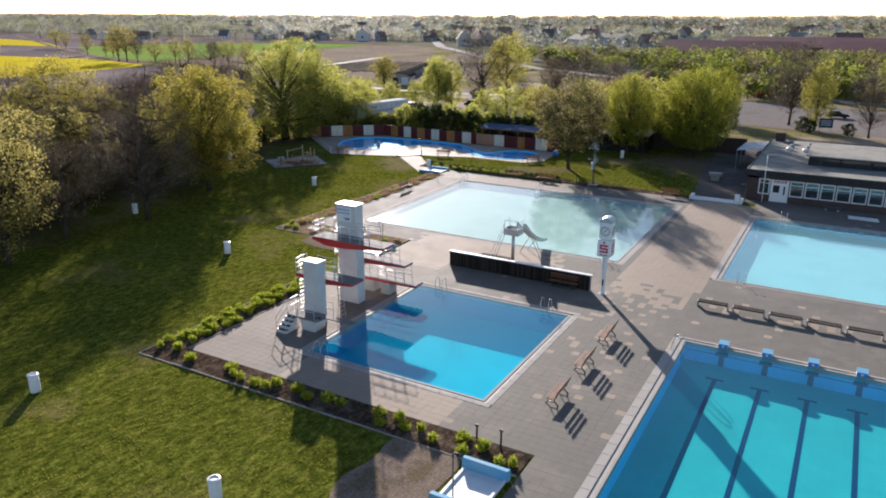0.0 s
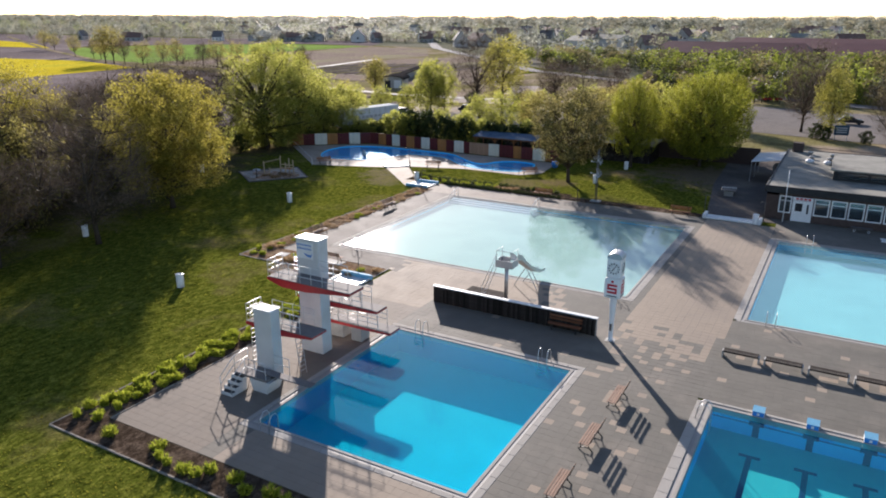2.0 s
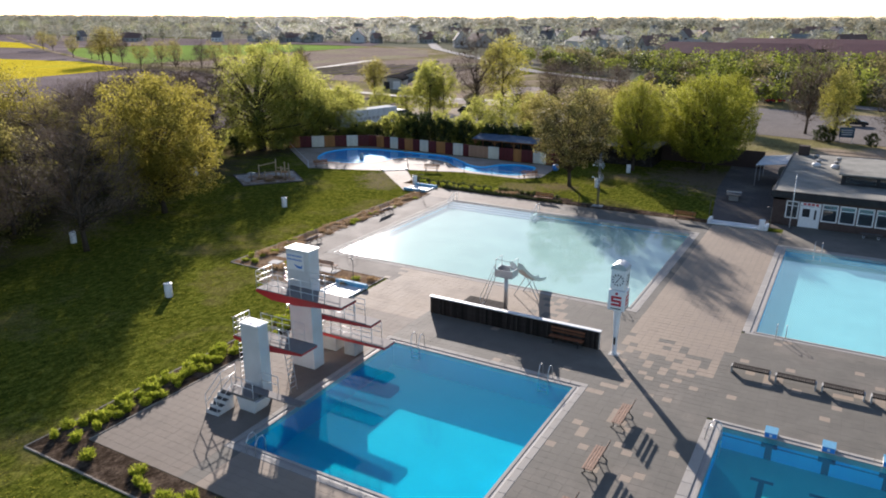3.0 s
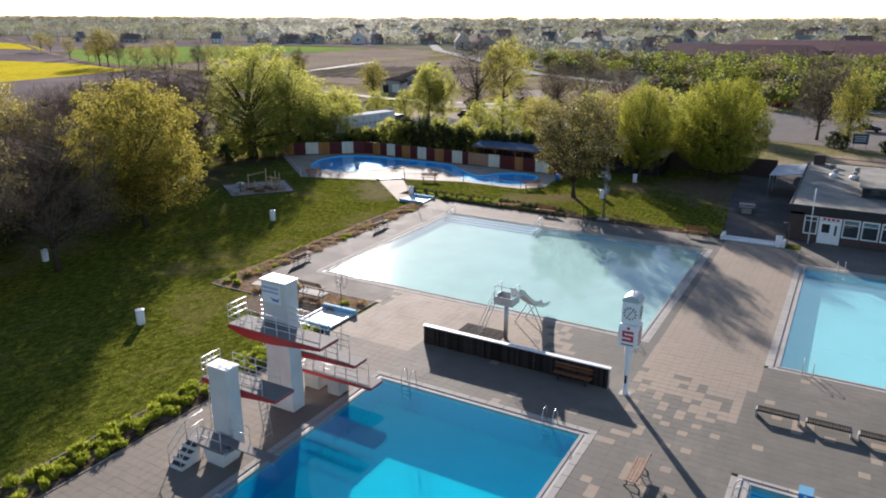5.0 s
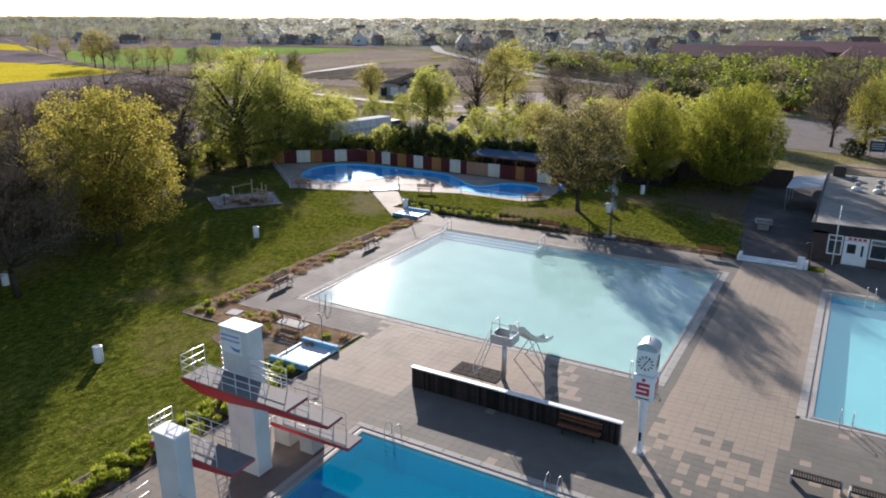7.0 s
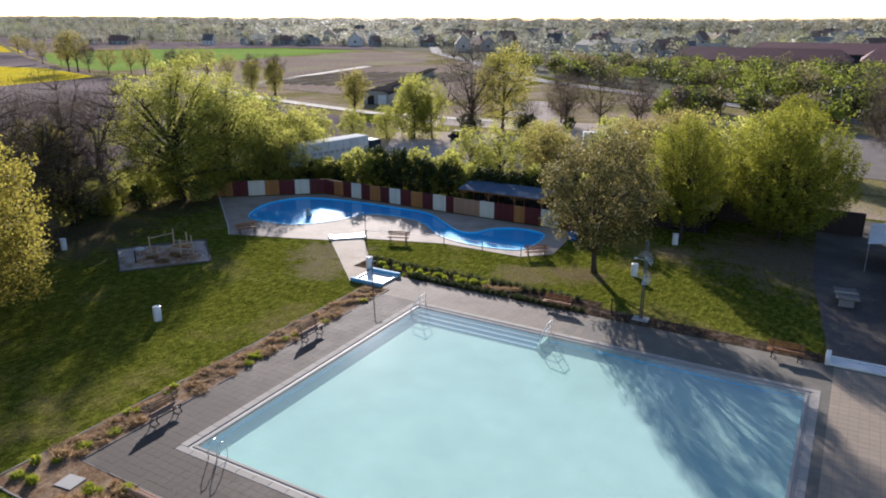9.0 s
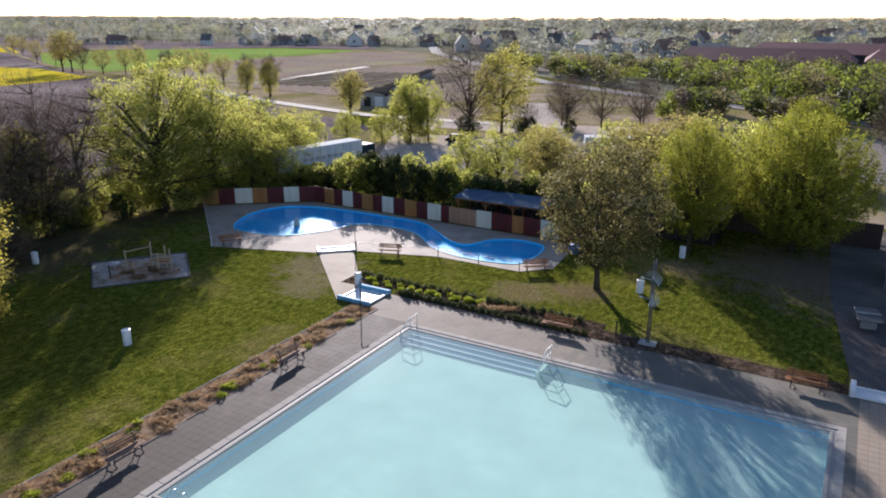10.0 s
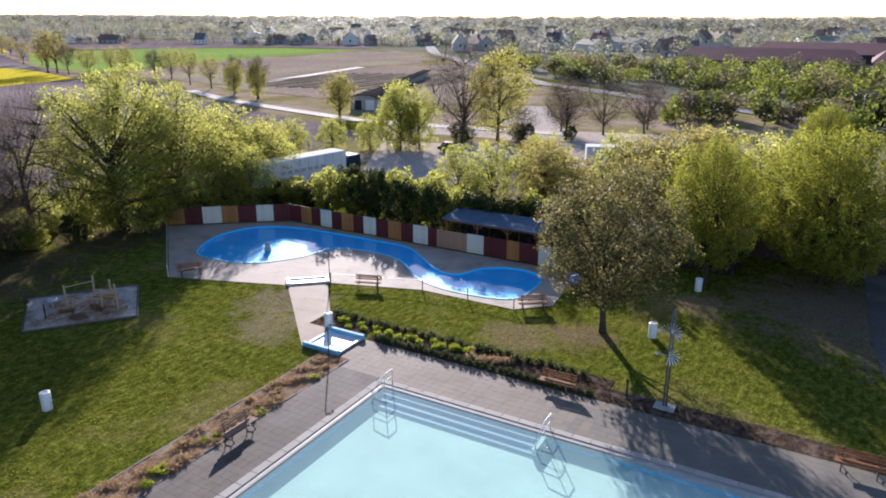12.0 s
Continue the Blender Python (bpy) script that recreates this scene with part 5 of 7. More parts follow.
# ---- playground ----
pg = thing("climbing_frame", "weathered wooden climbing frame standing in the sand", "playground", at=pose(-61.4, 73.6, 0, 0, 0, 25))
for x, y, h in ((-2.2, 0.2, 1.7), (-0.2, 0.5, 2.4), (0.6, 0.0, 1.6), (0.9, 0.9, 2.0), (1.6, 0.3, 1.9), (-1.4, -0.4, 1.0)):
    part("post", Geo().tube([(x, y, -0.1), (x + random.uniform(-.1, .1), y, h)], 0.08, 7), PALE_WOOD, pg)
for a, b in (((-2.2, 0.2, 1.55), (-0.2, 0.5, 2.0)), ((-0.2, 0.5, 0.9), (1.6, 0.3, 0.9)), ((0.6, 0, 1.2), (1.6, 0.3, 1.3)), ((-1.4, -0.4, 0.8), (0.6, 0, 0.9)), ((-0.2, 0.5, 1.3), (0.9, 0.9, 1.2))):
    part("beam", Geo().tube([a, b], 0.06, 6), PALE_WOOD, pg)
part("deck", Geo().box(-0.2, 1.4, 0.0, 0.9, 0.8, 0.88), FENCE_ORANGE, pg)
pit = [(-62.1, 68.6), (-57.7, 74.3), (-62.9, 78.5), (-67.5, 72.4)]
edge = thing("sand_pit_border", "low dark timber boards edging the sand pit", "border")
for (x0, y0), (x1, y1) in zip(pit, pit[1:] + pit[:1]):
    part("board", Geo().tube([(x0, y0, 0.03), ((x0 + x1) / 2, (y0 + y1) / 2, 0.05), (x1, y1, 0.03)], 0.07, 6), GREY_WOOD, edge)
ut = thing("spring_table", "small round mushroom table in the sand", "table", at=pose(-64.2, 72.2, 0))
part("stem", Geo().tube([(0, 0, 0), (0, 0, 0.6)], 0.06, 8), GALV, ut)
part("top", Geo().lathe([(0.5, 0.6), (0.5, 0.66), (0.3, 0.74)], 16), GALV, ut)

# ---- fence behind the wading pool ----
COL = {"r": FENCE_RED, "o": FENCE_ORANGE, "w": FENCE_WHITE, "t": FENCE_TAN}
NAME = {"r": "dark red", "o": "ochre", "w": "cream white", "t": "tan"}


def fence_run(x0, y0, x1, y1, code, widths):
    total = sum(widths)
    L = math.hypot(x1 - x0, y1 - y0)
    ang = math.degrees(math.atan2(y1 - y0, x1 - x0))
    at = 0.0
    for c, w in zip(code, widths):
        w2 = w / total * L
        f = thing("fence_panel", NAME[c] + " boarded fence panel behind the wading pool", "fence", "fence panels", pose(x0 + (x1 - x0) * (at + w2 / 2) / L, y0 + (y1 - y0) * (at + w2 / 2) / L, 0, 0, 0, ang))
        h = 1.78 if c != "t" else 1.72
        lift = 0.02 if c in "wo" else 0.0
        nb = max(3, round(w2 / 0.22))
        bd = Geo().box(-w2 / nb / 2 + 0.004, w2 / nb / 2 - 0.004, -0.025 - lift, 0.0, 0.04, h, 0.004).mesh("board", COL[c])
        for i in range(nb):
            b = new("board", bd)
            b.matrix_basis = pose(-w2 / 2 + (i + 0.5) * w2 / nb, 0, random.uniform(-0.01, 0.01))
            b.parent = f
        part("rail", Geo().box(-w2 / 2, w2 / 2, 0.0, 0.05, 0.35, 0.45).box(-w2 / 2, w2 / 2, 0.0, 0.05, 1.35, 1.45), DARK_WOOD, f)
        part("post", Geo().box(-w2 / 2 - 0.05, -w2 / 2 + 0.05, 0.05, 0.15, 0, 1.8), DARK_WOOD, f)
        at += w2


fence_run(-74.8, 91.5, -65.2, 99.1, "orworwr", [50, 52, 56, 48, 54, 50, 50])
fence_run(-65.2, 99.1, -33.6, 98.95, "rorwrorwrorwrtwrorwr", [46, 40, 36, 42, 38, 42, 38, 44, 43, 44, 41, 48, 29, 95, 50, 68, 36, 54, 56, 60])
# low posts with a rail on the near side of the wading pool
wf = thing("post_rail", "low rail on thin dark posts round the wading paving", "fence")
line = [(-50.2, 86.7), (-46.5, 87.9), (-43.0, 89.0), (-39.0, 89.0), (-35.2, 89.0), (-33.1, 91.0)]
for (xa, ya), (xb, yb) in zip(line, line[1:]):
    part("rail", Geo().tube([(xa, ya, 0.75), (xb, yb, 0.75)], 0.018, 5), GALV, wf)
    part("post", Geo().tube([(xa, ya, 0), (xa, ya, 0.85)], 0.04, 6), BLACK, wf)
part("post", Geo().tube([(-62.4, 81.0, 0), (-62.4, 81.0, 1.0)], 0.04, 6), WHITE, wf)
part("rail", Geo().tube([(-62.4, 81.0, 0.9), (-74.5, 91.2, 0.9)], 0.02, 5), WHITE, wf)
lone("spray_figure", Geo().lathe([(0.3, -0.3), (0.32, 0.1), (0.2, 0.3), (0.26, 0.5), (0.08, 0.7)], 10), CONCRETE, "small grey stone water spout in the wading pool", "fountain", at=pose(-60.5, 90.6, 0), smooth=True)
lone("blue_tub", Geo().lathe([(0.35, 0), (0.5, 0.5), (0.42, 0.75), (0.1, 0.85)], 14), BLUE_DEEP, "blue covered tub beside the tree", "tub", at=pose(-33.0, 96.0, 0), smooth=True)

# shelter with a bluish roof behind the fence
sh = thing("shelter", "open wooden shelter with a blue-grey roof", "shelter")
part("roof", Geo().add([(-47.3, 99.6, 2.55), (-37.4, 99.6, 2.55), (-37.4, 102.6, 2.95), (-47.3, 102.6, 2.95), (-47.3, 99.6, 2.63), (-37.4, 99.6, 2.63), (-37.4, 102.6, 3.03), (-47.3, 102.6, 3.03)],
                       [(3, 2, 1, 0), (4, 5, 6, 7), (0, 1, 5, 4), (1, 2, 6, 5), (2, 3, 7, 6), (3, 0, 4, 7)]), surf("shelter_roof", (0.07, 0.11, 0.17), (0.12, 0.17, 0.23), 1.2, 0.9, spec=0.1), sh, "blue-grey sheet roof")
part("beam", Geo().box(-47.2, -37.5, 99.75, 99.87, 2.4, 2.55), ORANGE_WOOD, sh)
for x in (-46.9, -43.8, -40.8, -37.8):
    part("post", Geo().box(x - 0.06, x + 0.06, 99.75, 99.87, 0, 2.4), ORANGE_WOOD, sh)
    part("brace", Geo().tube([(x, 99.8, 1.9), (x + 0.5, 99.8, 2.4)], 0.04, 4).tube([(x, 99.8, 1.9), (x - 0.5, 99.8, 2.4)], 0.04, 4), ORANGE_WOOD, sh)
    part("post", Geo().box(x - 0.06, x + 0.06, 102.3, 102.42, 0, 2.8), ORANGE_WOOD, sh)
part("back_wall", Geo().box(-47.2, -37.5, 102.42, 102.48, 0, 2.6), DARK_WOOD, sh)

# ---- service building ----
house = thing("service_building", "low flat-roofed brick building with a row of white windows", "building")
part("wall", Geo().box(-5.3, -4.15, 82.4, 82.65, 0, 2.75).box(-5.3, 26, 82.4, 82.65, 2.48, 2.75).box(-4.15, -2.85, 82.4, 82.65, 0, 0.75).box(-1.05, 26, 82.4, 82.65, 0, 0.75), BRICK, house, "dark brick wall")
part("wall", Geo().box(-5.3, -5.05, 82.65, 106, 0, 3.2).box(-5.05, 26, 105.75, 106, 0, 3.2).box(25.75, 26, 82.65, 105.75, 0, 3.2), BRICK, house, "dark brick wall")
WIN = [(-4.1, -2.95)] + [(-0.95 + 1.5 * k, 0.42 + 1.5 * k) for k in range(17)]
for k, (a, b) in enumerate(WIN):
    part("brick_pier", Geo().box(b, b + (0.13 if k else 0.08), 82.4, 82.65, 0.75, 2.48), BRICK, house)
    f = 0.11
    w = part("window", Geo().box(a, b, 82.37, 82.46, 0.75, 0.75 + f, 0.006).box(a, b, 82.37, 82.46, 2.48 - f, 2.48, 0.006).box(a, a + f, 82.37, 82.46, 0.75 + f, 2.48 - f, 0.006).box(b - f, b, 82.37, 82.46, 0.75 + f, 2.48 - f, 0.006).box(a + f, b - f, 82.39, 82.45, 1.97, 2.03), WHITE, house, "white window frame")
    part("pane", Geo().box(a + f, b - f, 82.41, 82.42, 0.75 + f, 1.97), GLASS, w)
    part("pane", Geo().box(a + f, b - f, 82.41, 82.42, 2.03, 2.48 - f), GLASS, w)
for a in ((-1.05, -0.95), (-4.15, -4.1)):
    part("brick_pier", Geo().box(*a, 82.4, 82.65, 0.75, 2.48), BRICK, house)
door = part("door", Geo().box(-2.8, -1.12, 82.36, 82.42, 0.02, 2.1, 0.01), PLASTIC_WHITE, house, "white door with a window")
for a in ((-2.87, -2.8), (-1.12, -1.05)):
    part("door_frame", Geo().box(*a, 82.35, 82.5, 0, 2.48), WHITE, door)
part("door_window", Geo().box(-2.6, -1.95, 82.345, 82.36, 1.05, 1.85), DARK_ROOM, door)
part("door_slot", Geo().box(-1.55, -1.38, 82.345, 82.36, 0.85, 1.8), DARK_ROOM, door)
sign = part("door_sign", Geo().box(-2.8, -1.12, 82.36, 82.4, 2.14, 2.46), PLASTIC_WHITE, house, "white sign with red marks")
for k in range(4):
    part("sign_mark", Geo().box(-2.6 + 0.36 * k, -2.34 + 0.36 * k, 82.35, 82.36, 2.2, 2.4), RED_SIGN, sign)
part("interior", Geo().box(-5.0, 25.7, 86.0, 86.1, 0, 2.7).box(-5.0, 25.7, 82.7, 86.0, -0.02, 0.02), DARK_ROOM, house)
part("fascia", Geo().box(-5.5, 26.2, 82.1, 82.3, 2.75, 3.42, 0.01).box(-5.5, -5.3, 82.3, 106.2, 2.9, 3.42, 0.01).box(-5.3, 26.2, 106.0, 106.2, 2.9, 3.42, 0.01), FASCIA, house, "dark roof fascia")
part("soffit", Geo().box(-5.3, 26, 82.3, 82.7, 2.75, 2.8), FASCIA, house)
part("roof", Geo().box(-5.3, 26.2, 82.3, 106.0, 3.2, 3.36), ROOF_FELT, house, "grey felt roof")
part("clerestory", Geo().box(0.2, 26, 88.3, 98.0, 3.36, 4.35), FASCIA, house, "raised roof part")
part("clerestory_roof", Geo().box(-0.1, 26.2, 88.0, 98.3, 4.35, 4.5, 0.01), ROOF_FELT, house, "grey felt roof")
for k in range(8):
    part("clerestory_pane", Geo().box(0.6 + 3.0 * k, 3.3 + 3.0 * k, 88.27, 88.3, 3.6, 4.2), GLASS, house)
part("chimney", Geo().box(-4.9, -3.7, 104.3, 105.3, 3.36, 4.5, 0.02), BRICK, house)
for k in range(14):
    x, y = -2.5 + 2.1 * (k % 7) + random.uniform(-.4, .4), 99.6 + 3.3 * (k // 7) + random.uniform(-.4, .4)
    d = part("roof_vent", Geo().lathe([(0.22, 3.36), (0.22, 3.55), (0.36, 3.6), (0.31, 3.7), (0.14, 3.77)], 12, (x, y)), CONCRETE, house, "pale roof dome", True)
for k in range(3):
    part("roof_vent", Geo().lathe([(0.4, 3.36), (0.5, 3.5), (0.4, 3.7), (0.15, 3.8)], 12, (-2.5 + 1.9 * k, 97.5 - 0.2 * k)), PLASTIC_WHITE, house, "pale roof dome", True)
lone("flag_pole", Geo().tube([(0, 0, 0), (0, 0, 2.5), (0, 0, 5.2)], [0.05, 0.045, 0.03], 8), WHITE, "thin white flag pole before the building", "pole", at=pose(-3.5, 81.7, 0), smooth=True)
lone("satellite_dish", Geo().lathe([(0.02, 0), (0.3, 0.05), (0.55, 0.18), (0.7, 0.36), (0.68, 0.37), (0.5, 0.2), (0.02, 0.04)], 16), ROOF_FELT, "grey dish standing at the building's side", "dish", at=pose(-5.9, 98.0, 2.2, 70, 0, 30), smooth=True)
can = thing("awning", "white sheet awning on thin posts beside the building", "awning")
part("sheet", Geo().add([(-9.0, 99.4, 2.5), (-5.6, 99.6, 2.9), (-5.6, 106.5, 2.9), (-8.8, 106.5, 2.5), (-9.0, 99.4, 2.55), (-5.6, 99.6, 2.95), (-5.6, 106.5, 2.95), (-8.8, 106.5, 2.55)],
                        [(3, 2, 1, 0), (4, 5, 6, 7), (0, 1, 5, 4), (1, 2, 6, 5), (2, 3, 7, 6), (3, 0, 4, 7)]), TARP, can)
for x, y in ((-8.9, 99.5), (-8.7, 106.3), (-8.8, 103.0)):
    part("post", Geo().tube([(x, y, 0), (x, y, 2.5)], 0.04, 6), GALV, can)
rack = thing("bench_table", "low dark trolley bench before the windows", "bench", at=pose(3.4, 81.2, 0))
part("top", Geo().box(-0.9, 0.9, -0.25, 0.25, 0.38, 0.44, 0.01), GREY_WOOD, rack)
for x in (-0.6, 0.6):
    part("wheel", Geo().tube([(x, -0.2, 0.12), (x, 0.2, 0.12)], 0.12, 10), GALV, rack)
    part("leg", Geo().box(x - 0.03, x + 0.03, -0.2, 0.2, 0.12, 0.38), BLACK_IRON, rack)
lr = thing("lane_rope_pile", "pale coiled lane ropes lying on the paving", "lane rope", at=pose(6.3, 79.0, 0))
for k in range(5):
    part("rope", Geo().tube([(-1.3 + 0.08 * math.sin(1.7 * j + k) + 0.22 * j, -0.5 + 0.25 * k + 0.09 * math.sin(2.2 * j), 0.06) for j in range(13)], 0.055, 6), PLASTIC_WHITE, lr, "", True)

# low walls and roofs behind the trees
setting("wall_back", Geo().box(-26, -9.2, 111.0, 111.3, -0.03, 2.3), BRICK, "low brick wall behind the trees", "wall")
pav = thing("pavilion", "low dark pavilion with a grey roof behind the trees", "building")
part("wall", Geo().box(-35.6, -22.5, 104.6, 109.8, -0.03, 2.5), DARK_WOOD, pav, "dark boarded wall")
part("roof", Geo().box(-36.2, -22.0, 104.0, 110.3, 2.5, 2.68, 0.02), ROOF_FELT, pav, "grey flat roof")


# ---- trees and shrubs ----
def bend(a, b, lift, k=4):
    """Points of a curved limb from a to b."""
    a, b = Vector(a), Vector(b)
    c = (a + b) / 2 + Vector((0, 0, lift))
    return [a * (1 - t) ** 2 + c * 2 * t * (1 - t) + b * t * t for t in [i / k for i in range(k + 1)]]


def crown_points(rng, n, rx, z0, z1, form, seed, lumpy=0.3, core=0.3):
    """Clump centres in an uneven dome, thicker towards its outside."""
    out = []
    while len(out) < n:
        d = rng.normal(size=3)
        d /= np.linalg.norm(d)
        lump = 0.85 + lumpy * noise.noise(Vector(d * 1.9) + Vector((seed * 3.1, seed, 0))) + 0.5 * lumpy * noise.noise(Vector(d * 4.5) + Vector((seed, 1.7, seed)))
        p = d * rng.uniform(0.02, 1.0) ** core * lump
        z = (p[2] + 1) / 2
        if form == "vase":
            wide = 0.42 + 0.75 * math.sin(min(1.0, z * 1.25) * math.pi * 0.5) if z < 0.75 else 1.1
        elif form == "egg":
            wide = 1.0 - 0.35 * max(0.0, z - 0.5) - 0.35 * max(0.0, 0.35 - z)
        else:
            wide = 1.0
        out.append((p[0] * wide, p[1] * wide, p[2]))
    out = np.array(out)
    out[:, :2] *= rx / np.quantile(np.linalg.norm(out[:, :2], axis=1), 0.97)
    lo, hi = np.quantile(out[:, 2], 0.02), np.quantile(out[:, 2], 0.99)
    out[:, 2] = z0 + (z1 - z0) * np.clip((out[:, 2] - lo) / (hi - lo), -0.02, 1.03)
    return out


def tuft_of(rng, n):
    """Offsets inside a ball, for the leaves of one clump."""
    d = rng.normal(size=(n, 3))
    return d / np.linalg.norm(d, axis=1)[:, None] * rng.uniform(0, 1, n)[:, None] ** 0.45 * 1.75


def make_tree(label, h, rx, clear, seed, clumps, leaves, leaf, leaf_m, form="round", spread=0.55, limbs=9, bare=False, trunk_r=None, bark=BARK, slim=0.6, streak=0.0):
    rng = np.random.default_rng(seed)
    t = thing("tree", label, "tree", "trees round the pools")
    tr = trunk_r or h * 0.018
    g = Geo()
    z0 = h * clear
    zt = h * (0.62 if form != "vase" else 0.4)
    lean = rng.normal(size=2) * 0.02 * h
    stem = [Vector((lean[0] * q, lean[1] * q, -0.1 + zt * q)) for q in (0, 0.15, 0.4, 0.7, 1.0)]
    g.tube(stem, [tr * 1.35, tr, tr * 0.85, tr * 0.65, tr * 0.4], 8)
    pts = crown_points(rng, clumps, rx, z0, h, form, seed, 0.12 if streak else 0.32)
    nodes_ = [(p, tr * 0.4) for p in stem[2:]]
    order = np.argsort(-np.linalg.norm(pts - np.array([0, 0, (z0 + h) / 2]), axis=1))
    heads = order[:: max(1, len(order) // (limbs * 2))][:limbs]
    for k in heads:
        b = Vector(pts[k])
        s = min(0.95, max(0.25, (b.z - z0) / (h - z0) * 0.6 + 0.2))
        a = stem[0].lerp(stem[-1], s) if form != "vase" else stem[0].lerp(stem[-1], rng.uniform(0.45, 1.0))
        line = bend(a, a.lerp(b, 0.92), h * rng.uniform(-0.02, 0.05), 5)
        r0 = tr * rng.uniform(0.35, 0.55)
        g.tube(line, [r0, r0 * 0.8, r0 * 0.6, r0 * 0.45, r0 * 0.3, r0 * 0.15], 6 if clumps > 500 else 4)
        nodes_ += [(p, r0 * 0.5) for p in line[1:]]
    npos = np.array([tuple(p) for p, _ in nodes_])
    for p in pts[::max(1, clumps // 130)]:
        d = np.linalg.norm(npos - p, axis=1) + np.maximum(0, npos[:, 2] - p[2] + 0.3) * 1.5
        a, r0 = nodes_[int(np.argmin(d))]
        if streak:
            a, r0 = stem[0].lerp(stem[-1], rng.uniform(0.3, 0.9)), 0.05
        g.tube([a, p], [max(0.025, min(r0, 0.06)), 0.014], 3)
    part("trunk", g, bark, t, "", True)
    n = clumps * leaves
    c = np.repeat(pts, leaves, axis=0) + tuft_of(rng, n) * spread * np.array([1.05, 1.05, 0.8])
    if streak:
        # leaves strung along steep shoots that lean outward
        d = pts - np.array([0, 0, z0 + (h - z0) * 0.2])
        d[:, 2] *= 0.4
        d = np.repeat(d / np.linalg.norm(d, axis=1)[:, None] * 0.35 + np.array([0, 0, 0.9]), leaves, axis=0)
        c = np.repeat(pts, leaves, axis=0) + rng.normal(size=(n, 3)) * spread * 0.22 + d * rng.uniform(-1.6, 0.35, n)[:, None] * streak
        c[:, 2] = np.maximum(c[:, 2], z0 * 0.7)
    if bare:
        d = np.repeat(pts - np.array([0, 0, z0]), leaves, axis=0)
        d = d / np.linalg.norm(d, axis=1)[:, None] + rng.normal(size=(n, 3)) * 0.45
        d /= np.linalg.norm(d, axis=1)[:, None]
        ax = d * leaf * rng.uniform(0.5, 1.3, n)[:, None]
        ay = np.cross(d, rng.normal(size=(n, 3)))
        ay = ay / np.linalg.norm(ay, axis=1)[:, None] * 0.012
        cloud("twig_crown", c, ax, ay, leaf_m, t)
    else:
        ax, ay = axes(rng, n, leaf, slim, 0.2)
        cloud("crown", c, ax, ay, leaf_m, t)
    return t


def put(t, x, y, turn=0.0, s=1.0, sz=None):
    t.matrix_basis = pose(x, y, -0.03, 0, 0, turn) @ Matrix.Diagonal((s, s, sz or s, 1))
    return t


def again(t, x, y, turn, s=1.0, sz=None):
    if x < -82.5 and 58 < y < 106 and t in (olive, fresh, bare):
        return None   # the belt is thin: open field lies behind it
    o = copy_thing(t, Matrix())
    return put(o, x, y, turn, s, sz)


# the large trees round the lawn
put(make_tree("broad yellow-green maple in young leaf on the lawn", 13.4, 5.9, 0.16, 3, 1150, 44, 0.108, LEAF_YELLOW, spread=0.42, limbs=36), -60.2, 55.3)
put(make_tree("tall fresh green tree behind the playground", 15.2, 7.1, 0.08, 5, 900, 48, 0.122, LEAF_FRESH, spread=0.5, limbs=56, trunk_r=0.5), -77.0, 88.0)
put(make_tree("fresh green tree with open crown beside the fence", 13.2, 5.0, 0.1, 7, 480, 46, 0.115, LEAF_FRESH, spread=0.48, limbs=36, trunk_r=0.34), -75.8, 94.4)
put(make_tree("yellow-green tree in thin young leaf at the lawn edge", 14.2, 5.8, 0.15, 9, 900, 34, 0.106, LEAF_YELLOW, spread=0.45, limbs=28), -76.0, 48.0)
thin = put(make_tree("thinly leaved olive tree at the lawn edge", 12.8, 4.8, 0.15, 11, 430, 26, 0.1, LEAF_OLIVE, spread=0.45, limbs=28), -54.2, 28.0)
bare = put(make_tree("bare brown tree with fine twigs", 12.4, 5.2, 0.2, 13, 340, 22, 0.45, TWIG, spread=0.55, limbs=14, bare=True), -55.8, 43.2)
put(make_tree("chestnut with olive young leaves beside the lawn", 11.2, 5.1, 0.27, 15, 420, 62, 0.1, LEAF_CHESTNUT, spread=0.4, limbs=44, trunk_r=0.22), -28.3, 88.3)
hornbeam = put(make_tree("dense lime green hornbeam with upright branches", 11.4, 3.75, 0.2, 17, 1000, 46, 0.072, LEAF_LIME, "egg", spread=0.6, limbs=40, streak=0.5), -24.2, 101.2)
put(make_tree("broad dense lime green hornbeam reaching to the ground", 11.9, 6.3, 0.17, 19, 1600, 52, 0.084, LEAF_LIME, "egg", spread=0.65, limbs=60, streak=0.6), -16.2, 106.6)
fresh = make_tree("middle-sized fresh green tree in the tree belt", 10.0, 4.0, 0.05, 21, 300, 30, 0.135, LEAF_FRESH, spread=0.42, limbs=18)
put(fresh, -81, 105.5)
olive = make_tree("middle-sized olive tree in the tree belt", 10.0, 3.9, 0.06, 23, 280, 28, 0.135, LEAF_OLIVE, spread=0.42, limbs=18)
put(olive, -72.0, 52.0)
yellow = make_tree("golden green tree in thin young leaf", 10.0, 3.5, 0.14, 25, 420, 26, 0.11, LEAF_GOLD, "round", spread=0.42, limbs=20)
put(yellow, -68.5, 155.5, 0, 1.55, 1.5)
wide_bare = make_tree("bare spreading tree without leaves", 10.0, 4.3, 0.18, 27, 340, 14, 0.55, TWIG, "vase", spread=0.6, limbs=22, bare=True)
put(wide_bare, -72.2, 149.5, 0, 1.5, 1.62)
street = make_tree("roadside tree with a round young crown on a clear trunk", 10.0, 3.5, 0.34, 29, 200, 14, 0.14, LEAF_OLIVE, spread=0.55, limbs=14)
put(street, -300, 224, 0, 0.8)
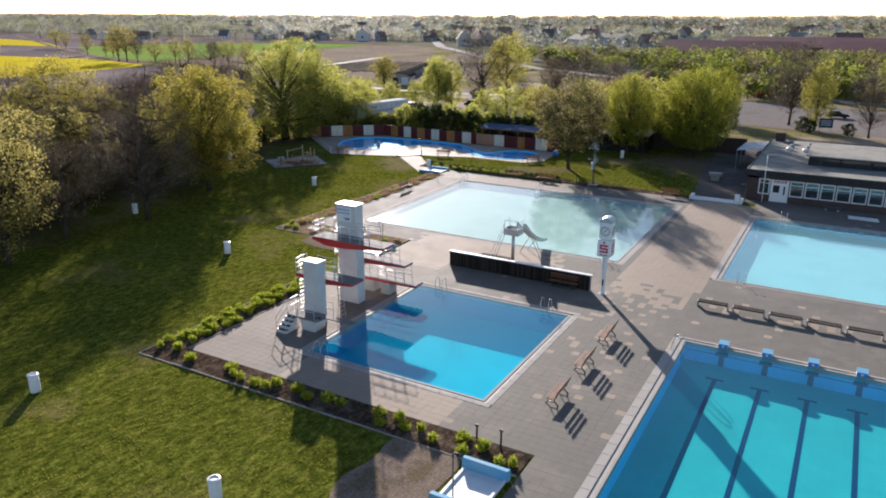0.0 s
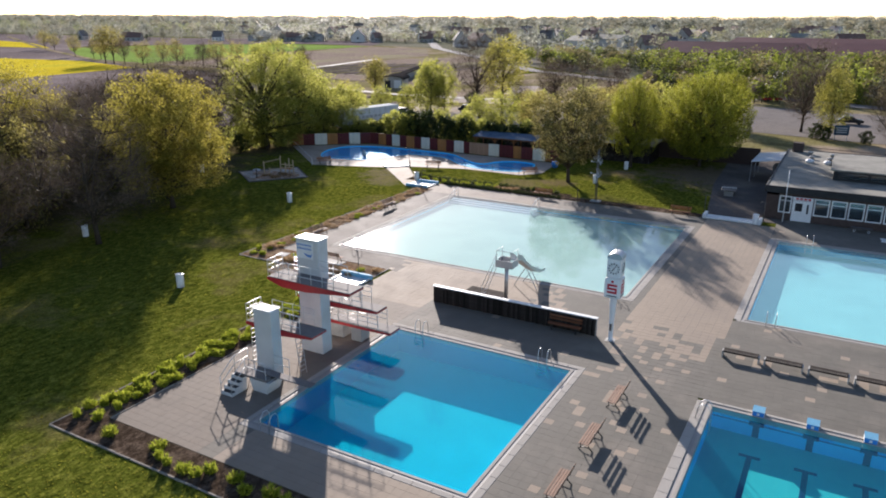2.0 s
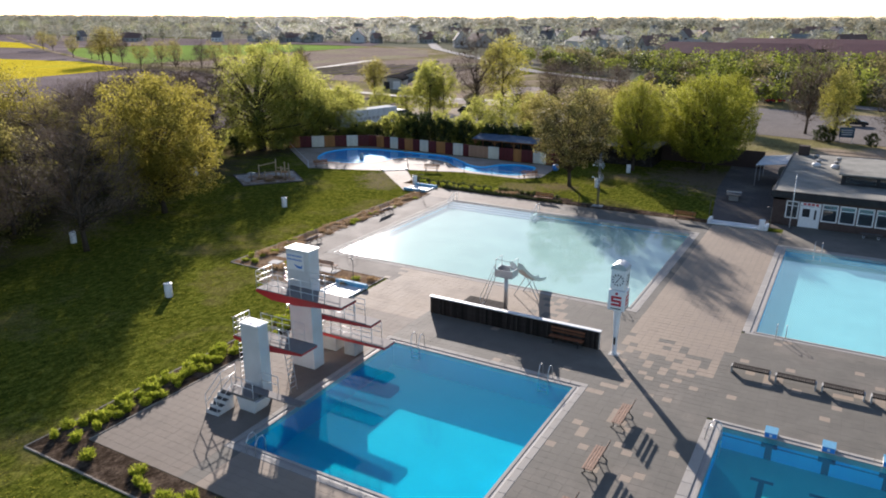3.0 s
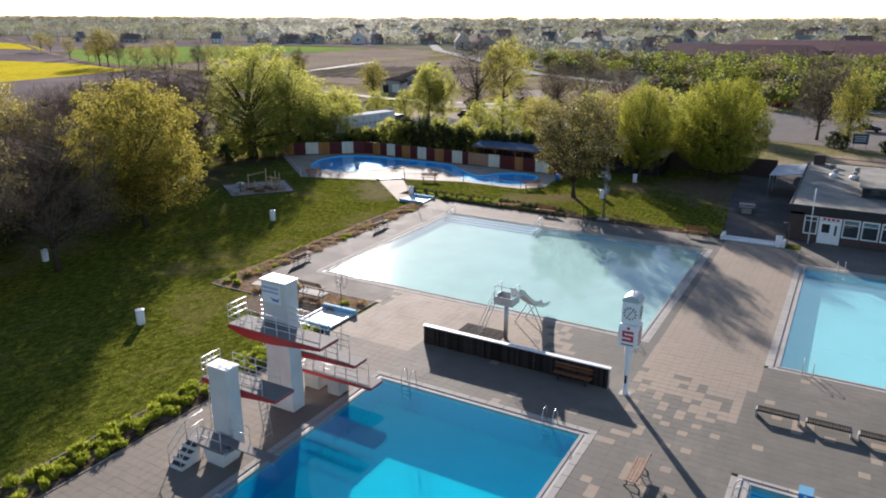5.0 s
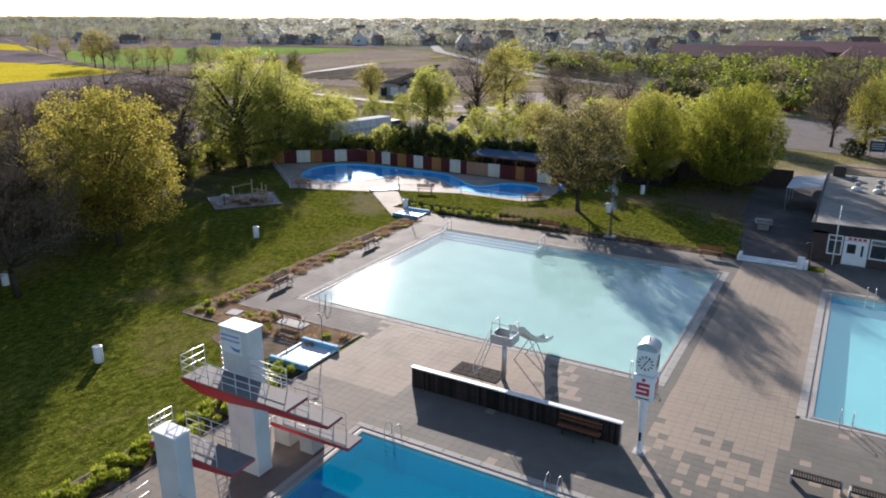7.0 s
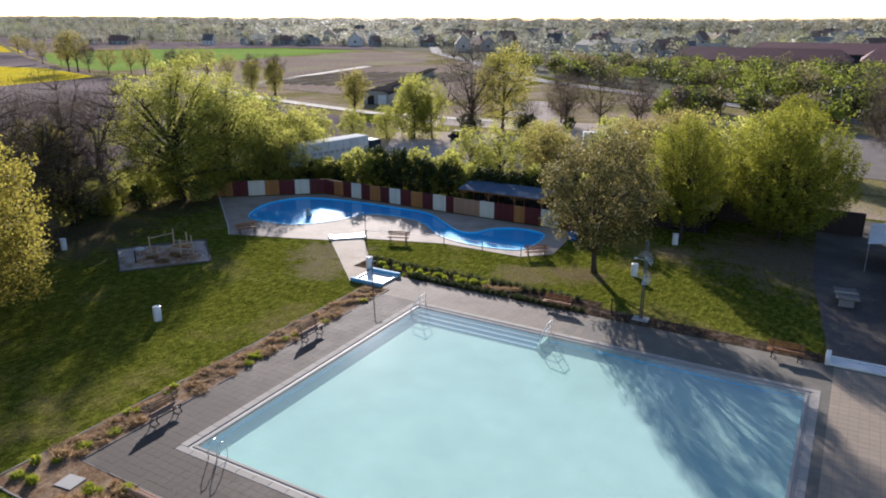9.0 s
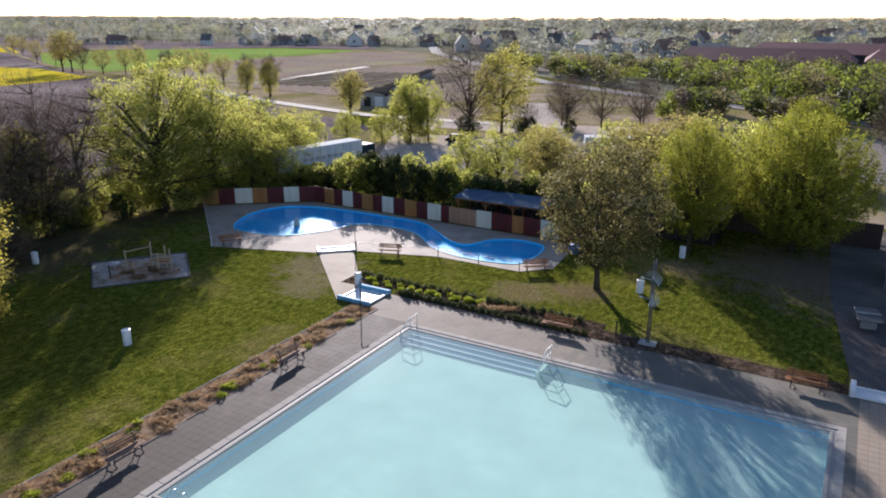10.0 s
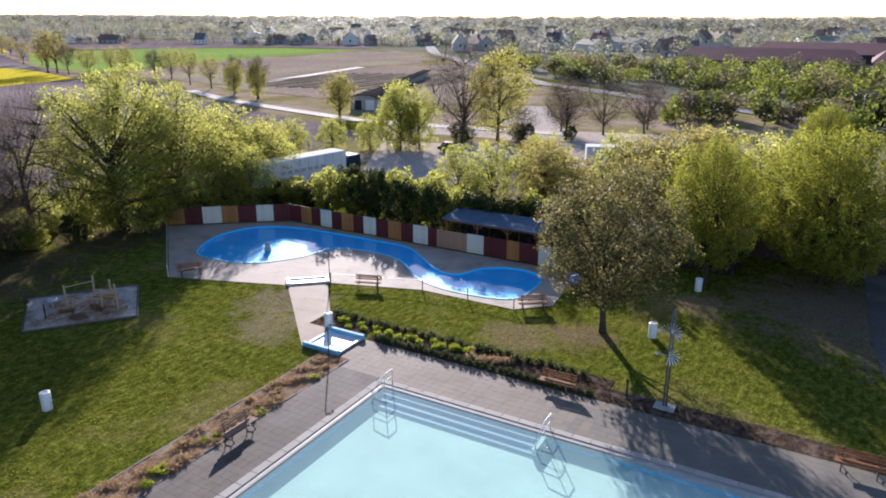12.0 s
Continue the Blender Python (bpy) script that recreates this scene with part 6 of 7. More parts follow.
street_bare = make_tree("roadside tree with bare twigs on a clear trunk", 10.0, 3.0, 0.34, 35, 110, 50, 0.5, TWIG, spread=0.5, limbs=10, bare=True)
put(street_bare, -312, 229, 0, 0.8)
rr0 = random.Random(21)
for x, y, k, s in ((-77, 65, 1, 1.0), (-80, 72, 1, 1.15), (-82, 77.5, 1, 1.12), (-78.5, 75.5, 1, 0.9), (-80.5, 70, 1, 0.95), (-81, 81.5, 1, 1.15), (-79, 65.5, 1, 1.15), (-80, 61, 1, 1.0), (-76, 58, 1, 1.0), (-82, 68, 1, 1.0)):
    again((olive, bare, fresh)[k], x, y, rr0.uniform(0, 360), s, s * rr0.uniform(0.9, 1.1))
for x, y, tr, s, sz in ((-88, 82, 40, 1.1, 1.2), (-92, 74, 80, 1.2, 1.25), (-84, 76, 10, 0.9, 0.95), (-76, 108, 33, 0.9, 0.8), (-82, 108, 75, 1.0, 0.9), (-47.5, 110.5, 75, 0.75, 0.8), (-52.5, 112, 15, 0.65, 0.7), (-88, 97, 15, 1.1, 1.15), (-95, 88, 150, 1.1, 1.1),
                        (-77.5, 139.0, 0, 0.9, 1.05), (-75.2, 141.0, 100, 0.75, 0.95), (-28, 124, 30, 0.9, 0.9), (-21, 121, 75, 1.0, 0.95), (-79.4, 141.3, 20, 0.7, 1.0), (-85.3, 131.9, 60, 0.62, 0.54), (-82.4, 137.7, 190, 0.6, 0.54), (-86.5, 124.3, 33, 0.65, 0.6), (-47, 123, 70, 0.9, 0.7), (-90, 118, 120, 0.7, 0.6)):
    again(fresh, x, y, tr, s, sz)
for x, y, tr, s, sz in ((-66, 43, 0, 0.95, 1.0), (-64, 36, 60, 1.05, 1.1), (-71, 33, 140, 1.1, 1.2), (-80, 57, 200, 1.0, 1.05), (-84, 66, 20, 1.0, 1.0), (-60, 20, 90, 1.1, 1.15), (-67, 22, 10, 1.1, 1.2), (-50.5, 18, 240, 0.95, 1.0), (-74, 62, 300, 0.8, 0.85), (-33, 118, 0, 0.9, 0.85), (-43.5, 114.5, 40, 0.85, 0.8), (-39.5, 112.5, 160, 0.7, 0.7), (-58, 24, 45, 0.9, 1.0), (-72, 12, 45, 1.2, 1.2), (-62, 8, 145, 1.1, 1.2)):
    again(olive, x, y, tr, s, sz)
for x, y, k, s, sz in ((-74.5, 98.8, 1, 0.7, 0.85), (-72.2, 100.8, 1, 0.65, 0.7), (-85, 95, 1, 1.2, 1.3), (-90, 101, 0, 1.2, 1.3), (-86, 104, 1, 1.1, 1.2), (-78, 101, 0, 0.8, 0.95), (-84, 88, 0, 1.1, 1.2),
                       (-29, 113, 1, 0.8, 0.85), (-33.5, 115.5, 0, 0.85, 0.85), (-24.5, 113.5, 1, 0.75, 0.8), (-37, 119.5, 1, 0.8, 0.85), (-29.5, 119, 0, 0.95, 0.95), (-18.5, 114, 0, 0.8, 0.8)):
    again((olive, fresh)[k], x, y, rr0.uniform(0, 360), s, sz)
again(hornbeam, -18.9, 146, 200, 0.95, 0.86)
for x, y, k, s, sz in ((-22.5, 115.5, 1, 0.95, 0.95), (-27.5, 117, 0, 0.95, 1.0), (-16.5, 117.5, 1, 0.9, 0.9), (-31.5, 109.5, 0, 0.8, 0.8)):
    again((olive, fresh)[k], x, y, rr0.uniform(0, 360), s, sz)
for k in range(26):
    x, y = -78 + rr0.uniform(-14, 10), 6 + 3.4 * k + rr0.uniform(-2, 2)
    x -= 8 if y > 60 else 0
    again((olive, bare, fresh, olive, bare)[k % 5], x, y, rr0.uniform(0, 360), rr0.uniform(0.75, 1.1), rr0.uniform(0.7, 1.05))
for x, y, tr, s in ((-69, 47, 30, 0.95), (-72.5, 55, 99, 1.0), (-80, 41, 10, 1.1), (-64, 58, 210, 0.75), (-66, 29, 77, 1.0), (-86, 70, 50, 0.95), (-90, 50, 50, 1.0), (-57, 35, 160, 0.8)):
    again(bare, x, y, tr, s)
for x, y, tr, s, sz in ((-6.6, 147.5, 40, 1.25, 1.5), (6.5, 138, 200, 1.0, 1.1), (-60.3, 166, 0, 1.15, 1.0), (-55.0, 171, 90, 1.1, 0.95), (-63, 171, 40, 0.9, 0.9), (-49, 176, 140, 1.0, 0.85), (14, 150, 70, 1.1, 1.2), (-64, 156, 10, 0.6, 0.6), (-50, 182, 20, 0.8, 0.9)):
    again(wide_bare, x, y, tr, s, sz)
for x, y, tr, s, sz in ((-2.0, 142.2, 20, 0.85, 1.2), (-80, 112, 70, 0.8, 0.8), (-110, 166, 33, 0.75, 0.85), (-148.5, 182, 60, 0.8, 0.9), (-161, 186.5, 10, 0.75, 0.85), (-46, 120, 30, 0.8, 0.7)):
    again(yellow, x, y, tr, s, sz)
for k, (x, y) in enumerate(((-270.6, 208.4), (-274, 207), (-262, 207), (-253, 208.6), (-245, 212), (-236, 211), (-221, 210.5), (-216, 213), (-195, 202), (-180, 196.4), (-164.7, 190.8), (-418, 274), (-400, 268), (-330, 232), (-149.5, 183.5), (-109, 164.3))):
    again((street, street, street_bare, street)[k % 4], x, y, 40 * k, 1.5 if k < 2 else 0.9 + 0.07 * (k % 4), 1.45 if k < 2 else 0.92 + 0.06 * (k % 3))


def make_bush(label, h, r, seed, n, leaf, leaf_m, name="bush", slim=0.6):
    rng = np.random.default_rng(seed)
    b = thing(name, label, "bush", "bushes")
    heads = crown_points(rng, 60, r, h * 0.12, h, "round", seed)
    if h > 1:
        for p in heads[::5]:
            part("stem", Geo().tube(bend((p[0] * 0.1, p[1] * 0.1, 0), p, 0.1, 2), [0.03, 0.02, 0.008], 3), BARK, b)
    c = np.repeat(heads, n, axis=0) + tuft_of(rng, 60 * n) * r * 0.15
    c[:, 2] = np.abs(c[:, 2])
    ax, ay = axes(rng, 60 * n, leaf, slim, 0.2)
    if slim < 0.4:
        # blades that stand up and lean outward
        ax = np.abs(ax) * np.array([0, 0, 1.3]) + ax * np.array([0.6, 0.6, 0]) + (c - np.array([0, 0, h])) * np.array([0.25, 0.25, 0])
    cloud("foliage", c, ax, ay, leaf_m, b)
    return b


hedge = make_bush("dense fresh green hedge shrub behind the fence", 3.6, 2.0, 31, 42, 0.135, LEAF_FRESH)
put(hedge, -53, 104.5)
dark = make_bush("dark evergreen shrub behind the fence", 3.4, 1.8, 33, 38, 0.135, LEAF_DARK)
put(dark, -61, 105)
rr = random.Random(4)
for k in range(30):
    x = -72 + 1.35 * k
    o = again(dark if rr.random() < 0.34 else hedge, x, 104.2 + rr.uniform(-0.6, 1.6), rr.uniform(0, 360), rr.uniform(0.85, 1.1), rr.uniform(1.05, 1.4) * (0.65 if x < -65 else 1.0))
for k in range(26):
    o = again(dark if rr.random() < 0.25 else hedge, -92 + 1.6 * k + rr.uniform(-1, 1) if k < 8 else rr.uniform(-95, -73), rr.uniform(66, 92) if k < 8 else rr.uniform(22, 74), rr.uniform(0, 360), rr.uniform(0.6, 1.0), rr.uniform(0.5, 0.9))
for x, y, s in ((-66, 158, 0.8), (-63.5, 156, 0.9), (-73, 152.5, 0.9), (-75, 153, 0.8), (-58, 162, 0.7), (-4, 141, 0.7), (-2.5, 139.6, 0.6), (3.5, 138, 0.6), (-20, 132, 0.7), (-30, 128, 0.9), (-36, 122, 0.9), (-52, 118, 0.9)):
    again(dark, x, y, rr.uniform(0, 360), s)

# leafy undergrowth at the foot of the tall trees
for k in range(13):
    again(hedge if k % 3 else dark, -75.2 - 0.16 * (96 - 68) * (k / 12) + rr.uniform(-1.6, 1.0), 95.5 - 2.1 * k + rr.uniform(-0.8, 0.8), rr.uniform(0, 360), rr.uniform(0.65, 0.95), rr.uniform(0.55, 0.95))

# brown thicket below the tree belt
thicket = make_tree("brown leafless thicket shrub below the trees", 4.6, 2.3, 0.02, 51, 100, 24, 0.42, TWIG, spread=0.5, limbs=16, bare=True, trunk_r=0.05)
tagged(put(thicket, -71.5, 50), category="bush", group="thicket shrubs")
for k in range(34):
    y = 22 + 1.42 * k
    again(thicket, -73.5 - 0.09 * max(0, y - 40) + rr.uniform(-6, 3.0), y, rr.uniform(0, 360), rr.uniform(0.75, 1.2), rr.uniform(0.7, 1.25))

# low plants in the beds
tuft = make_bush("bright green clump of young perennials in the bed", 0.42, 0.36, 41, 7, 0.13, PERENNIAL, "perennial", 0.22)
put(tuft, -30.3, 26.0)
dry = make_bush("brown withered perennial clump in the bed", 0.36, 0.46, 43, 8, 0.13, DRY_GRASS, "perennial", 0.16)
put(dry, -41.7, 50.0)
ball = make_bush("small dark green box shrub in the bed", 0.5, 0.36, 45, 9, 0.06, LEAF_DARK, "box_shrub")
put(ball, -40.2, 79.6)
for k in range(104):
    again(tuft, -30.4 + rr.uniform(-0.85, 0.8), 24.5 + 0.189 * k + rr.uniform(-0.2, 0.2), rr.uniform(0, 360), rr.uniform(0.5, 1.1), rr.uniform(0.7, 1.15))
for k in range(34):
    if rr.random() < 0.8 or k > 30:
        again(tuft, -30.6 + 0.71 * k + rr.uniform(-0.3, 0.3), 23.45 + rr.uniform(-0.55, 0.55), rr.uniform(0, 360), rr.uniform(0.55, 1.1), rr.uniform(0.8, 1.25))
for k in range(100):
    again(dry if rr.random() < 0.86 else tuft, -41.7 + rr.uniform(-0.85, 0.8), 50.4 + 0.258 * k + rr.uniform(-0.2, 0.2), rr.uniform(0, 360), rr.uniform(0.5, 1.1), rr.uniform(0.3, 0.65))
for k in range(46):
    x, y = rr.uniform(-42.5, -29.9), rr.uniform(47.3, 50.0)
    if abs(x + 39.5) > 0.8 and not (abs(x + 34.7) < 1.4 and y > 48.7):
        again(tuft if x < -40 or rr.random() < 0.4 else dry, x, y, rr.uniform(0, 360), rr.uniform(0.5, 0.95), rr.uniform(0.5, 0.95))
for k in range(27):
    again(ball, -40.6 + 0.55 * k, 79.6 + rr.uniform(-0.08, 0.08), rr.uniform(0, 360), rr.uniform(0.6, 0.9))
    again(ball, -45.5 + 0.7 * k, 81.6 + rr.uniform(-0.1, 0.1), rr.uniform(0, 360), rr.uniform(0.7, 1.0))
for k in range(24):
    again(tuft if k < 19 else dry, -44.6 + 0.55 * k + rr.uniform(-.2, .2), 80.6 + rr.uniform(-0.45, 0.4), rr.uniform(0, 360), rr.uniform(0.6, 1.0), rr.uniform(0.6, 1.0))


for k in range(9):
    again(dry, -61.6 + rr.uniform(-2.2, 1.8), 73.0 + rr.uniform(-1.6, 1.4), rr.uniform(0, 360), rr.uniform(0.5, 0.9), rr.uniform(0.5, 0.9))


# ---- far woods, village, factory, vehicles ----
def woods(name, label, spots, leaf_m, per, leaf, seed, lie=0.3):
    """Many far trees in one: each an uneven crown of leaves on a stem."""
    rng = np.random.default_rng(seed)
    cs, stems = [], Geo()
    for x, y, h, r in spots:
        k = max(5, int(per * r / 4))
        lump = rng.normal(size=(8, 3)) * np.array([1, 1, 0.9])
        lump /= np.linalg.norm(lump, axis=1)[:, None]
        lump *= rng.uniform(0.3, 0.62, 8)[:, None]
        w = rng.normal(size=(k, 3))
        w = lump[rng.integers(0, 8, k)] + w / np.linalg.norm(w, axis=1)[:, None] * rng.uniform(0.5, 1.0, k)[:, None] ** 0.5 * 0.42
        c = np.array([x, y, h * 0.44]) + w * np.array([r, r, h * 0.5])
        c[:, 2] = np.abs(c[:, 2] - 0.3) + 0.3
        cs.append(c)
        stems.tube([(x, y, 0), (x, y, h * 0.4)], [r * 0.03, r * 0.02], 4)
    c = np.concatenate(cs)
    ax, ay = axes(rng, len(c), leaf, 0.7, lie)
    ay[:, 2] *= 1 - lie
    ob = cloud(name, c, ax, ay, leaf_m)
    tagged(ob, label, "trees", kind="stuff")
    tagged(part("far_stems", stems, BARK, ob), kind="stuff")
    return ob


far = random.Random(8)


def spots(n, xr, yr, h, keep=None, wide=(0.34, 0.5)):
    out = []
    while len(out) < n:
        x, y = far.uniform(*xr), far.uniform(*yr)
        if keep is None or keep(x, y):
            hh = far.uniform(*h)
            out.append((x, y, hh, hh * far.uniform(*wide)))
    return out


no_hall = lambda x, y: not (-92 < x < 112 and 336 < y < 480)
right_wood = lambda x, y: y > 262 - 0.68 * (x + 105) + 12 and y > 196 and not (y < 205 and x > -10)
for nm, m, k, sd in (("far_woods", WOOD_FRESH, 150, 1), ("far_woods", WOOD_DARK, 84, 2), ("far_woods", WOOD_OLIVE, 70, 3), ("far_woods", WOOD_TWIG, 30, 4)):
    woods(nm, "mixed spring woodland beyond the car park", spots(k // 4, (-50, 30), (188, 216), (5, 8.5), lambda x, y: y > 190 or x < -40) + spots(k, (-150, 190), (200, 272), (5.5, 13), right_wood, (0.38, 0.6)) + spots(k, (-150, 190), (272, 338), (6, 9.5), right_wood, (0.5, 0.7)), m, 280, 0.41, sd, 0.35)
village = lambda x, y: no_hall(x, y) and not (-560 < x < -235 and y < 480) and not (x < -140 and y < 420) and y > 262 - 0.68 * (x + 105) + 14
# hazed tones; leaves lie flat so light and shade differ less, as through haze
for nm, m, k, sd in (("far_woods", HAZED_PALE, 560, 5), ("far_woods", HAZED_OLIVE, 460, 6), ("far_woods", HAZED_FRESH, 380, 7), ("far_woods", HAZED_DARK, 220, 9)):
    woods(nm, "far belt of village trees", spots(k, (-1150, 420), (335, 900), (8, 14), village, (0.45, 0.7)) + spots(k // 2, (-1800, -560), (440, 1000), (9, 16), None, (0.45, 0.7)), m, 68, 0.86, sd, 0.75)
# towards the horizon the haze is likewise painted into pale, flat-lying leaves
for nm, m, k, sd in (("far_woods", HAZED_PALE, 900, 10), ("far_woods", HAZED_OLIVE, 700, 11), ("far_woods", HAZED_DARK, 250, 12)):
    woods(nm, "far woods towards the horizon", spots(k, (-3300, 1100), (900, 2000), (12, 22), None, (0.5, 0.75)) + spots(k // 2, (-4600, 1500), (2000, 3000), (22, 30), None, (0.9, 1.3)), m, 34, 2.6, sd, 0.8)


def make_house(label, w, d, h, rise, wall_m, roof_m):
    b = thing("house", label, "house", "village houses")
    part("wall", Geo().box(-w / 2, w / 2, -d / 2, d / 2, 0, h).add([(-w / 2, -d / 2, h), (-w / 2, d / 2, h), (-w / 2, 0, h + rise), (w / 2, -d / 2, h), (w / 2, d / 2, h), (w / 2, 0, h + rise)], [(0, 2, 1), (3, 4, 5)]), wall_m, b)
    e = 0.4
    part("roof", Geo().add([(-w / 2 - e, -d / 2 - e, h - 0.3), (w / 2 + e, -d / 2 - e, h - 0.3), (w / 2 + e, 0, h + rise), (-w / 2 - e, 0, h + rise), (w / 2 + e, d / 2 + e, h - 0.3), (-w / 2 - e, d / 2 + e, h - 0.3),
                            (-w / 2 - e, -d / 2 - e, h - 0.1), (w / 2 + e, -d / 2 - e, h - 0.1), (w / 2 + e, 0, h + rise + 0.2), (-w / 2 - e, 0, h + rise + 0.2), (w / 2 + e, d / 2 + e, h - 0.1), (-w / 2 - e, d / 2 + e, h - 0.1)],
                           [(6, 7, 8, 9), (9, 8, 10, 11), (0, 3, 2, 1), (3, 5, 4, 2), (0, 1, 7, 6), (5, 11, 10, 4), (0, 6, 9, 3), (3, 9, 11, 5), (1, 2, 8, 7), (2, 4, 10, 8)]), roof_m, b)
    for x in (-w / 2 + 1.6, 0, w / 2 - 1.6):
        part("window", Geo().box(x - 0.6, x + 0.6, -d / 2 - 0.04, -d / 2 + 0.02, 1.0, 2.2), DARK_ROOM, b)
    for s in (-1, 1):
        part("window", Geo().box(s * w / 2 - 0.04, s * w / 2 + 0.04, -0.6, 0.6, h - 1.6, h - 0.3), DARK_ROOM, b)
    part("chimney", Geo().box(-0.4, 0.4, 0.4, 1.1, h + rise * 0.6, h + rise + 0.9), BRICK, b)
    return b


h1 = make_house("white plastered house with a dark tiled roof", 11, 9, 3.4, 4.6, PLASTER, HAZED_DARK_ROOF)
put(h1, -342, 482, 118, 1.2)
h2 = make_house("grey house with a brown tiled roof", 12, 9, 3.6, 4.2, CONCRETE, HAZED_TILE_ROOF)
put(h2, -300, 520, 10)
h3 = make_house("long pale building with a low roof", 22, 11, 4.2, 2.0, PLASTER, ROOF_FELT)
put(h3, -180, 560, 60)
# garden trees use the same leaf tones paled for haze
for nm, m, k, sd in (("far_woods", HAZED_PALE, 40, 15), ("far_woods", HAZED_OLIVE, 30, 16), ("far_woods", HAZED_DARK, 24, 17)):
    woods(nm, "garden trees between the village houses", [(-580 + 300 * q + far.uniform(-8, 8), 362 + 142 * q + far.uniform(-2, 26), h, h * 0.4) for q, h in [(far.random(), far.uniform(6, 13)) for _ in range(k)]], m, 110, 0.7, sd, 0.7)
for k in range(15):
    q = far.random()
    again((h1, h3, h2, h2)[k % 4], -570 + 285 * q + far.uniform(-4, 4), 366 + 140 * q + far.uniform(0, 22), far.uniform(0, 180), far.uniform(0.6, 1.0), far.uniform(0.7, 1.0))
for k in range(170):
    x, y = far.uniform(-1000, 320), 440 + 460 * far.random() ** 1.7
    if not village(x, y):
        continue
    again((h1, h2, h1, h3, h2)[k % 5], x, y, far.uniform(0, 180), far.uniform(0.9, 1.35), far.uniform(1.0, 1.4))
fc = thing("factory_hall", "long factory hall with a dull red sheet roof beyond the woods", "building")
for x0, y0, w, d in ((-84, 350, 66, 32), (-14, 362, 90, 40), (-66, 430, 160, 46)):
    part("wall", Geo().box(x0, x0 + w, y0, y0 + d, 0, 4.2), BRICK, fc)
    part("roof", Geo().add([(x0 - 1, y0 - 1, 4.1), (x0 + w + 1, y0 - 1, 4.1), (x0 + w - 4, y0 + d / 2, 8.6), (x0 + 4, y0 + d / 2, 8.6), (x0 + w + 1, y0 + d + 1, 4.1), (x0 - 1, y0 + d + 1, 4.1)],
                           [(0, 1, 2, 3), (3, 2, 4, 5), (1, 4, 2), (0, 3, 5), (0, 5, 4, 1)]), FACTORY_RED, fc, "dull red sheet roof")
    for k in range(int(w / 9)):
        part("window", Geo().box(x0 + 2 + 9 * k, x0 + 8 + 9 * k, y0 - 0.05, y0 + 0.05, 2.0, 3.6), DARK_ROOM, fc)
# one long shed with a low curved roof, its gable towards the farm road
hut = thing("farm_shed", "long low grey shed with a dark curved roof", "building", at=pose(-113.2, 178.6, 0, 0, 0, 21))
arch = [(-3.0 * math.cos(radians(a)), 2.3 + 1.0 * math.sin(radians(a))) for a in range(0, 181, 15)]
part("wall", Geo().side_prism([(-3.0, 0)] + arch + [(3.0, 0)], 0, 9), CONCRETE, hut, "grey rendered wall with a rounded gable")
part("roof", Geo().side_prism([(x * 1.12, z - 0.02) for x, z in arch] + [(x * 1.12, z + 0.16) for x, z in reversed(arch)], -0.35, 9.3), MATT_ROOF, hut, "dark felted curved roof")
part("rear_wall", Geo().box(-2.9, -1.7, 9, 94, 0, 2.1), CONCRETE, hut)
part("rear_roof", Geo().box(-3.3, -0.6, 9.3, 94.4, 2.1, 2.4), MATT_ROOF, hut, "dark felted roof of the rear wing")
part("door", Geo().box(-2.0, -0.4, -0.06, 0.02, 0, 2.1), DARK_ROOM, hut)
part("gate", Geo().box(0.6, 2.6, -0.05, 0.02, 0, 2.2), WHITE, hut)
for k in range(26):
    part("post", Geo().box(-0.8, -0.68, 10.5 + 3.2 * k, 10.7 + 3.2 * k, 0, 2.1), GALV, hut)
for k in range(14):
    tagged(part("garden_strip", Geo().box(-183 + 4 * k, -181.6 + 4 * k, 205 + 1.0 * k, 262 + 2 * k, 0.1, 0.3), ROUGH if k % 2 == 0 else HAZED_PLOUGHED), "long low strip of garden plants", "garden strip", "garden strips")


def make_truck():
    t = thing("articulated_lorry", "white curtain-sided trailer with a dark tractor unit", "lorry", at=pose(-74.1, 111.0, 0, 0, 0, 78.5))
    tr = part("trailer", Geo().box(-6.6, 6.6, -1.27, 1.27, 1.15, 3.98, 0.05), TARP, t, "white tarpaulin trailer")
    part("roof_sheet", Geo().box(-6.55, 6.55, -1.22, 1.22, 3.98, 4.02, 0.01), TARP, tr)
    for k in range(10):
        part("strap", Geo().box(-6.0 + 1.3 * k, -5.94 + 1.3 * k, -1.29, -1.27, 1.15, 3.9), GALV, tr)
    for k in range(7):
        part("letter_bar", Geo().box(-3.6 + 1.0 * k, -2.9 + 1.0 * k, -1.285, -1.27, 2.35, 2.75), GALV, tr)
    part("chassis", Geo().box(-6.4, 6.4, -0.5, 0.5, 0.8, 1.15), BLACK, t)
    cab = part("cab", Geo().box(7.0, 9.2, -1.22, 1.22, 0.6, 3.2, 0.15), CAB_DARK, t, "dark tractor cab")
    part("windscreen", Geo().box(9.15, 9.22, -1.0, 1.0, 1.9, 2.8), DARK_ROOM, cab)
    for x in (-5.0, -3.8, -2.6, 6.2, 8.3):
        for y in (-1.1, 1.1):
            part("wheel", Geo().tube([(x, y - 0.15, 0.5), (x, y + 0.15, 0.5)], 0.5, 14), TYRE, t)
    return t


make_truck()
t2 = thing("box_trailer", "pale box trailer standing in the gravel lot", "trailer", at=pose(-43.6, 142.5, 0, 0, 0, 24))
part("box", Geo().box(-4.6, 4.6, -1.25, 1.25, 0.9, 3.3, 0.05), TARP, t2)
part("chassis", Geo().box(-4.4, 4.4, -0.5, 0.5, 0.6, 0.9), BLACK, t2)
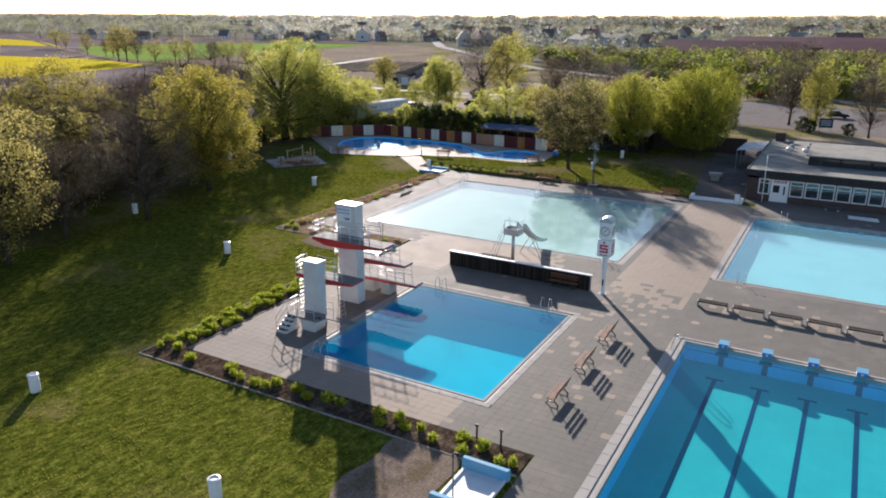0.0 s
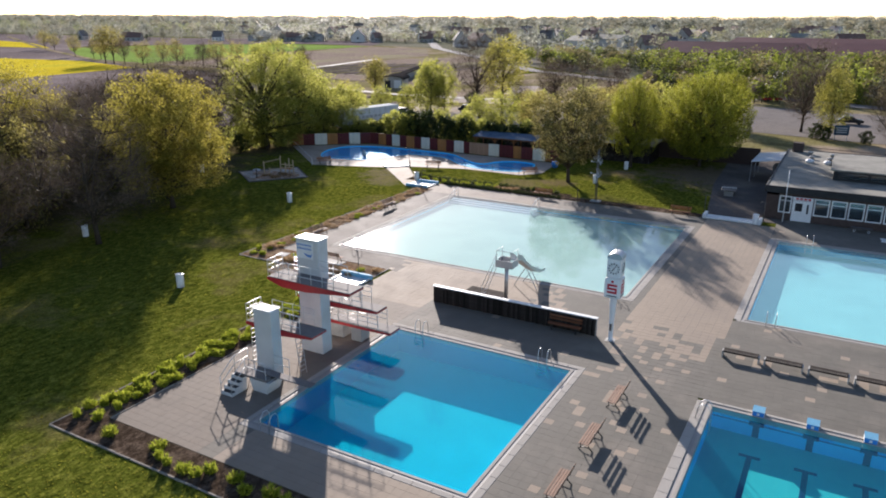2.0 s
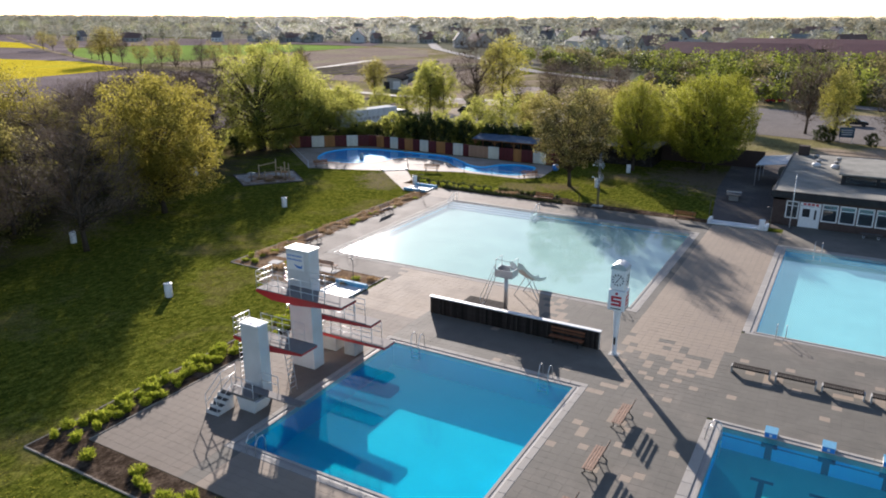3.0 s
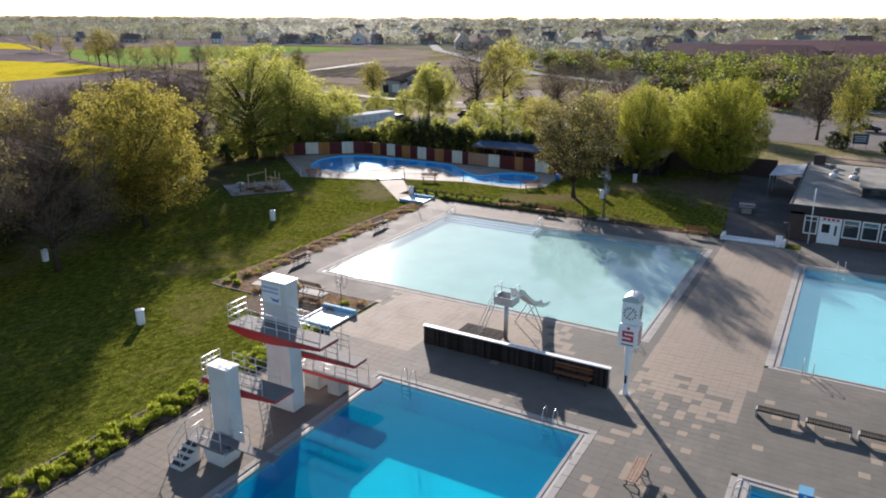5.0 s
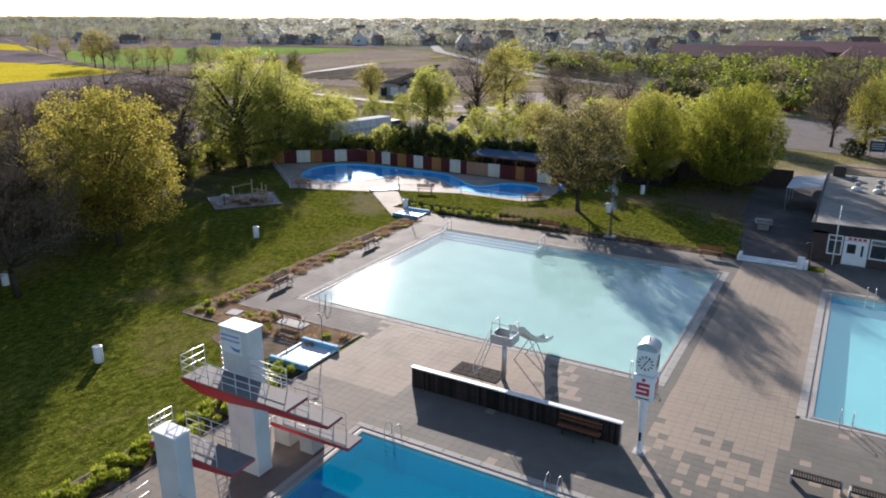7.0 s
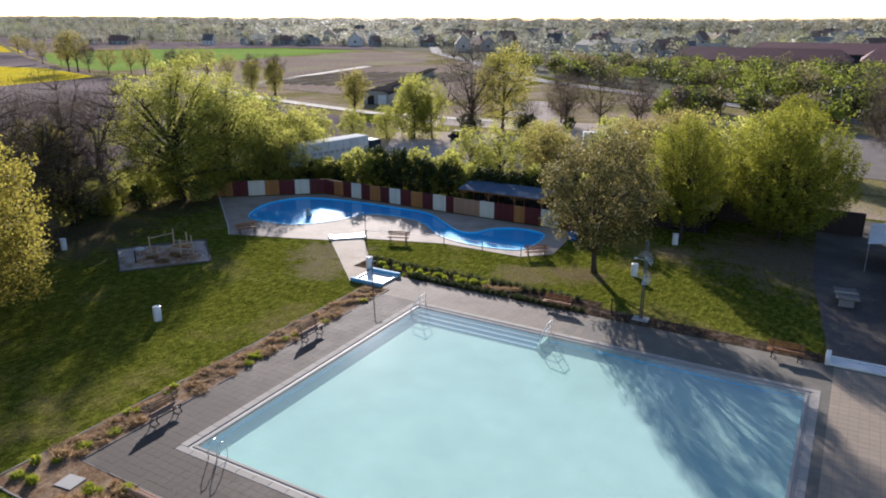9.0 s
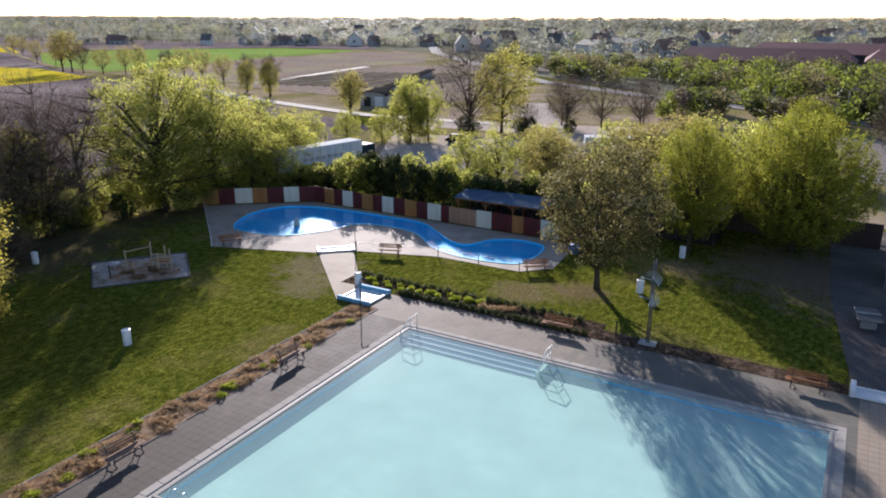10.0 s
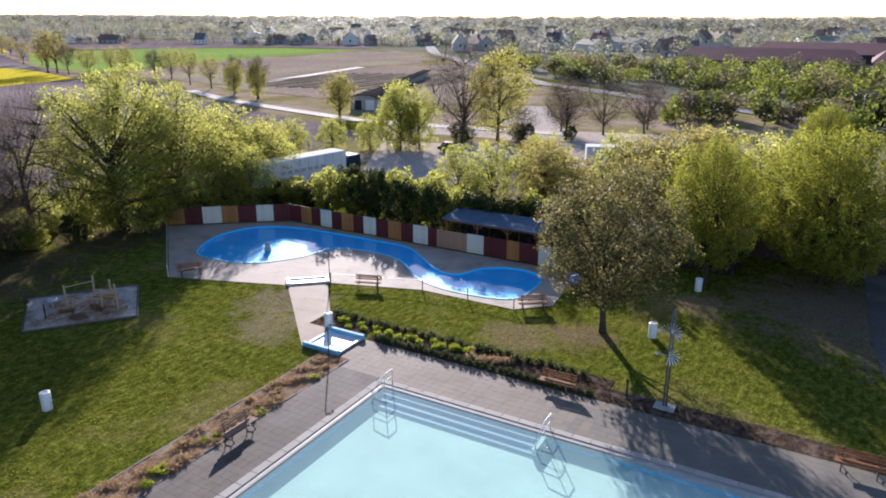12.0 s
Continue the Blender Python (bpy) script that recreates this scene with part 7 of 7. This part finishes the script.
for x in (-2.0, -0.8):
    for y in (-1.1, 1.1):
        part("wheel", Geo().tube([(x, y - 0.14, 0.45), (x, y + 0.14, 0.45)], 0.45, 12), TYRE, t2)


def make_car(label, m):
    c = thing("car", label, "car", "parked cars")
    part("body", Geo().side_prism([(-2.1, 0.35), (-2.15, 0.75), (-1.9, 0.92), (-1.0, 0.95), (1.0, 0.98), (1.9, 0.85), (2.15, 0.7), (2.1, 0.35)][::-1], -0.85, 0.85), m, c)
    part("cabin", Geo().add([(-1.75, -0.78, 0.93), (0.95, -0.78, 0.95), (0.95, 0.78, 0.95), (-1.75, 0.78, 0.93), (-1.3, -0.62, 1.45), (0.3, -0.62, 1.46), (0.3, 0.62, 1.46), (-1.3, 0.62, 1.45)],
                            [(4, 5, 6, 7), (0, 1, 5, 4), (1, 2, 6, 5), (2, 3, 7, 6), (3, 0, 4, 7)]), DARK_ROOM, c, "dark windows")
    part("roof", Geo().box(-1.25, 0.25, -0.6, 0.6, 1.45, 1.49, 0.015), m, c)
    for x in (-1.35, 1.35):
        for y in (-0.8, 0.8):
            part("wheel", Geo().tube([(x, y - 0.1, 0.32), (x, y + 0.1, 0.32)], 0.32, 14), TYRE, c)
    return c


c0 = make_car("dark parked car on the pale gravel", CAR_PAINT)
c0.matrix_basis = pose(-70.2, 142.5, 0.06, 0, 0, 15)
again(c0, 0.8, 163.0, 8).location.z = 0.05
c1 = make_car("red car parked beside the road", CAR_RED)
c1.matrix_basis = pose(-16.5, 197.5, 0.02, 0, 0, 30)
again(c1, 26, 165, 100).location.z = 0.05
sl = thing("street_lamp", "tall grey street lamp beside the road", "lamp", at=pose(-15.2, 200, 0))
part("pole", Geo().tube([(0, 0, 0), (0, 0, 6.6), (0.3, 0, 7.0), (1.0, 0, 7.1)], [0.09, 0.06, 0.05, 0.04], 8), GALV, sl, "", True)
part("lamp_head", Geo().box(0.8, 1.5, -0.12, 0.12, 7.05, 7.17, 0.02), GALV, sl)
sg = thing("notice_board", "dark blue notice board on posts beside the car park", "sign", at=pose(-0.2, 140.5, 0, 0, 0, 10))
part("board", Geo().box(-1.1, 1.1, -0.04, 0.04, 0.9, 2.5, 0.01), DARK_SIGN, sg)
for k in range(3):
    part("text_bar", Geo().box(-0.8, 0.8, -0.05, -0.04, 1.3 + 0.35 * k, 1.45 + 0.35 * k), GALV, sg)
for x in (-0.9, 0.9):
    part("post", Geo().tube([(x, 0, 0), (x, 0, 0.95)], 0.05, 6), GALV, sg)


# ---- pavers ----
DECKS = [(-29.28, -10.2, 24.4, 27.2), (-29.28, -23.35, 27.2, 41.55), (-29.28, -10.2, 41.55, 53.1), (-40.6, -29.28, 50.3, 53.1), (-40.6, -37.65, 53.1, 75.35), (-41.5, -10.65, 75.35, 79.25),
         (-10.2, -3.87, 24.4, 41.25), (-10.2, -3.87, 41.25, 53.1), (-10.65, -3.9, 53.1, 79.05), (-3.87, 24.0, 41.25, 53.15), (-3.9, 24.0, 75.0, 82.35), (-6.5, -3.87, -12.0, 24.4)]
pv = random.Random(12)
rows_ = {"t": [], "b": [], "g": [], "d": []}


def tone(x, y):
    """Which stone lies here: tan on the walkway, mixed at its ragged end, dark by the pools."""
    if -10.2 < x < -3.9 and y > 49.5:
        return "t"
    if -10.2 < x < -4.4 and 42.5 < y <= 49.5:
        return "t" if pv.random() < (y - 41.5) / 9 else "g"
    if x < -23.3 and y < 44.5:
        return "b"
    if x < -23.3 and y < 50.2:
        return "t"
    if y > 75.3 and x < -10.6:
        return "b" if x < -26 + pv.uniform(-3, 3) else "g"
    if x < -29.3 + pv.uniform(-0.6, 0.6) and y > 50.2:
        return "d"
    if x < -11 and 46.4 < y < 53.1:
        return "t" if pv.random() < 0.5 - 0.25 * (x + 16) else "g"
    if -3.9 < x and 46.5 < y < 47.6:
        return "t" if pv.random() < 0.3 else "g"
    if y < 27.3 and x > -22:
        return "t" if x < -11.5 + pv.uniform(-0.6, 0.6) else "g"
    if x < -37.6:
        return "d" if pv.random() < 0.97 else "g"
    if -10.2 < x < -3.9 and y < 42.5:
        return "t" if pv.random() < 0.07 else "g"
    return "g" if pv.random() < 0.98 else "t"


for x0, x1, y0, y1 in DECKS:
    setting("pavement", Geo().sheet([(x0, y0), (x1, y0), (x1, y1), (x0, y1)], -0.005), JOINT_TAN if x1 < -23 and y1 < 50 else JOINT, "sandy joints of the paved deck", "pavement")
    nx, ny = max(1, round((x1 - x0) / 0.5)), max(1, round((y1 - y0) / 0.5))
    wx, wy = (x1 - x0) / nx, (y1 - y0) / ny
    for i in range(nx):
        for j in range(ny):
            xa, ya = x0 + i * wx, y0 + j * wy
            rows_[tone(xa + wx / 2, ya + wy / 2)].append((xa, xa + wx, ya, ya + wy))
MATS = {"t": PAVER_TAN, "b": PAVER_BROWN, "g": PAVER_GREY, "d": PAVER_DARK}
LAB = {"t": "tan concrete pavers of the walkway", "b": "brown-grey concrete pavers by the diving towers", "g": "grey concrete pavers round the pools", "d": "dark grey concrete pavers"}


def paver_mesh(items):
    g = Geo()
    for xa, xb, ya, yb in items:
        z = pv.uniform(-0.0015, 0.0015)
        e, c = (0.005, 0.011) if -10.2 < xa < -3.9 and ya > 42 else (0.002, 0.005)
        g.add([(xa + e, ya + e, -0.03), (xb - e, ya + e, -0.03), (xb - e, yb - e, -0.03), (xa + e, yb - e, -0.03), (xa + e, ya + e, z - 0.003), (xb - e, ya + e, z - 0.003), (xb - e, yb - e, z - 0.003), (xa + e, yb - e, z - 0.003),
               (xa + c, ya + c, z), (xb - c, ya + c, z), (xb - c, yb - c, z), (xa + c, yb - c, z)],
              [(0, 1, 5, 4), (1, 2, 6, 5), (2, 3, 7, 6), (3, 0, 4, 7), (4, 5, 9, 8), (5, 6, 10, 9), (6, 7, 11, 10), (7, 4, 8, 11), (8, 9, 10, 11)])
    return g


walkway = setting("walkway", Geo().sheet([(-10.1, 47.0), (-4.0, 47.0), (-4.0, 53.0), (-10.1, 53.0)], -0.018), JOINT, "paved walkway between the pools", "pavement")
for key, items in rows_.items():
    near = [q for q in items if key == "t" and -10.2 <= q[0] and q[1] <= -3.8 and 42.5 < q[2] < 56.0][:300]
    rest = [q for q in items if q not in near]
    for q in near:
        part("paver", paver_mesh([q]), MATS[key], walkway)
    tagged(setting("paving", paver_mesh(rest), MATS[key], LAB[key], "pavement"), kind="stuff")

# grass tufts on the lawn
rng = np.random.default_rng(77)
n = 170000
gx, gy = rng.uniform(-66, -8, n), rng.uniform(8, 99, n)
ok = ~((gx > -42.9) & (gy > 47.4) & (gy < 82)) & ~((gx > -31.6) & (gy > 22.3)) & ~((gy > 80) & (gx < -32.5) & (gy > 79 + (gx + 66) * 0.25)) & ~((gx > -10.8) & (gy > 15)) & ~((np.abs(gx + 62.5) < 5.5) & (np.abs(gy - 73.5) < 5.2))
ok |= (gx > -46) & (gx < -10.8) & (gy > 81.9) & (gy < 88)
ok |= (gx > -32) & (gx < -12) & (gy > 81.2) & (gy < 99)
ok &= ~((gx > -13.6) & (gx < -9.2) & (gy > 16.5))
cover = np.array([noise.noise(Vector((a * 0.35, b * 0.35, 3.0))) for a, b in zip(gx, gy)])
ok &= rng.uniform(-0.9, 0.5, n) < cover
gx, gy = gx[ok], gy[ok]
m_ = len(gx)
c = np.stack([gx, gy, np.full(m_, 0.0)], 1)
up = np.stack([rng.normal(size=m_) * 0.35, rng.normal(size=m_) * 0.35, np.ones(m_)], 1) * (0.035 * rng.uniform(0.5, 1.5, m_))[:, None]
side = np.stack([rng.normal(size=m_), rng.normal(size=m_), np.zeros(m_)], 1)
side = side / np.linalg.norm(side, axis=1)[:, None] * (0.035 * rng.uniform(0.6, 1.4, m_))[:, None]
tagged(cloud("grass", c, up, side, GRASS_BLADE), "short green grass tufts of the lawn", "grass", kind="stuff")
